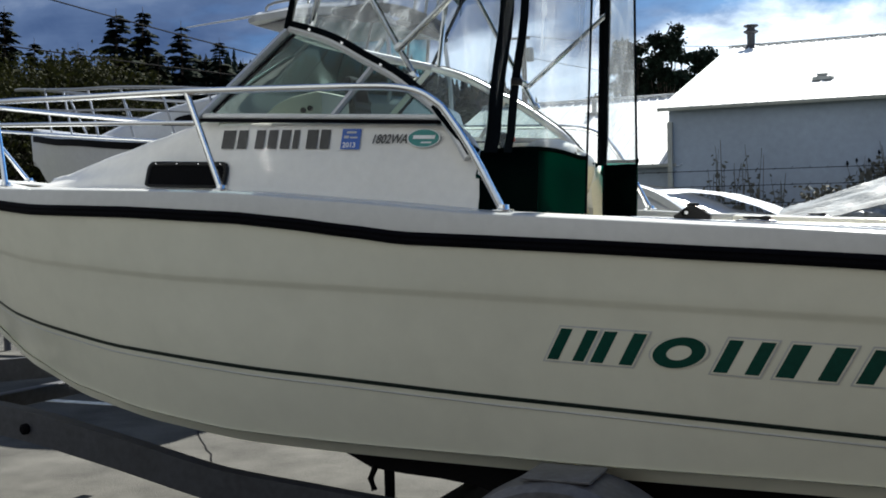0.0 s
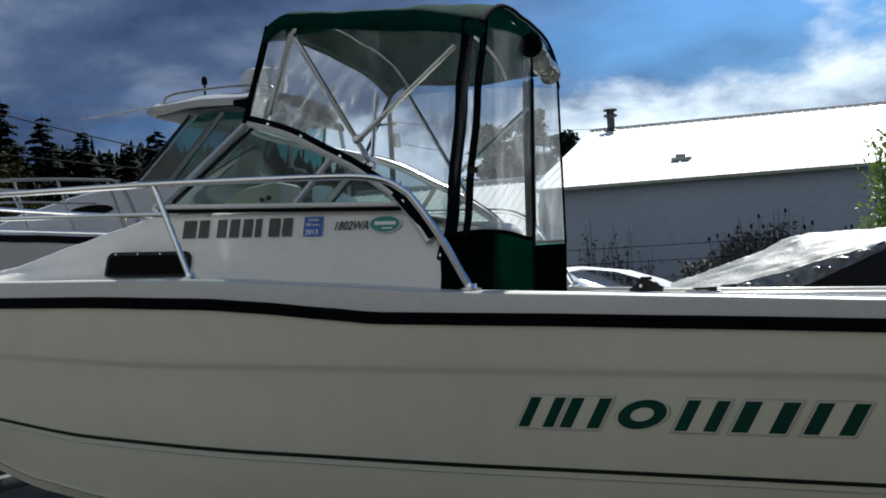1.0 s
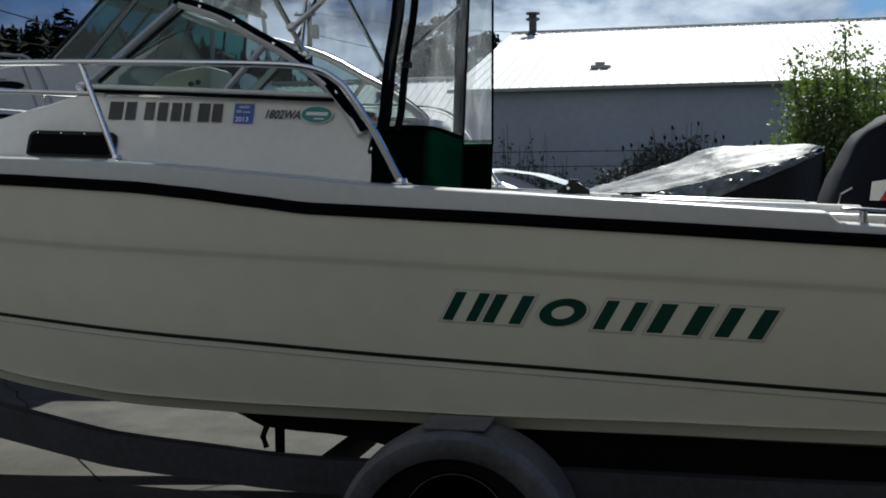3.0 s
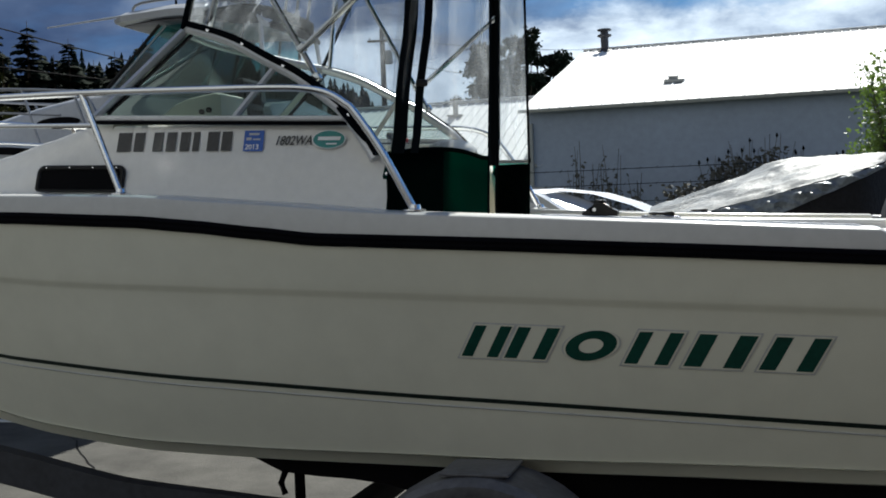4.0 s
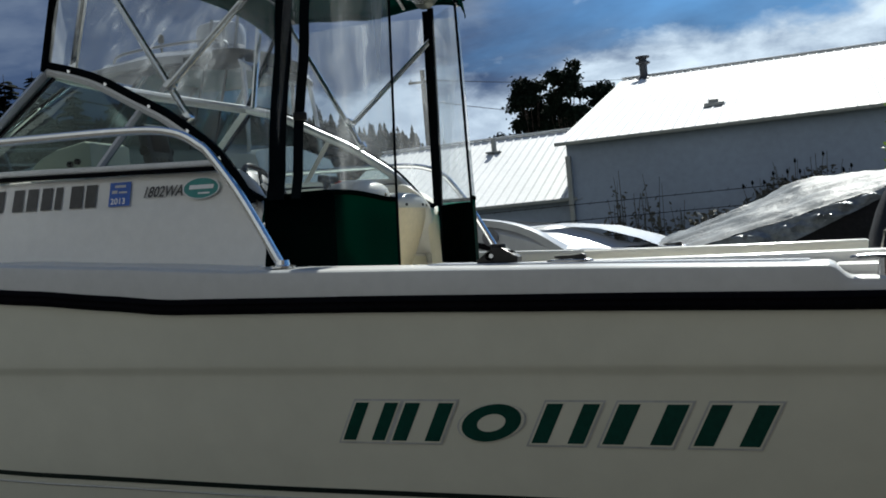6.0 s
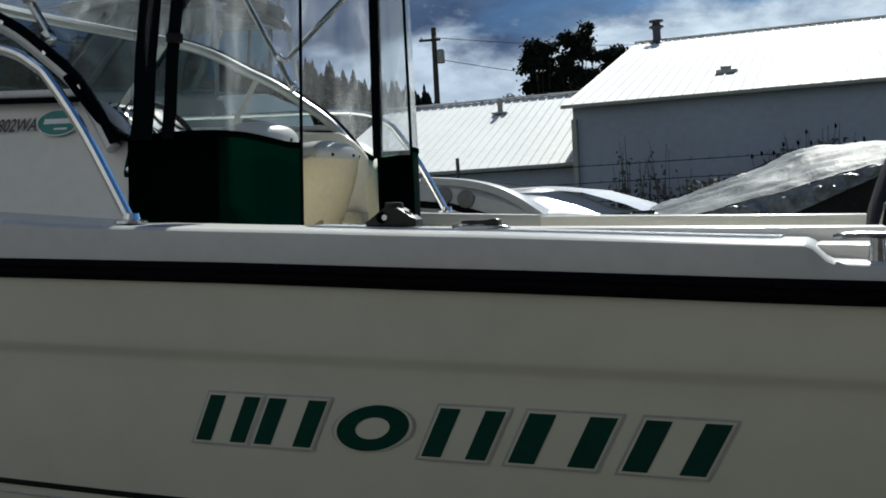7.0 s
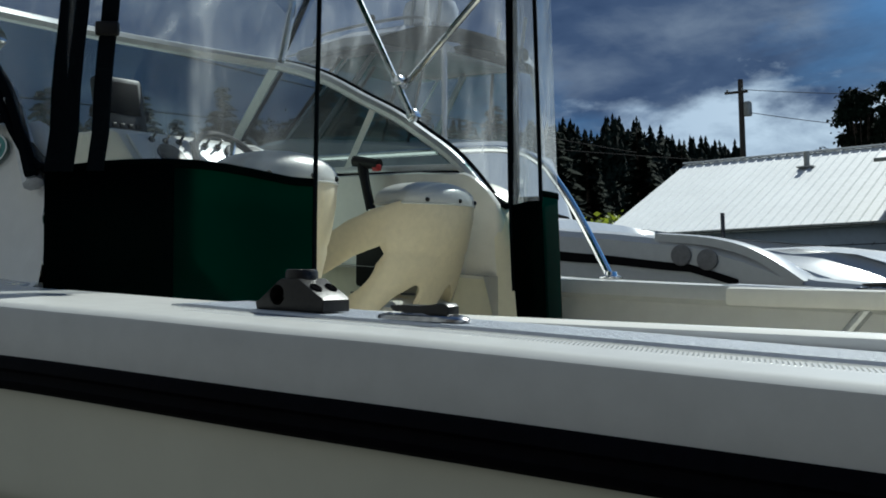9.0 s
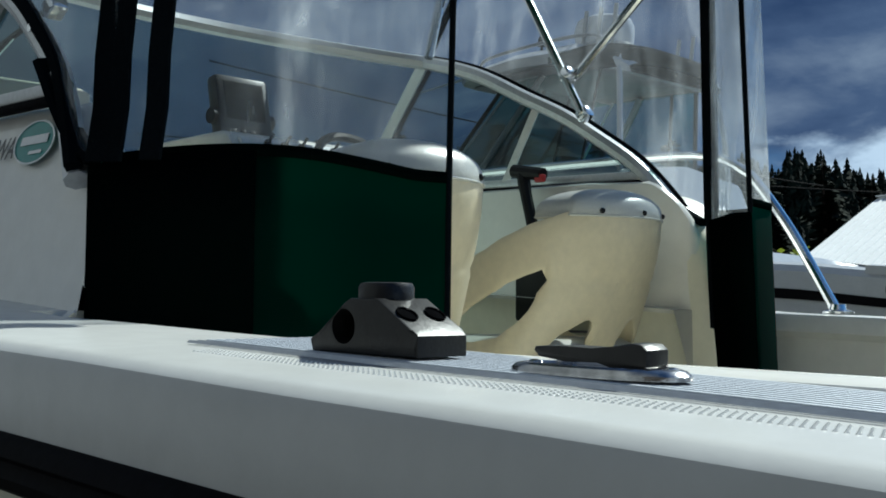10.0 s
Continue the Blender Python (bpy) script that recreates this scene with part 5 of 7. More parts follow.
# ---- outboard motor under its cover ----
def build_outboard():
    Stage.m = BOAT
    motor = thing("outboard_motor", (1.72, MID, -0.2), "outboard motor under a dark blue-grey canvas cover", "outboard motor")
    side = bez([(a, b, 0) for a, b in ((1.335, 0.405), (1.345, 0.48), (1.385, 0.60), (1.435, 0.705), (1.55, 0.79), (1.75, 0.90), (1.93, 0.94), (2.03, 0.86), (2.04, 0.60), (1.95, 0.42), (1.75, 0.385), (1.55, 0.39), (1.40, 0.395))], 5)
    bm = bmesh.new()
    rows = []
    for k, (y, sc) in enumerate(((-0.245, 0.80), (-0.243, 0.90), (-0.232, 0.965), (-0.21, 1.0), (-0.08, 1.012), (0.08, 1.012), (0.21, 1.0), (0.232, 0.965), (0.243, 0.90), (0.245, 0.80))):
        row = []
        for p in side:
            q = Vector((1.68 + (p.x - 1.68) * sc, 0, 0.65 + (p.y - 0.65) * sc))
            wr = 0.014 * noise.noise(Vector((q.x * 7, y * 9, q.z * 4))) + 0.006 * noise.noise(Vector((q.x * 21, y * 14, q.z * 15)))
            row.append(q + Vector((-0.6 * wr, MID + y + wr, wr)))
        rows.append(row)
    vs = grid(bm, rows, True)
    bm.faces.new(vs[0][::-1])
    bm.faces.new(vs[-1])
    cover = part("cover", bm, COVER, motor, "dark blue-grey canvas motor cover", 60)
    bm = bmesh.new()
    tube(bm, [(1.36, MID - 0.25, 0.385), (1.352, MID - 0.252, 0.43), (1.362, MID - 0.25, 0.475), (1.40, MID - 0.25, 0.50)], 0.004, 6)
    part("piping", bm, VINYL, cover)
    # maker's mark as two plain shapes
    for poly, material in (([(1.465, 0.455), (1.50, 0.455), (1.545, 0.54), (1.47, 0.525)], DECAL_WHITE), ([(1.505, 0.455), (1.56, 0.46), (1.57, 0.49), (1.515, 0.485)], DECAL_RED)):
        bm = bmesh.new()
        prism(bm, poly, lambda u, v, w: (u, MID - 0.250 - w, v), 0.004)
        part("mark", bm, material, cover)
    bm = bmesh.new()
    prism(bm, [(1.60, 0.42), (1.78, 0.45), (1.84, 0.20), (1.82, -0.30), (1.72, -0.55), (1.66, -0.30), (1.64, 0.10)], lambda u, v, w: (u, MID - 0.07 + w, v), 0.14, 0.02)
    part("leg", bm, BLACK, motor, "black motor leg")
    bm = bmesh.new()
    box(bm, (1.63, MID, 0.18), (0.10, 0.28, 0.36), bevel=0.02)
    part("bracket", bm, BLACK, motor)
    bm = bmesh.new()
    tube(bm, [(1.62, MID, -0.60), (1.70, MID, -0.60), (1.95, MID, -0.58)], [0.02, 0.055, 0.045], 14)
    part("gearcase", bm, BLACK, motor)
    Stage.m = Matrix.Identity(4)


# ---- trailer ----
def build_wheel(parent, x, y, s):
    """A trailer wheel lying in the x-z plane, s: outward side."""
    R, c = 0.31, (x, y, 0.31)
    bm = bmesh.new()
    w = 0.095
    lathe(bm, [(0.19, -w * 0.8), (0.24, -w), (0.285, -w), (R - 0.006, -w * 0.75), (R, -w * 0.4), (R, w * 0.4), (R - 0.006, w * 0.75), (0.285, w), (0.24, w), (0.19, w * 0.8), (0.185, 0), (0.19, -w * 0.8)], c, "Y", 40)
    wheel = part("wheel", bm, TYRE, parent, "black trailer tyre on a dull grey rim")
    bm = bmesh.new()
    lathe(bm, [(0.19, s * 0.07), (0.18, s * 0.078), (0.165, s * 0.05), (0.10, s * 0.045), (0.06, s * 0.06), (0.05, s * 0.085), (0.0, s * 0.09)], c, "Y", 30)
    part("rim", bm, FENDER, wheel)
    for k in range(5):
        q = 2 * math.pi * k / 5
        bm = bmesh.new()
        lathe(bm, [(0.010, 0), (0.010, s * 0.02), (0.004, s * 0.026)], (x + 0.08 * math.cos(q), y + s * 0.045, 0.31 + 0.08 * math.sin(q)), "Y", 8)
        part("lug_nut", bm, STEEL, wheel)


def build_trailer():
    Stage.m = Matrix.Identity(4)
    tr = thing("boat_trailer", (0, MID, 0), "grey galvanised boat trailer with moulded fenders", "trailer")
    path = [(2.0, 0.40), (1.2, 0.395), (0.4, 0.40), (-0.5, 0.40), (-0.95, 0.43), (-1.25, 0.455), (-1.42, 0.48), (-1.9, 0.575), (-2.41, 0.655), (-3.0, 0.68), (-3.6, 0.64), (-4.4, 0.60)]
    for s in (-1, 1):
        bm = bmesh.new()
        rows = []
        for p in bez([(a, b, 0) for a, b in path], 5):
            off = 0.885 * (1 - 0.93 * smooth(-2.6, -4.4, p.x)) if p.x < -2.6 else 0.885
            y = MID + s * off
            hh = 0.062
            rows.append([(p.x, y - 0.03, p.y - hh), (p.x, y + 0.03, p.y - hh), (p.x, y + 0.03, p.y + hh), (p.x, y - 0.03, p.y + hh)])
        vs = grid(bm, rows, True)
        bm.faces.new(vs[0][::-1])
        bm.faces.new(vs[-1])
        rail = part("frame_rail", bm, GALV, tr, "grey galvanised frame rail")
        bm = bmesh.new()
        lathe(bm, [(0.022, 0), (0.022, s * 0.016), (0.012, s * 0.024)], (-2.24, MID + s * 0.915, 0.625), "Y", 14)
        lamp = part("side_marker", bm, BLACK, rail, "small dark side marker")
    for x, z in ((-3.0, 0.60), (-0.55, 0.36), (0.9, 0.36), (1.9, 0.36)):
        bm = bmesh.new()
        box(bm, (x, MID, z), (0.075, 1.74, 0.075), bevel=0.006)
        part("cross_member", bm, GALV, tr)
    # axle
    bm = bmesh.new()
    box(bm, (0.06, MID, 0.30), (0.06, 1.9, 0.06), bevel=0.006)
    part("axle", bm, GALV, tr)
    # carpeted bunks on posts
    for s in (-1, 1):
        bm = bmesh.new()
        rows = []
        for x in stations(-0.88, 1.75, 20):
            r = min(1.0, (x + 0.88) / 0.16)
            top = 0.615 - 0.045 * x
            low = top - 0.05 - 0.06 * r ** 0.5 - 0.06 * smooth(-0.45, -0.05, x)
            y = MID + s * 0.72
            rows.append([(x, y - 0.06, low), (x, y + 0.06, low), (x, y + 0.06, top), (x, y - 0.06, top)])
        vs = grid(bm, rows, True)
        bm.faces.new(vs[0][::-1])
        bm.faces.new(vs[-1])
        bunk = part("bunk", bm, WOOD_CARPET, tr, "black carpeted bunk board")
        for x in (-0.70, 0.9, 1.6):
            bm = bmesh.new()
            box(bm, (x, MID + s * 0.74, 0.46), (0.035, 0.02, 0.22), bevel=0.003)
            part("bunk_post", bm, BLACK, bunk)
        bm = bmesh.new()
        tube(bm, [(-0.735, MID + s * 0.78, 0.55), (-0.745, MID + s * 0.80, 0.51), (-0.73, MID + s * 0.80, 0.47)], 0.012, 8)
        part("strap_hook", bm, BLACK, bunk)
    # fenders over the wheels
    for s in (-1, 1):
        y = MID + s * 1.06
        bm = bmesh.new()
        rows = []
        for i in range(29):
            q = radians(-8 + 196 * i / 28)
            row = []
            for w, r in ((-0.13, 0.375), (-0.12, 0.385), (0.0, 0.392), (0.11, 0.385), (0.135, 0.365), (0.137, 0.30)):
                row.append((0.06 - r * math.cos(q) * 1.05, y + s * w, 0.255 + r * math.sin(q)))
            rows.append(row)
        grid(bm, rows)
        fender = part("fender", bm, FENDER, tr, "grey moulded plastic fender")
        sol = fender.modifiers.new("thickness", "SOLIDIFY")
        sol.thickness = 0.008
        bm = bmesh.new()
        box(bm, (0.06, y, 0.646), (0.22, 0.20, 0.010), bevel=0.004)
        part("step_pad", bm, FENDER, fender)
        build_wheel(tr, 0.06, y, s)
    # winch stand and tongue
    bm = bmesh.new()
    box(bm, (-4.0, MID, 0.95), (0.08, 0.08, 0.72), Matrix.Rotation(radians(-10), 4, "Y"), 0.006)
    stand = part("winch_stand", bm, GALV, tr)
    bm = bmesh.new()
    lathe(bm, [(0.05, -0.06), (0.05, 0.06)], (-4.06, MID, 1.25), "Y", 18)
    part("winch_drum", bm, BLACK, stand)
    bm = bmesh.new()
    box(bm, (-4.8, MID, 0.58), (0.9, 0.08, 0.10), bevel=0.006)
    tongue = part("tongue", bm, GALV, tr)
    bm = bmesh.new()
    box(bm, (-5.25, MID, 0.60), (0.24, 0.09, 0.10), bevel=0.02)
    part("coupler", bm, BLACK, tongue)
    bm = bmesh.new()
    tube(bm, [(-4.7, MID - 0.08, 0.95), (-4.7, MID - 0.08, 0.10)], 0.03, 12)
    jack = part("jack", bm, GALV, tr)
    bm = bmesh.new()
    lathe(bm, [(0.08, -0.02), (0.085, 0), (0.08, 0.02)], (-4.7, MID - 0.08, 0.085), "Y", 20)
    part("jack_wheel", bm, TYRE, jack)
    return tr


# ---- the cruiser moored ashore behind ----
C_MID = 6.45
C_SHEER = [(-8.3, 2.52), (-7.3, 2.40), (-5.9, 2.27), (-5.2, 2.205), (-3.5, 2.00), (-1.9, 1.77), (-1.25, 1.69), (-0.9, 1.58), (-0.59, 1.44), (-0.2, 1.40)]
C_LOW = [(-8.3, 2.2), (-7.6, 1.5), (-6.8, 1.05), (-5.5, 0.85), (-0.2, 0.85)]


def cruiser_half(x):
    return 1.28 * bow_curve(x, -4.2, -8.35, 2.3)


def build_cruiser():
    Stage.m = Matrix.Identity(4)
    boat = thing("cabin_cruiser", (-4, C_MID, 0.5), "white hardtop cabin cruiser with dark stripe and teal windows", "boat")
    xs = stations(-8.3, -0.25, 60)
    bm = bmesh.new()
    for s in (-1, 1):
        rows = []
        for x in xs:
            h, zt, zl = cruiser_half(x), lerp_table(C_SHEER, x), lerp_table(C_LOW, x)
            row = [(x, C_MID + s * max(0, h - 0.09), zt + 0.0), (x, C_MID + s * max(0, h - 0.03), zt - 0.015)]
            for t in [i / 8 for i in range(9)]:
                row.append((x, C_MID + s * h * (1 - 0.17 * t * t) * (1 - 0.5 * t * smooth(-5.0, -8.3, x)), zt - 0.05 + (zl - zt + 0.05) * t))
            row.append((x, C_MID, min(zl, 0.52 + 0.9 * smooth(-6.2, -8.3, x) * 1.8)))
            rows.append(row)
        grid(bm, rows)
    zs = stations(0.85, lerp_table(C_SHEER, -0.25), 4)
    grid(bm, [[(-0.25, C_MID + f * 1.2, z) for f in (-1, -0.5, 0, 0.5, 1)] for z in zs])
    hull = part("hull", bm, CRUISER, boat, "white cruiser hull")
    # dark stripe below the sheer
    for s in (-1, 1):
        bm = bmesh.new()
        rows = []
        for x in stations(-8.2, -0.95, 50):
            h, zt = cruiser_half(x), lerp_table(C_SHEER, x) - 0.075 - 0.10 * smooth(-4.5, -2.0, x)
            wdt = 0.035 - 0.012 * smooth(-3, -1.0, x)
            rows.append([(x, C_MID + s * (h * (1 - 0.17 * t * t) + 0.006), zt + k * wdt) for k, t in ((1, 0.05), (0, 0.07), (-1, 0.09))])
        grid(bm, rows)
        part("stripe", bm, BLACK, boat, "dark hull stripe")
    # deck and cockpit
    bm = bmesh.new()
    rows = [[(x, C_MID + f * max(0, cruiser_half(x) - 0.05), lerp_table(C_SHEER, x) - 0.01 + (0.05 * (1 - f * f) if x < -2.6 else -0.16 * (1 - f ** 8))) for f in (-1, -0.92, -0.6, 0, 0.6, 0.92, 1)] for x in xs]
    grid(bm, rows)
    part("deck", bm, CRUISER, boat)
    # light swoosh mouldings on the quarter
    for y, x0, x1, zz in ((C_MID - 1.27, -1.45, -0.58, -0.03),):
        bm = bmesh.new()
        pts = bez([(x0, y, 1.735 + zz), (x0 + 0.35, y, 1.69 + zz), (x0 + 0.62, y, 1.60 + zz), (x1, y, 1.43 + zz)], 6)
        rows = []
        for i, p in enumerate(pts):
            t = i / (len(pts) - 1)
            w = 0.01 + 0.025 * t
            rows.append([p + Vector((-w, -0.01, -0.025)), p + Vector((0, -0.015, 0.02)), p + Vector((w, 0.06, 0.025)), p + Vector((w, 0.25, 0.0))])
        grid(bm, rows)
        part("quarter_moulding", bm, CRUISER, boat)
    # low white hatch behind it
    bm = bmesh.new()
    rows = []
    for x, z in ((-1.3, 1.64), (-0.8, 1.64), (-0.45, 1.59), (-0.15, 1.49), (0.0, 1.42), (0.02, 1.28)):
        rows.append([(x, C_MID + f, z - 0.05 * f * f) for f in (-0.7, -0.3, 0.3, 0.7)])
    grid(bm, rows)
    part("sunpad", bm, CRUISER, boat)
    # two round dark vents
    for x, y in ((-1.29, 0), (-1.13, 0)):
        bm = bmesh.new()
        lathe(bm, [(0.062, 0.0), (0.062, -0.012), (0.05, -0.016), (0.0, -0.012)], (x, C_MID - cruiser_half(x) - 0.002, 1.59 - 0.2 * (x + 1.29)), "Y", 24)
        part("vent", bm, FENDER, boat, "round grey vent")
    # cabin trunk
    bm = bmesh.new()
    rows = []
    for x, zt, w in ((-7.2, 2.40, 0.25), (-6.6, 2.50, 0.50), (-5.8, 2.62, 0.68), (-5.2, 2.70, 0.74), (-4.9, 2.71, 0.75), (-4.0, 2.60, 0.76), (-3.3, 2.50, 0.76), (-3.15, 2.0, 0.76)):
        zl = lerp_table(C_SHEER, x) - 0.02
        half = [(w + 0.08, zl), (w + 0.03, zl + (zt - zl) * 0.5), (w, zt - 0.04), (w - 0.05, zt)]
        rows.append([(x, C_MID - a, z) for a, z in half] + [(x, C_MID, zt + 0.08)] + [(x, C_MID + a, z) for a, z in half[::-1]])
    grid(bm, rows)
    part("cabin_trunk", bm, CRUISER, boat)
    for s in (-1, 1):
        bm = bmesh.new()
        rows = [[(-5.5 + 0.26 * r * math.cos(q), C_MID, 2.46 + 0.05 * r * math.sin(q)) for q in [2 * math.pi * i / 24 for i in range(24)]] for r in (1.0, 0.01)]
        for row in rows:
            for i, p in enumerate(row):
                row[i] = (p[0], C_MID + s * (0.755 + 0.08 * (p[0] + 5.5) - 0.05 * (p[2] - 2.46)), p[2])
        grid(bm, rows, True)
        part("oval_port", bm, BLACK, boat, "dark oval cabin port")
    # wheelhouse posts and teal windows, sloping forward
    for s in (-1, 1):
        y = C_MID + s * 0.74
        lo = [(-4.95, 2.70), (-4.62, 2.665), (-3.95, 2.58), (-3.70, 2.55)]
        hi = [(-4.38, 3.30), (-4.10, 3.30), (-3.80, 3.28), (-3.58, 3.26)]
        for a, b in zip(lo, hi):
            bm = bmesh.new()
            k = lo.index(a)
            tube(bm, [(a[0], y, a[1]), (b[0], y - s * 0.12, b[1])], (0.018, 0.040, 0.014, 0.018)[k], 6, 0.6)
            part("window_post", bm, HOOD if k == 1 else (PLASTIC if k > 1 else CRUISER), boat)
        for (a, b), (c, d) in zip(zip(lo, hi), list(zip(lo, hi))[1:]):
            bm = bmesh.new()
            bm.faces.new([bm.verts.new(p) for p in ((a[0], y, a[1]), (c[0], y, c[1]), (d[0], y - s * 0.12, d[1]), (b[0], y - s * 0.12, b[1]))])
            part("side_pane", bm, TEAL_GLASS, boat, "teal tinted side window", normals=False)
    for k in range(3):
        y0, y1 = C_MID - 0.74 + 0.493 * k, C_MID - 0.74 + 0.493 * (k + 1) - 0.02
        bm = bmesh.new()
        bm.faces.new([bm.verts.new(p) for p in ((-4.99, y0, 2.71), (-4.99, y1, 2.71), (-4.42, y1 * 0.9 + C_MID * 0.1, 3.30), (-4.42, y0 * 0.9 + C_MID * 0.1, 3.30))])
        part("front_pane", bm, TEAL_GLASS, boat, "teal tinted windshield pane", normals=False)
        bm = bmesh.new()
        tube(bm, [(-4.99, y0, 2.71), (-4.42, y0 * 0.9 + C_MID * 0.1, 3.30)], 0.016, 6)
        part("window_post", bm, PLASTIC, boat)
    # hardtop
    bm = bmesh.new()
    rows = []
    for x, w, z, th in ((-4.98, 0.40, 3.40, 0.03), (-4.92, 0.62, 3.42, 0.06), (-4.75, 0.78, 3.44, 0.10), (-4.2, 0.84, 3.46, 0.12), (-3.7, 0.80, 3.45, 0.14), (-3.42, 0.66, 3.38, 0.16), (-3.35, 0.58, 3.28, 0.08)):
        rows.append([(x, C_MID - w, z - th), (x, C_MID - w - 0.02, z - th * 0.5), (x, C_MID - w + 0.06, z - 0.01), (x, C_MID, z + 0.05), (x, C_MID + w - 0.06, z - 0.01), (x, C_MID + w + 0.02, z - th * 0.5), (x, C_MID + w, z - th)])
    grid(bm, rows, True)
    roof = part("hardtop", bm, CRUISER, boat, "white hardtop roof")
    # dark sheet that puts in the shade under the hardtop
    bm = bmesh.new()
    grid(bm, [[(x, C_MID + f * w, z) for f in (-1, -0.5, 0, 0.5, 1)] for x, w, z in ((-4.86, 0.56, 3.345), (-4.4, 0.76, 3.330), (-3.9, 0.78, 3.315), (-3.45, 0.60, 3.255))])
    roof_shade = part("roof_shade", bm, FENDER, roof, "grey sheet for the shade under the hardtop")
    sol = roof_shade.modifiers.new("thickness", "SOLIDIFY")
    sol.thickness = 0.008
    # slender after supports of the hardtop
    for s in (-1, 1):
        bm = bmesh.new()
        tube(bm, bez([(-3.40, C_MID + s * 0.72, 2.0), (-3.38, C_MID + s * 0.70, 2.7), (-3.42, C_MID + s * 0.62, 3.34)], 5), 0.022, 8)
        part("support", bm, CRUISER, roof)
    # dark canvas visor hanging outside the hardtop's after edge, wrapped round its near corner
    edge = bez([(-3.86, C_MID - 0.865, 0), (-3.62, C_MID - 0.83, 0), (-3.44, C_MID - 0.70, 0), (-3.335, C_MID - 0.42, 0), (-3.325, C_MID, 0), (-3.36, C_MID + 0.45, 0), (-3.46, C_MID + 0.66, 0)], 5)
    bm = bmesh.new()
    rows = []
    for k, p in enumerate(edge):
        f = k / (len(edge) - 1)
        drop = 0.05 + 0.10 * smooth(0.0, 0.25, f) + 0.03 * math.sin(7 * f)
        rows.append([(p.x, p.y, 3.40 - 0.045 * (1 - smooth(0, 0.3, f)) - drop * g) for g in (0, 0.35, 0.7, 1)])
    grid(bm, rows)
    visor = part("visor", bm, NAVY_CANVAS, roof, "dark canvas visor")
    sol = visor.modifiers.new("thickness", "SOLIDIFY")
    sol.thickness = 0.01
    bm = bmesh.new()
    lathe(bm, [(0.17, 0), (0.215, 0.02), (0.225, 0.08), (0.228, 0.15), (0.205, 0.215), (0.13, 0.245), (0.0, 0.25)], (-3.88, C_MID - 0.15, 3.53), segs=26)
    part("radar_dome", bm, CRUISER, roof, "white radar dome")
    bm = bmesh.new()
    box(bm, (-3.88, C_MID - 0.15, 3.50), (0.30, 0.20, 0.10), bevel=0.02)
    part("radar_foot", bm, CRUISER, roof)
    for s in (-1, 1):
        bm = bmesh.new()
        tube(bm, bez([(-4.7, C_MID + s * 0.66, 3.43), (-4.6, C_MID + s * 0.66, 3.52), (-3.9, C_MID + s * 0.66, 3.53), (-3.6, C_MID + s * 0.62, 3.50), (-3.55, C_MID + s * 0.62, 3.42)], 4), 0.014, 8)
        part("roof_rail", bm, DULL_STEEL, roof)
        for k in range(3):
            bm = bmesh.new()
            x = -3.75 + 0.13 * k
            tube(bm, [(x, C_MID + s * 0.60, 3.42), (x + 0.05, C_MID + s * 0.60, 3.70)], 0.016, 8)
            part("rod_tube", bm, DULL_STEEL, roof)
    bm = bmesh.new()
    tube(bm, [(-4.6, C_MID - 0.6, 3.44), (-5.68, C_MID - 0.6, 3.39)], [0.014, 0.006], 8)
    part("antenna", bm, CRUISER, roof, "white whip antenna folded forward")
    bm = bmesh.new()
    tube(bm, [(-4.62, C_MID, 3.48), (-4.62, C_MID, 3.74)], 0.012, 8)
    lathe(bm, [(0.03, 0.25), (0.03, 0.31), (0.02, 0.33)], (-4.62, C_MID, 3.48), segs=12)
    part("mast_light", bm, BLACK, roof)
    # bow rail
    for s in (-1, 1):
        def at(x, z, s=s):
            return (x, C_MID + s * max(0.0, cruiser_half(x) - 0.10), z)
        bm = bmesh.new()
        tube(bm, bez([(-8.55, C_MID, 3.02)] + [at(x, z) for x, z in ((-8.2, 3.00), (-7.2, 2.88), (-6.2, 2.80), (-5.2, 2.70), (-4.9, 2.62), (-4.7, 2.2))], 5), 0.016, 8)
        rail = part("bow_rail", bm, DULL_STEEL, boat, "dull stainless bow rail")
        bm = bmesh.new()
        tube(bm, bez([(-8.5, C_MID, 2.80)] + [at(x, z) for x, z in ((-8.1, 2.76), (-7.2, 2.66), (-6.2, 2.58), (-5.2, 2.48))], 5), 0.010, 8)
        part("mid_rail", bm, DULL_STEEL, rail)
        for x in (-7.9, -7.35, -6.8, -6.2, -5.6, -5.0):
            bm = bmesh.new()
            tube(bm, [at(x + 0.14, lerp_table(C_SHEER, x)), at(x - 0.05, lerp_table([(-8.2, 3.0), (-7.2, 2.88), (-6.2, 2.80), (-5.2, 2.70), (-4.5, 2.60)], x - 0.05))], 0.012, 8)
            part("stanchion", bm, DULL_STEEL, rail)
    # trailer under it
    tr = thing("cruiser_trailer", (-4, C_MID, 0), "dark trailer carrying the white cruiser", "trailer")
    for s in (-1, 1):
        bm = bmesh.new()
        box(bm, (-3.6, C_MID + s * 0.9, 0.46), (7.0, 0.08, 0.14), bevel=0.01)
        part("frame_rail", bm, GALV, tr)
        bm = bmesh.new()
        box(bm, (-3.0, C_MID + s * 0.7, 0.70), (4.6, 0.12, 0.34), bevel=0.02)
        part("bunk", bm, WOOD_CARPET, tr)
        for x in (-2.6, -1.75):
            build_wheel(tr, x, C_MID + s * 1.08, s)
    for x in (-6.6, -4.0, -0.6):
        bm = bmesh.new()
        box(bm, (x, C_MID, 0.44), (0.1, 1.8, 0.1), bevel=0.01)
        part("cross_member", bm, GALV, tr)
    bm = bmesh.new()
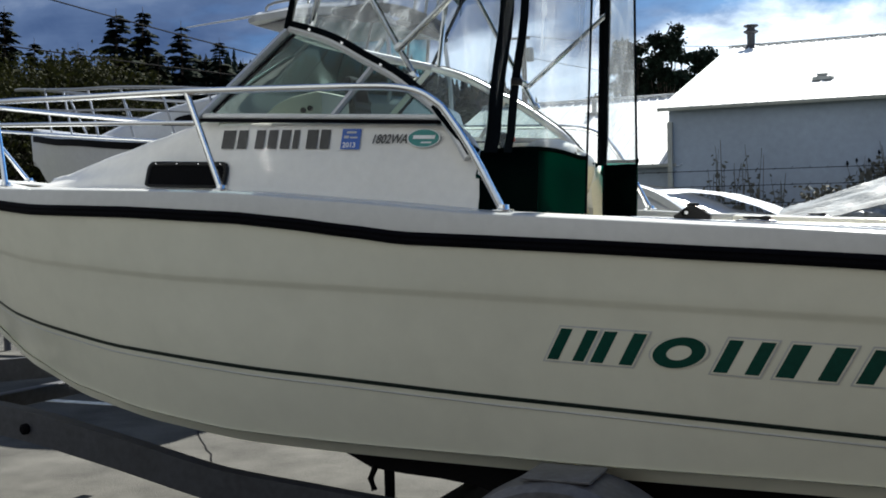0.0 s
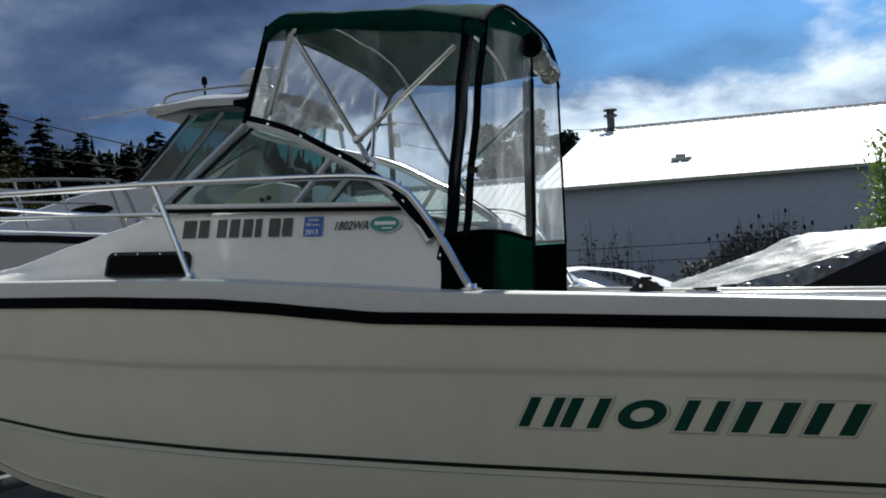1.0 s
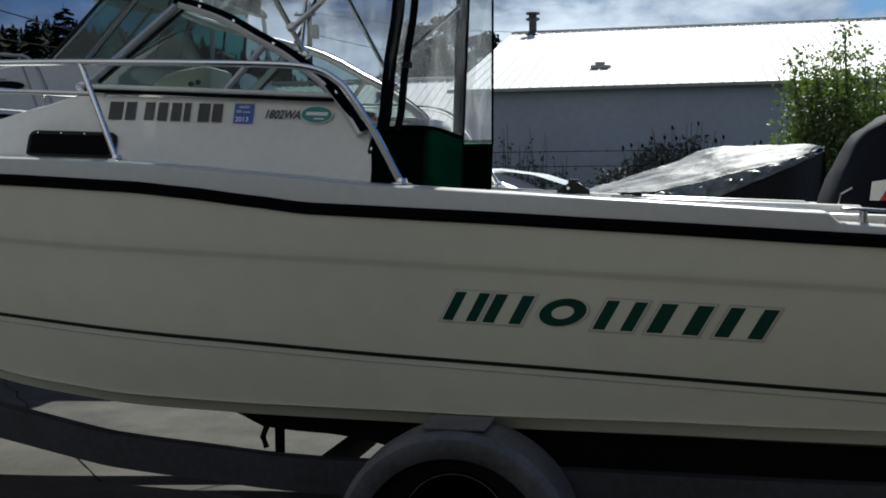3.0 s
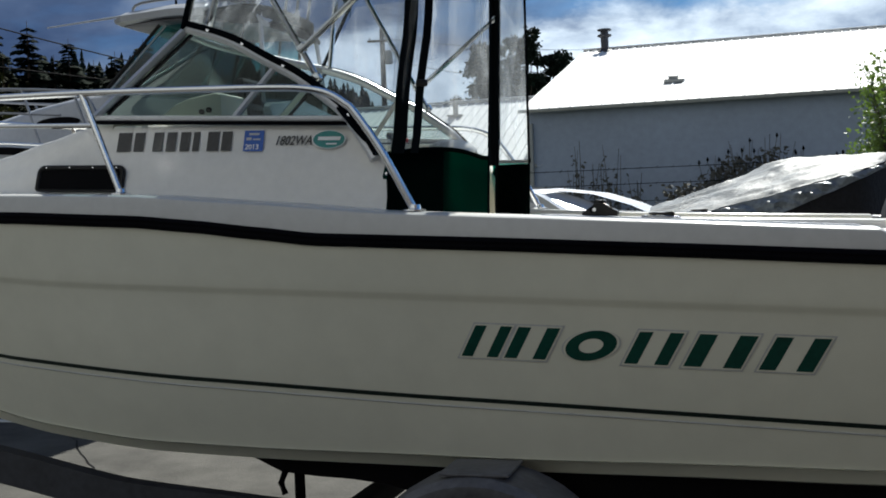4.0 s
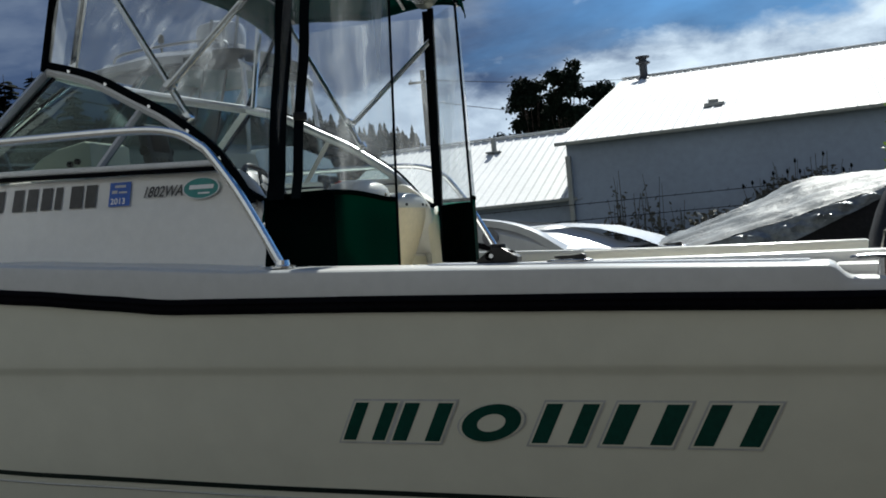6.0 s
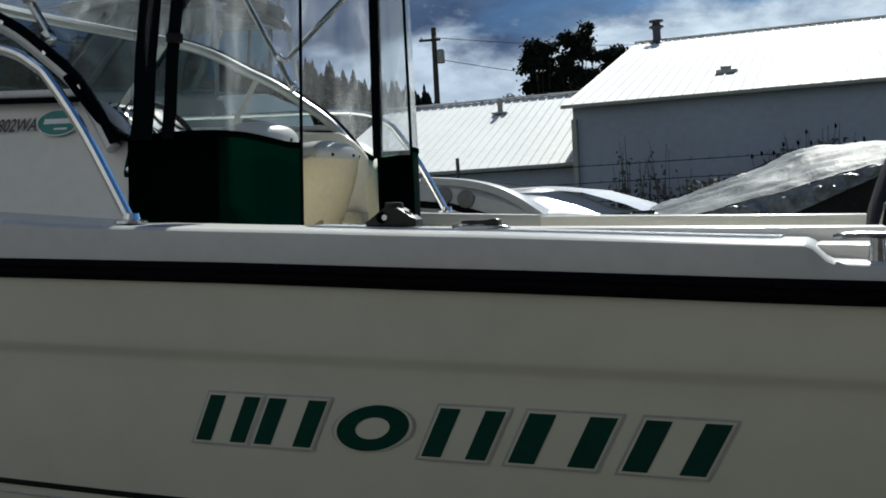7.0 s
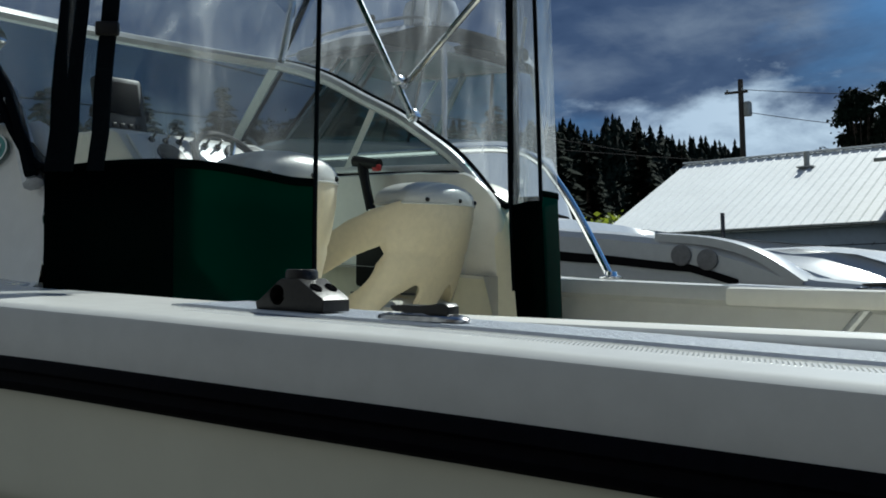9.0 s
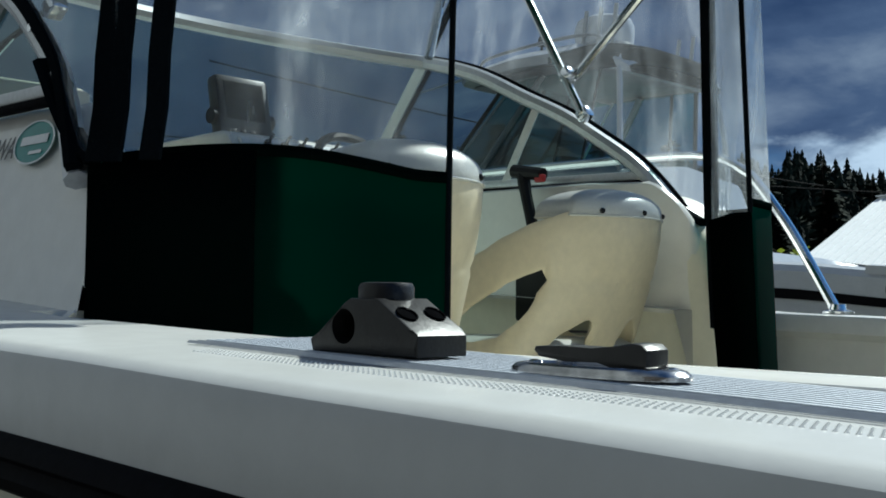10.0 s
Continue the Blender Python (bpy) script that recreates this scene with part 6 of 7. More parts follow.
    box(bm, (-8.0, C_MID, 0.46), (2.2, 0.1, 0.12), bevel=0.01)
    part("tongue", bm, GALV, tr)
    bm = bmesh.new()
    tube(bm, [(-8.8, C_MID, 0.6), (-8.8, C_MID, 0.0)], 0.04, 10)
    part("jack", bm, GALV, tr)


# ---- silver tarpaulin over another boat ----
def build_tarp():
    Stage.m = Matrix.Identity(4)
    t = thing("covered_boat", (1.0, 5.95, 0), "boat under a wrinkled silver tarpaulin on blocks", "boat")
    ridge = bez([(-0.25, 6.2, 1.36), (0.13, 6.4, 1.49), (0.54, 6.4, 1.625), (0.86, 6.4, 1.745), (1.02, 6.38, 1.79), (1.40, 6.35, 1.805), (1.70, 6.2, 1.79), (1.93, 5.97, 1.765)], 8)
    fold = bez([(-0.25, 5.75, 1.30), (0.26, 5.42, 1.35), (0.70, 5.40, 1.450), (1.00, 5.40, 1.515), (1.26, 5.40, 1.578), (1.50, 5.43, 1.635), (1.70, 5.52, 1.690), (1.93, 5.92, 1.755)], 8)
    hem = bez([(-0.25, 5.72, 1.12), (0.26, 5.36, 1.17), (0.70, 5.34, 1.28), (1.00, 5.34, 1.36), (1.20, 5.34, 1.44), (1.48, 5.38, 1.555), (1.68, 5.48, 1.640), (1.93, 5.90, 1.745)], 8)

    def crease(p, a):
        q = Vector(p)
        # long folds that run with the boat, and finer crumples
        w = Vector((q.x * 2.6 + q.y * 1.2, q.y * 11.0, q.z * 7.0))
        return q + Vector((0, -0.3, 1)) * a * (0.7 * noise.noise(w) + 0.30 * noise.noise(w * 2.7) + 0.22 * noise.noise(q * 23.0))
    bm = bmesh.new()
    rows = []
    for r, f in zip(ridge, fold):
        rows.append([crease(f.lerp(r, g) + Vector((0, 0, 0.03 * math.sin(math.pi * g))), 0.034) for g in [k / 36 for k in range(37)]])
    grid(bm, rows)
    # far side
    grid(bm, [[r, r + Vector((0, 0.12, -0.10)), r + Vector((0, 0.25, -0.5))] for r in ridge])
    sheet = part("tarpaulin", bm, TARP, t, "wrinkled silver tarpaulin", 80)
    # doubled edge that hangs below the fold, crumpled
    bm = bmesh.new()
    rows = []
    for a in range(len(fold) * 3 - 2):
        k, q = divmod(a, 3)
        f0 = fold[k].lerp(fold[min(k + 1, len(fold) - 1)], q / 3)
        h0 = hem[k].lerp(hem[min(k + 1, len(hem) - 1)], q / 3)
        row = []
        for g in [n / 9 for n in range(10)]:
            p = f0.lerp(h0, g) + Vector((0, -0.02 * math.sin(math.pi * g) - 0.012, -0.012))
            row.append(p + Vector((0, -0.055, 0.03)) * (noise.noise(Vector((p.x * 5, p.y * 8, p.z * 22))) + 0.6 * noise.noise(Vector((p.x * 15, p.y * 20, p.z * 45)))) * math.sin(math.pi * (0.1 + 0.85 * g)))
        rows.append(row)
    grid(bm, rows)
    part("folded_edge", bm, TARP_BRIGHT, sheet, "crumpled bright tarpaulin edge", 80)
    bm = bmesh.new()
    rows = []
    for h in hem:
        rows.append([h + Vector((0, 0.015, 0.0)), h + Vector((0, 0.03, -0.12)), h + Vector((0, 0.06, -0.35)), Vector((h.x, h.y + 0.1, 0.62))])
    grid(bm, rows)
    grid(bm, [[p, p + Vector((0.02, 0, -0.3)), Vector((p.x + 0.02, p.y, 0.62))] for p in (hem[-1], ridge[-1], ridge[-1] + Vector((0, 0.4, -0.3)))])
    part("skirt", bm, TARP_UNLIT, t, "hanging tarpaulin skirt with shade in its dark colour", 60)
    bm = bmesh.new()
    rows = []
    for x, w, zt in ((0.05, 0.1, 1.15), (0.5, 0.35, 1.2), (1.2, 0.45, 1.2), (2.0, 0.2, 1.15)):
        rows.append([(x, 5.95 - w, zt), (x, 5.95 - w * 0.85, 0.7), (x, 5.95, 0.45), (x, 5.95 + w * 0.85, 0.7), (x, 5.95 + w, zt)])
    grid(bm, rows)
    part("hull", bm, WHITE, t)
    for x in (0.5, 1.5):
        bm = bmesh.new()
        box(bm, (x, 5.95, 0.25), (0.3, 0.7, 0.5), bevel=0.02)
        part("block", bm, POLE_WOOD, t)


# ---- skiff on a low trailer beside the path ----
def build_skiff():
    Stage.m = Matrix.Identity(4)
    w = thing("skiff", (-0.6, -2.10, 0.0), "small black skiff with a grey outboard motor", "boat")
    bm = bmesh.new()
    rows = []
    for x, half, zt, zl in ((-2.10, 0.05, 0.74, 0.66), (-1.75, 0.30, 0.845, 0.52), (-1.15, 0.42, 0.845, 0.48), (-0.55, 0.44, 0.84, 0.47), (-0.10, 0.43, 0.83, 0.47), (0.04, 0.40, 0.825, 0.48), (0.08, 0.34, 0.80, 0.52)):
        rows.append([(x, -2.10 - 1.35 * half * f, z) for f, z in ((0.0, zt + 0.03), (0.7, zt + 0.02), (0.95, zt), (1.0, zt - 0.05), (0.95, zt - 0.12), (0.8, zl + 0.1), (0.0, zl))] + [(x, -2.10 + 1.2 * half * f, z) for f, z in ((0.8, zl + 0.1), (0.95, zt - 0.12), (1.0, zt - 0.05), (0.95, zt), (0.7, zt + 0.02))])
    vs = grid(bm, rows, True)
    bm.faces.new(vs[0][::-1])
    bm.faces.new(vs[-1])
    part("hull", bm, MATTE, w, "dull black hull")
    bm = bmesh.new()
    box(bm, (0.045, -1.65, 0.825), (0.03, 0.02, 0.02), bevel=0.006)
    part("marker_lamp", bm, AMBER, w, "amber marker lamp")
    # small outboard motor on it: two pale cowl mouldings with dark louvres between them, and a tiller
    bm = bmesh.new()
    prism(bm, [(-1.20, 1.135), (-0.812, 1.146), (-0.790, 1.158), (-0.797, 1.178), (-0.822, 1.207), (-0.865, 1.220), (-1.12, 1.218), (-1.20, 1.19)], lambda u, v, k: (u, -1.80 + k, v), 0.14, 0.010)
    part("motor_hood", bm, HOOD, w, "pale grey outboard hood")
    for k in range(3):
        bm = bmesh.new()
        box(bm, (-1.0, -1.73, 1.112 + 0.012 * k), (0.37 + 0.006 * k, 0.12, 0.008), bevel=0.003)
        part("louvre", bm, BLACK, w)
    bm = bmesh.new()
    prism(bm, [(-1.18, 0.985), (-0.80, 0.990), (-0.778, 1.000), (-0.812, 1.085), (-0.85, 1.108), (-1.18, 1.105)], lambda u, v, k: (u, -1.805 + k, v), 0.15, 0.010)
    part("lower_cowl", bm, HOOD, w, "pale grey lower cowl")
    bm = bmesh.new()
    box(bm, (-1.0, -1.73, 0.89), (0.30, 0.10, 0.22), bevel=0.02)
    part("motor_bracket", bm, BLACK, w)
    bm = bmesh.new()
    tube(bm, [(-1.0, -1.73, 0.905), (-0.90, -1.73, 0.935), (-0.80, -1.73, 0.965), (-0.735, -1.73, 0.976)], [0.030, 0.028, 0.022, 0.014], 12, 0.7)
    part("tiller", bm, COVER, w, "dark blue tiller handle")
    bm = bmesh.new()
    tube(bm, [(-0.79, -1.73, 0.955), (-0.782, -1.73, 0.90), (-0.785, -1.73, 0.79)], 0.010, 8)
    part("tiller_strut", bm, MATTE, w)
    bm = bmesh.new()
    box(bm, (-0.45, -2.15, 0.80), (0.35, 0.24, 0.03), bevel=0.04)
    part("seat", bm, BLACK, w)
    tr = thing("skiff_trailer", (-0.6, -2.25, 0), "low black trailer under the skiff", "trailer")
    for s in (-1, 1):
        bm = bmesh.new()
        box(bm, (-0.8, -2.25 + s * 0.28, 0.42), (2.2, 0.06, 0.08), bevel=0.006)
        part("frame_rail", bm, GALV, tr)
        bm = bmesh.new()
        box(bm, (-0.7, -2.25 + s * 0.22, 0.50), (1.6, 0.08, 0.10), bevel=0.01)
        part("bunk", bm, WOOD_CARPET, tr)
        Stage.m = Matrix.Translation((-0.4, -2.25 + s * 0.50, 0)) @ Matrix.Scale(0.75, 4)
        build_wheel(tr, 0, 0, s)
        Stage.m = Matrix.Identity(4)
    for x in (-1.5, -0.4):
        bm = bmesh.new()
        box(bm, (x, -2.25, 0.38), (0.06, 0.9, 0.06), bevel=0.006)
        part("cross_member", bm, GALV, tr)


build_boat()
build_canvas()
Stage.m = Matrix.Identity(4)
build_seat((-0.100, 1.425, 0.012), "cream moulded helm seat with open armrests on a pedestal")
build_seat((0.045, 0.738, 0.026), "cream moulded companion seat behind the green curtain", 0.92)
build_outboard()
build_trailer()
build_cruiser()
build_tarp()
build_skiff()


# ---- ground ----
def build_ground():
    Stage.m = Matrix.Identity(4)
    bm = bmesh.new()
    rows = []
    ys = [-400, -120, -40, -15, -6, -3, 0, 3, 6, 9, 14, 22, 40, 90, 180, 400, 900]
    xs = [-900, -400, -180, -90, -45, -25, -12, -6, -3, 0, 3, 6, 12, 25, 60, 150, 400, 900]
    for y in ys:
        rows.append([(x, y, 0.0) for x in xs])
    grid(bm, rows)
    g = part("ground", bm, ASPHALT, None, kind="structure")
    tagged(g, "worn grey asphalt yard with cracks", "ground", kind="structure")
    # rough verge along the fence
    bm = bmesh.new()
    rows = []
    for y in (8.6, 9.4, 12, 18, 26, 27.9):
        rows.append([(x, y + 0.25 * noise.noise(Vector((x * 0.7, y, 0))) * (y < 9), 0.004 + 0.12 * (noise.noise(Vector((x * 0.4, y * 0.5, 3))) + 0.5) * (8.7 < y < 27)) for x in stations(-60, 60, 120)])
    grid(bm, rows)
    v = part("verge", bm, SOIL, None, kind="structure")
    tagged(v, "weedy soil strip along the fence", "verge", kind="structure")
    # cracks in the asphalt
    rng = random.Random(4)
    for pts in ([(-4.6, 4.2), (-3.2, 2.6), (-2.4, 1.7), (-1.2, 0.4), (-0.6, -0.5)], [(-3.4, -0.6), (-1.6, 1.1), (-0.8, 2.6), (0.6, 3.9)]):
        bm = bmesh.new()
        line = bez([(a, b, 0) for a, b in pts], 10)
        rows = []
        for p in line:
            w = 0.003 + 0.004 * rng.random()
            q = p + Vector((rng.uniform(-0.02, 0.02), rng.uniform(-0.02, 0.02), 0.004))
            rows.append([q + Vector((-w, 0, 0)), q + Vector((w, 0, 0))])
        grid(bm, rows)
        c = part("ground_crack", bm, BLACK, None, kind="structure")
        tagged(c, "tarry crack line in the asphalt", "crack", kind="structure")
    # unseen dark wall, added to keep light off the hull's after part
    bm = bmesh.new()
    box(bm, (8.45, -4.8, 2.6), (15.1, 0.3, 5.2), bevel=0.02)
    c = part("unseen_shade_wall", bm, POLE_WOOD, None, kind="structure")
    tagged(c, "added unseen dark wall that shades the hull aft", "wall", kind="structure")
    # white painted line
    bm = bmesh.new()
    box(bm, (-5.6, 3.72, 0.004), (2.6, 0.09, 0.004))
    c = part("painted_line", bm, LINE_PAINT, None, kind="structure")
    tagged(c, "worn white painted parking line", "road marking", kind="structure")


# ---- metal sheds ----
def shed(name, x0, x1, y0, eave, rise, depth, label, rib):
    Stage.m = Matrix.Identity(4)
    b = thing(name, ((x0 + x1) / 2, y0 + depth, 0), label, "building")
    # front wall with shallow ribs
    bm = bmesh.new()
    rows, n = [], int((x1 - x0) / 0.15)
    for i in range(n + 1):
        x = x0 + (x1 - x0) * i / n
        d = 0.018 if i % 2 else 0.0
        rows.append([(x, y0 - d, 0.0), (x, y0 - d, eave)])
    grid(bm, rows)
    for x in (x0, x1):
        vs = [bm.verts.new(p) for p in ((x, y0, 0), (x, y0 + 2 * depth, 0), (x, y0 + 2 * depth, eave), (x, y0 + depth, eave + rise), (x, y0, eave))]
        bm.faces.new(vs)
    bm.faces.new([bm.verts.new(p) for p in ((x0, y0 + 2 * depth, 0), (x1, y0 + 2 * depth, 0), (x1, y0 + 2 * depth, eave), (x0, y0 + 2 * depth, eave))])
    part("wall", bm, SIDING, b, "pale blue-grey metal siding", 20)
    # ribbed roof, two slopes, running a little past the walls
    for s in (0, 1):
        bm = bmesh.new()
        rows = []
        n = int((x1 - x0 + 0.5) / rib)
        for i in range(n + 1):
            x = x0 - 0.25 + i * rib
            for dx, dz in ((0.0, 0.0), (rib * 0.70, 0.0), (rib * 0.80, 0.038), (rib * 0.90, 0.038)):
                over = 0.35
                ya, yb = (y0 - over, y0 + depth) if s == 0 else (y0 + 2 * depth + over, y0 + depth)
                za = eave + 0.05 - rise / depth * over
                rows.append([(x + dx, ya, za + dz), (x + dx, yb, eave + rise + 0.05 + dz)])
        grid(bm, rows)
        part("roof", bm, ROOF_METAL, b, "white ribbed metal roof", 20)
    bm = bmesh.new()
    box(bm, ((x0 + x1) / 2, y0 - 0.36, eave - 0.06), (x1 - x0 + 0.5, 0.04, 0.10), bevel=0.008)
    part("fascia", bm, TRIM, b, "grey eave trim")
    bm = bmesh.new()
    box(bm, ((x0 + x1) / 2, y0 + depth, eave + rise + 0.10), (x1 - x0 + 0.5, 0.35, 0.05), bevel=0.01)
    part("ridge_cap", bm, ROOF_METAL, b)
    return b


def roof_vent(parent, x, y, z, big):
    bm = bmesh.new()
    if big:
        box(bm, (x, y, z + 0.06), (0.60, 0.5, 0.12), bevel=0.03)
        box(bm, (x - 0.02, y, z + 0.16), (0.30, 0.3, 0.14), bevel=0.03)
    else:
        tube(bm, [(x, y, z - 0.1), (x, y, z + 0.5)], 0.09, 12)
        box(bm, (x, y, z + 0.02), (0.5, 0.5, 0.05), bevel=0.01)
    part("roof_vent", bm, TRIM, parent, "grey roof vent")


def build_sheds():
    big = shed("storage_shed", -5.65, 30.0, 28.0, 4.40, 3.25, 12.0, "large white-roofed metal storage shed with pale walls", 0.30)
    roof_vent(big, -1.72, 30.9, 5.20, True)
    bm = bmesh.new()
    tube(bm, [(-5.0, 39.6, 7.4), (-5.0, 39.6, 8.25)], 0.15, 16)
    lathe(bm, [(0.30, 0.0), (0.28, 0.08), (0.17, 0.16)], (-5.0, 39.6, 7.50), segs=16)
    lathe(bm, [(0.15, 0.0), (0.27, 0.06), (0.27, 0.11), (0.15, 0.16), (0.15, 0.24), (0.27, 0.28), (0.27, 0.33), (0.0, 0.36)], (-5.0, 39.6, 8.10), segs=16)
    part("flue_pipe", bm, GALV, big, "dark grey metal flue pipe with cap")
    bm = bmesh.new()
    box(bm, (-5.6, 27.9, 2.0), (0.14, 0.14, 4.0), bevel=0.01)
    part("corner_trim", bm, TRIM, big)
    low = shed("low_shed", -13.7, -5.7, 28.3, 2.85, 2.55, 6.4, "low white-roofed metal shed beside the large one", 0.30)
    roof_vent(low, -9.3, 33.2, 4.85, False)


# ---- fence ----
def build_fence():
    Stage.m = Matrix.Identity(4)
    f = thing("wire_fence", (-2.25, 8.26, 0), "chain-link fence with thin posts and barbed wire", "fence")
    xs = [-2.25 + 6.0 * k for k in range(-5, 5)]
    for x in xs:
        bm = bmesh.new()
        tube(bm, [(x, 8.26, 0), (x, 8.26, 2.02)], 0.019, 8)
        part("post", bm, GALV, f)
    for z in (1.52, 1.70, 1.86):
        bm = bmesh.new()
        for a, b in zip(xs, xs[1:]):
            tube(bm, [(a, 8.24, z), ((a + b) / 2, 8.24, z - 0.012), (b, 8.24, z)], 0.0035, 4)
            for k in range(36):
                x = a + (b - a) * (k + 0.5) / 36
                tube(bm, [(x - 0.012, 8.24, z - 0.018), (x + 0.012, 8.24, z + 0.012)], 0.0025, 3)
        part("barbed_wire", bm, WIRE, f)
    # mesh of crossing wires
    bm = bmesh.new()
    me_v, me_f = [], []
    a, b, H, step, r = xs[0], xs[-1], 1.45, 0.09, 0.0016
    n = int((b - a) / step)
    for i in range(-int(H / step), n):
        for d in (1, -1):
            x0 = a + i * step if d > 0 else a + i * step + H
            p, q = Vector((x0, 8.26, 0)), Vector((x0 + d * H, 8.26, H))
            if min(p.x, q.x) < a or max(p.x, q.x) > b:
                continue
            k = len(me_v)
            off = Vector((r * 1.4, 0, -r * 1.4 * d))
            me_v += [p - off, p + off, q + off, q - off]
            me_f.append((k, k + 1, k + 2, k + 3))
    vs = [bm.verts.new(p) for p in me_v]
    for q in me_f:
        bm.faces.new([vs[i] for i in q])
    part("chain_link", bm, GALV, f, normals=False)


# ---- plants ----
def leaf_quads(bm, c, rng, count, spread, size, droop=0.3):
    for _ in range(count):
        p = c + Vector((rng.gauss(0, spread), rng.gauss(0, spread), rng.gauss(0, spread * 0.7)))
        d = Vector((rng.uniform(-1, 1), rng.uniform(-1, 1), rng.uniform(-1, 0.6) - droop)).normalized()
        e = d.cross(Vector((rng.uniform(-1, 1), rng.uniform(-1, 1), rng.uniform(-1, 1)))).normalized()
        s = size * rng.uniform(0.6, 1.4)
        q = [p, p + d * s * 0.5 + e * s * 0.3, p + d * s, p + d * s * 0.5 - e * s * 0.3]
        bm.faces.new([bm.verts.new(x) for x in q])


def conifer_bm(rng, h, width, whorls, sprays, lean=0.0):
    """Crown of drooping boughs, each a spine with needle sprays; returns trunk and crown."""
    trunk, crown = bmesh.new(), bmesh.new()
    tube(trunk, [(lean * t * t, 0, h * t) for t in (0, 0.25, 0.5, 0.75, 1.0)], [h * 0.022, h * 0.018, h * 0.013, h * 0.007, 0.01], 8)
    for w in range(whorls):
        t = 0.16 + 0.82 * (w + rng.random() * 0.5) / whorls
        z = h * t
        reach = width * (1 - t) ** 0.8 * rng.uniform(0.65, 1.15) + 0.12
        for k in range(rng.choice((3, 4, 5))):
            if rng.random() < 0.12:
                continue
            q = rng.uniform(0, 2 * math.pi)
            L = reach * rng.uniform(0.5, 1.15)
            out = Vector((math.cos(q), math.sin(q), 0))
            side = Vector((-math.sin(q), math.cos(q), 0))
            for j in range(sprays):
                f = (j + 0.4) / sprays
                c = Vector((lean * t * t, 0, z)) + out * L * f + Vector((0, 0, L * (0.16 * f - 0.34 * f * f)))
                s = L * 0.36 * (1.15 - 0.6 * f) + 0.20
                for e in (-1, 1):
                    tip = c + out * s * 0.8 + side * e * s * rng.uniform(0.7, 1.2) + Vector((0, 0, -s * rng.uniform(0.15, 0.55)))
                    m1 = c + out * s * 0.55 + Vector((0, 0, s * 0.08))
                    m2 = c + side * e * s * 0.5 + Vector((0, 0, -s * 0.20))
                    crown.faces.new([crown.verts.new(p) for p in (c, m1, tip, m2)])
    return trunk, crown


def build_conifers():
    """A row of tall firs to the left, far behind the cruiser."""
    rng = random.Random(11)
    kinds = []
    for k in range(4):
        Stage.m = Matrix.Identity(4)
        tree = thing("fir_tree", (0, 0, 0), "tall dark fir tree with drooping boughs", "tree", "row of firs")
        a, b = conifer_bm(rng, 14.0, 3.2 + 0.6 * (k % 2), 60, 7, rng.uniform(-0.3, 0.3))
        part("trunk", a, BARK, tree)
        part("crown", b, NEEDLES, tree, normals=False, sharp=180)
        kinds.append(tree)
    eye = Vector((1.0, -3.4, 0))
    spots = [(-49, 10.2, 66), (-47.2, 9.0, 60), (-45.2, 10.6, 64), (-43.9, 9.2, 70), (-41.8, 9.0, 62), (-40.0, 10.7, 63), (-38.8, 10.8, 66), (-37.9, 8.8, 60), (-36.8, 10.2, 62), (-35.7, 8.6, 66), (-34.9, 9.4, 62), (-33.7, 8.4, 68), (-32.8, 8.8, 64), (-31.4, 9.4, 62), (-30.2, 8.0, 66), (-28.6, 8.3, 70), (-51, 9.5, 60), (-53.5, 10.5, 62), (-27.0, 7.6, 74), (-24.5, 7.8, 72), (-22.4, 7.0, 76)]
    for i, (az, el, d) in enumerate(spots):
        q = radians(az)
        p = eye + Vector((math.sin(q), math.cos(q), 0)) * d
        hgt = 1.4 + d * math.tan(radians(el))
        m = Matrix.Translation(p) @ Matrix.Rotation(rng.uniform(0, 6.28), 4, "Z") @ Matrix.Diagonal((hgt / 14, hgt / 14, hgt / 14, 1))
        if i < 4:
            kinds[i].matrix_basis = m
        else:
            t = copy_thing(kinds[i % 4], m)
            t.matrix_basis = m


def bush(name, place, rng, h, w, clumps, leaves, size, material, label, upright=False, group=""):
    Stage.m = Matrix.Translation(place)
    b = thing(name, (0, 0, 0), label, "tree" if h > 3 else "bush", group)
    wood, crown = bmesh.new(), bmesh.new()
    tube(wood, [(0, 0, 0), (0.02, 0, h * 0.3), (0, 0.03, h * 0.75)], [0.02 * h, 0.015 * h, 0.006 * h], 7)
    for k in range(clumps):
        q, r = rng.uniform(0, 6.283), w * math.sqrt(rng.random())
        if upright:
            top = Vector((math.cos(q) * r, math.sin(q) * r * 0.7, h * rng.uniform(0.45, 1.0) * (1 - 0.25 * r / w)))
            base = Vector((top.x * 0.35, top.y * 0.35, 0))
            tube(wood, [base, base.lerp(top, 0.5) + Vector((0.05, 0, 0.1)), top], [0.03, 0.018, 0.006], 5)
            for f in [0.25 + 0.75 * i / 9 for i in range(10)]:
                leaf_quads(crown, base.lerp(top, f), rng, max(2, int(leaves * (1.25 - f))), 0.10 + 0.22 * (1 - f), size)
        else:
            z = h * (0.25 + 0.75 * rng.random() ** 0.8)
            lim = w * math.sqrt(max(0.05, 1 - ((z / h - 0.5) / 0.55) ** 2))
            c = Vector((math.cos(q) * min(r, lim), math.sin(q) * min(r, lim), z))
            tube(wood, [(0, 0, h * 0.05), (c.x * 0.4, c.y * 0.4, c.z * 0.6), c], [0.05, 0.03, 0.008], 5)
            leaf_quads(crown, c, rng, leaves, w * 0.16, size)
    part("branch_work", wood, BARK, b)
    part("crown", crown, material, b, normals=False, sharp=180)
    Stage.m = Matrix.Identity(4)
    return b


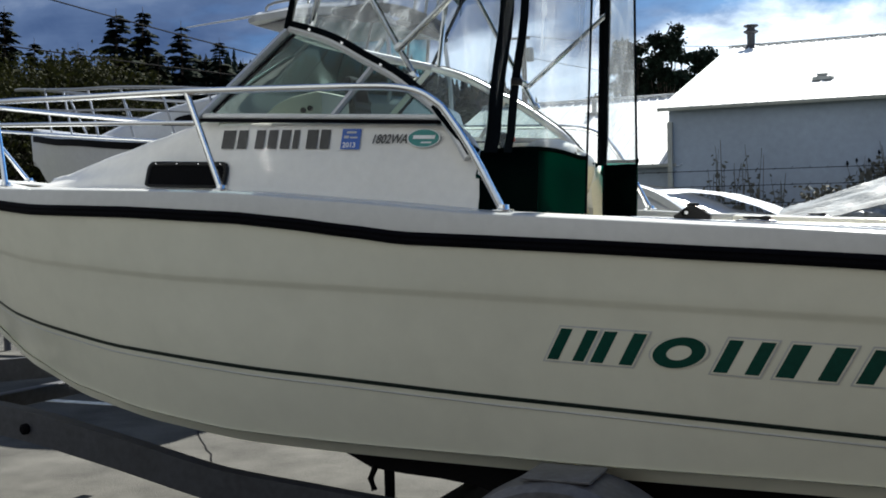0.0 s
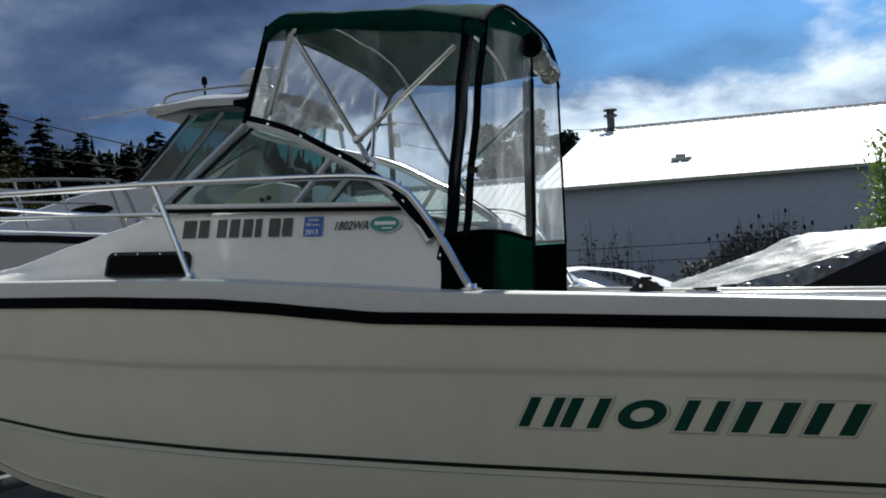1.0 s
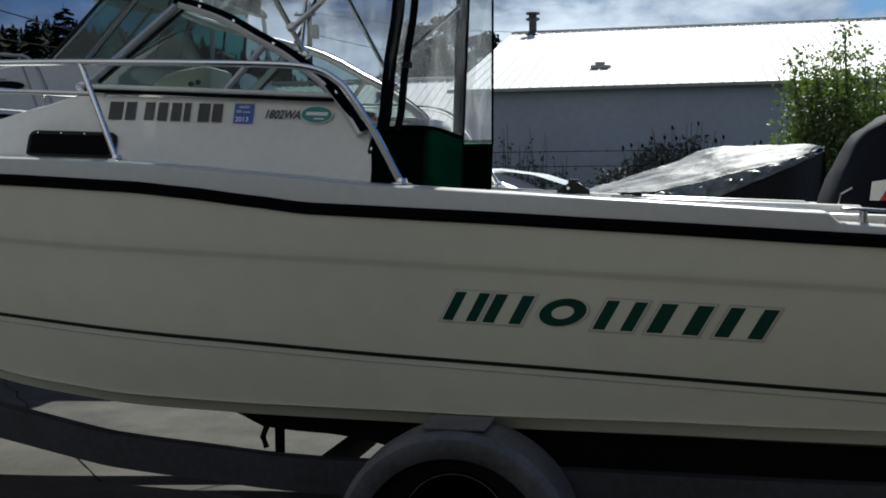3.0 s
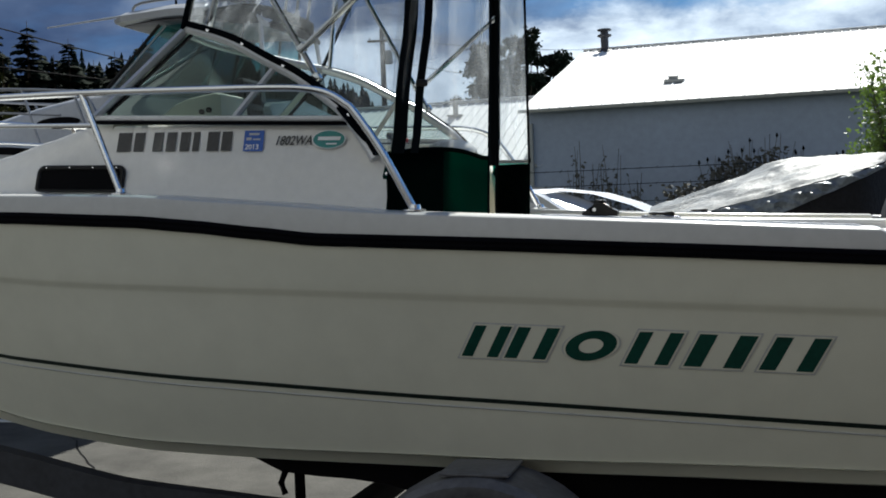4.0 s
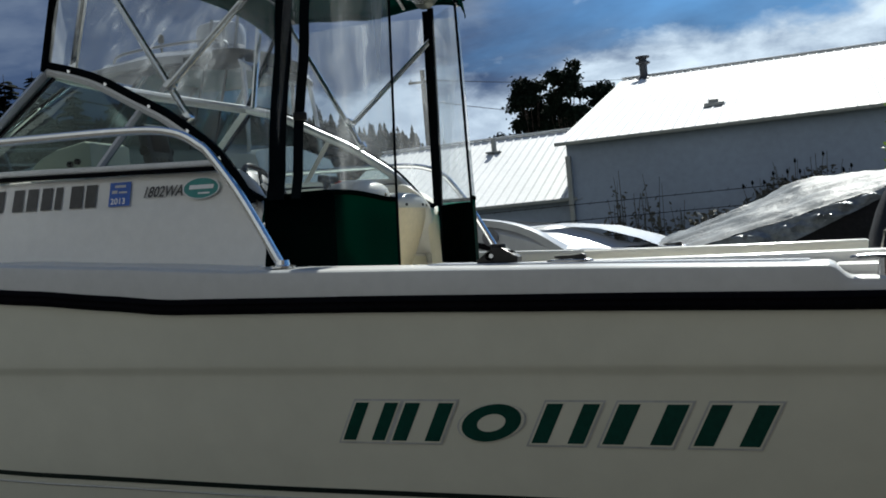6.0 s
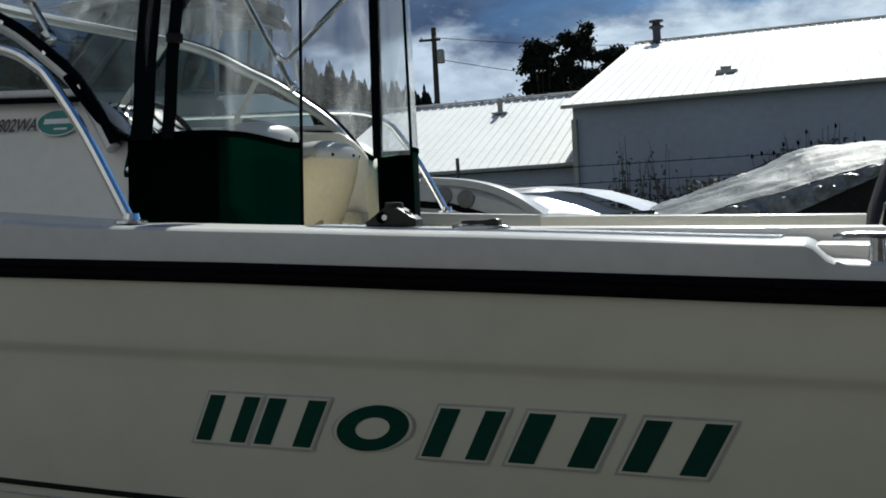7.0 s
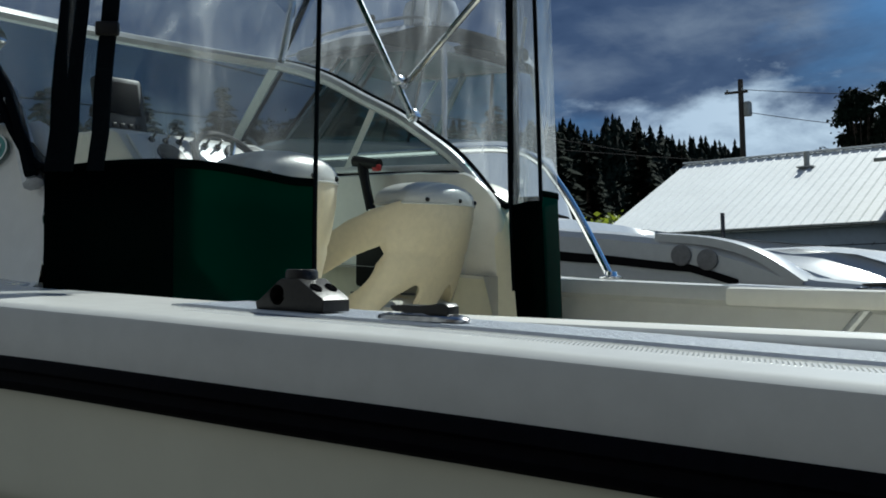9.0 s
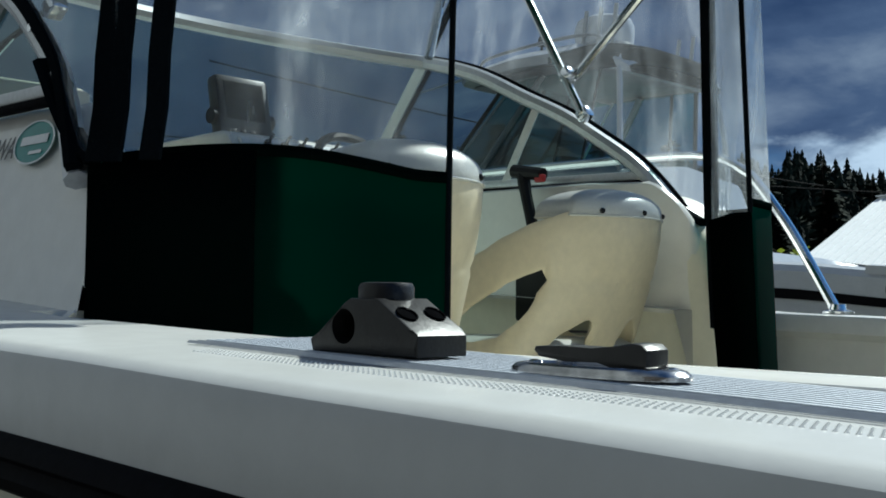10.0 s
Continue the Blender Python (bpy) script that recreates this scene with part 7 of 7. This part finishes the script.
def along(az, d, eye=(1.0, -3.4)):
    q = radians(az)
    return (eye[0] + math.sin(q) * d, eye[1] + math.cos(q) * d, 0)


def build_plants():
    rng = random.Random(23)
    build_conifers()
    # olive broadleaf growth below the firs
    for az, d, h, w in ((-47, 40, 7.2, 3.2), (-43.8, 42, 7.8, 3.0), (-41.2, 43, 8.2, 2.8), (-38.6, 46, 6.4, 2.8), (-36.0, 50, 5.6, 2.8), (-33.6, 52, 5.2, 2.6), (-31.2, 54, 5.2, 2.6), (-51, 40, 7.6, 3.2), (-28.5, 55, 5.0, 2.6), (-26, 56, 4.8, 2.6)):
        bush("broadleaf_tree", along(az, d), rng, h * 0.90, w, 110, 110, 0.16, LEAF, "olive-green spring broadleaf tree", group="broadleaf growth")
    # pine with spreading clumps behind the sheds
    eye = (1.36, -1.16)
    for az, d, h, w in ((-16.3, 62, 8.0, 1.3), (-14.7, 63, 11.3, 1.35), (-12.8, 62, 11.9, 1.25), (-11.2, 64, 10.8, 1.2), (-13.8, 64, 9.4, 1.6), (-12.0, 63, 8.8, 1.4)):
        bush("pine_tree", along(az, d, eye), rng, h, w, 80, 190, 0.24, NEEDLES, "dark spreading pine behind the sheds", group="pines")
    # tall shrub by the fence and darker weeds
    bush("tall_shrub", (2.95, 12.2, 0), rng, 3.85, 1.0, 90, 150, 0.062, LEAF_GREEN, "tall green shrub with upright leafy shoots", True)
    bush("tall_shrub", (4.3, 12.5, 0), rng, 3.9, 1.1, 90, 150, 0.062, LEAF_GREEN, "tall green shrub with upright leafy shoots", True)
    bush("yellow_bush", along(-27.2, 50, eye), rng, 4.2, 2.2, 40, 34, 0.3, LEAF_BRIGHT, "yellow-green bush at the wood's edge")
    bush("brush_pile", (0.1, 9.9, 0), rng, 1.65, 0.50, 60, 60, 0.07, WEED, "dark heap of cut brush behind the fence")
    # weeds against the shed wall: thin bare stalks, then a leafy stand with dark seed heads
    stands = [(-4.30, 2.7, 0), (-4.05, 3.4, 0), (-3.55, 2.9, 0), (-3.05, 3.3, 0), (-2.45, 2.6, 0), (-0.40, 3.0, 1), (0.0, 2.9, 1), (0.45, 3.15, 1), (1.0, 3.4, 1), (1.8, 2.8, 1), (2.7, 2.7, 1), (3.7, 2.6, 1)]
    for x, tall, leafy in stands:
        Stage.m = Matrix.Translation((x, 26.7 + rng.uniform(-0.3, 0.3), 0))
        w = thing("weed_clump", (0, 0, 0), "leafy weeds with dark seed heads" if leafy else "thin bare weed stalks with few leaves", "weeds", "weeds along the shed")
        bm, heads = bmesh.new(), bmesh.new()
        for k in range(16 if leafy else 7):
            top = Vector((rng.gauss(0, 0.34 if leafy else 0.16), rng.gauss(0, 0.15), tall * rng.uniform(0.6, 1.0)))
            base = Vector((rng.gauss(0, 0.15), rng.gauss(0, 0.1), 0))
            tube(bm, [base, base.lerp(top, 0.6) + Vector((rng.gauss(0, 0.05), 0, 0)), top], [0.020, 0.014, 0.007], 4)
            leaf_quads(bm, base.lerp(top, 0.30), rng, 16, 0.22, 0.22)
            leaf_quads(bm, base.lerp(top, 0.60), rng, 20 if leafy else 7, 0.18, 0.17)
            leaf_quads(bm, base.lerp(top, 0.85), rng, 16 if leafy else 3, 0.12, 0.13)
            if leafy and rng.random() < 0.4:
                tube(heads, [top, top + Vector((0.01, 0, 0.05)), top + Vector((0, 0, 0.13))], [0.02, 0.045, 0.015], 6)
                part("seed_head", heads, BLACK, w)
                heads = bmesh.new()
        part("stalk_tuft", bm, WEED, w, normals=False)
        heads.free()
    # dark wooded hill
    Stage.m = Matrix.Identity(4)
    eye = Vector((1.36, -1.16, 0))
    crest = [(-58, 9.6), (-45, 9.2), (-34, 9.4), (-30, 9.5), (-27.2, 9.4), (-25, 9.0), (-22.6, 7.8), (-20.6, 7.0), (-18.9, 6.0), (-17, 4.8), (-13, 3.6), (-5, 2.2), (20, 1.5)]
    bm = bmesh.new()
    D = 240.0
    rows = []
    for az in stations(-58, 20, 60):
        q = radians(az)
        e = lerp_table(crest, az)
        out = Vector((math.sin(q), math.cos(q), 0))
        rows.append([eye + out * (D - 90), eye + out * (D - 40) + Vector((0, 0, D * math.tan(radians(e)) * 0.45)), eye + out * D + Vector((0, 0, D * math.tan(radians(e)) * 0.80)), eye + out * (D + 60) + Vector((0, 0, D * math.tan(radians(e)) * 0.84))])
    grid(bm, rows)
    hill = part("hill", bm, NEEDLES_FAR, None, kind="structure")
    tagged(hill, "dark wooded hillside", "hill", kind="structure")
    crown = bmesh.new()
    verts, faces = [], []
    for i in range(2600):
        az = rng.uniform(-44, -12) if i > 60 else rng.uniform(-12, 18)
        t = rng.random()
        dd = D - 70 + 80 * t
        e = lerp_table(crest, az)
        zb = D * math.tan(radians(e)) * (0.15 + 0.62 * smooth(0, 0.9, t))
        q = radians(az)
        base = eye + Vector((math.sin(q), math.cos(q), 0)) * dd
        h = 3.6 + 4.6 * rng.random() ** 2.2 + 1.5 * math.sin(az * 2.3) * math.sin(az * 0.9 + 1)
        fat = rng.uniform(0.24, 0.46)
        for w in range(7):
            f = w / 7
            zz, r = zb + h * (0.08 + 0.9 * f), (1 - f) * h * fat * rng.uniform(0.75, 1.2) + 0.1
            for k in range(6):
                a = rng.uniform(0, 6.283)
                n = len(verts)
                o = Vector((math.cos(a), math.sin(a), 0))
                s = Vector((-o.y, o.x, 0))
                c = Vector((base.x, base.y, zz))
                verts += [c + Vector((0, 0, h * 0.13)), c + o * r * 0.6 + s * r * 0.45, c + o * r + Vector((0, 0, -h * 0.07)), c + o * r * 0.6 - s * r * 0.45]
                faces.append((n, n + 1, n + 2, n + 3))
    me = bpy.data.meshes.new("woods")
    me.from_pydata(verts, [], faces)
    me.materials.append(NEEDLES_FAR)
    tagged(new("woods", me), "dark conifer woods covering the hill", "woods", kind="stuff")


# ---- pole and wires ----
def build_lines():
    Stage.m = Matrix.Identity(4)
    eye = Vector((1.36, -1.16, 0))
    q = radians(-20.3)
    p = eye + Vector((math.sin(q), math.cos(q), 0)) * 66
    top = 1.42 + 66 * math.tan(radians(10.0))
    pole = thing("utility_pole", p, "weathered wooden utility pole with transformer", "utility pole")
    bm = bmesh.new()
    tube(bm, [p, p + Vector((0, 0, top))], [0.22, 0.15], 12)
    part("pole", bm, POLE_WOOD, pole)
    bm = bmesh.new()
    box(bm, p + Vector((-0.2, -0.2, top - 0.75)), (1.3, 0.12, 0.14), Matrix.Rotation(radians(12), 4, "Z"), 0.01)
    part("crossarm", bm, POLE_WOOD, pole)
    bm = bmesh.new()
    lathe(bm, [(0.0, 0), (0.22, 0.02), (0.24, 0.1), (0.24, 0.75), (0.18, 0.85), (0.0, 0.88)], p + Vector((0.42, -0.1, top - 2.2)), segs=16)
    part("transformer", bm, TRIM, pole)
    for k in range(2):
        bm = bmesh.new()
        lathe(bm, [(0.04, 0), (0.06, 0.05), (0.03, 0.14)], p + Vector((-0.7 + 0.9 * k, -0.3, top - 0.68)), segs=8)
        part("insulator", bm, TRIM, pole)
    w = thing("overhead_wire", p, "thin dark overhead power lines", "wire")
    def ray(az, el, d):
        a = radians(az)
        return Vector((1.0 + math.sin(a) * d, -3.4 + math.cos(a) * d, 1.42 + d * math.tan(radians(el))))
    spans = [(p + Vector((0.1, 0, top - 0.6)), ray(-6, 8.2, 120), 0.5), (p + Vector((0.2, 0, top - 1.9)), ray(-8, 6.4, 90), 0.4),
             (ray(-52, 13.2, 30), ray(-24, 6.4, 48), 0.25), (ray(-56, 9.8, 34), ray(-20, 5.8, 60), 0.2), (ray(-50, 16.2, 22), ray(-8, 16.4, 26), 0.1)]
    for a, b, sag in spans:
        bm = bmesh.new()
        pts = [a.lerp(b, i / 14) - Vector((0, 0, sag * 4 * (i / 14) * (1 - i / 14))) for i in range(15)]
        tube(bm, pts, 0.022, 5)
        part("span", bm, WIRE, w)


build_ground()
build_sheds()
build_fence()
build_plants()
build_lines()
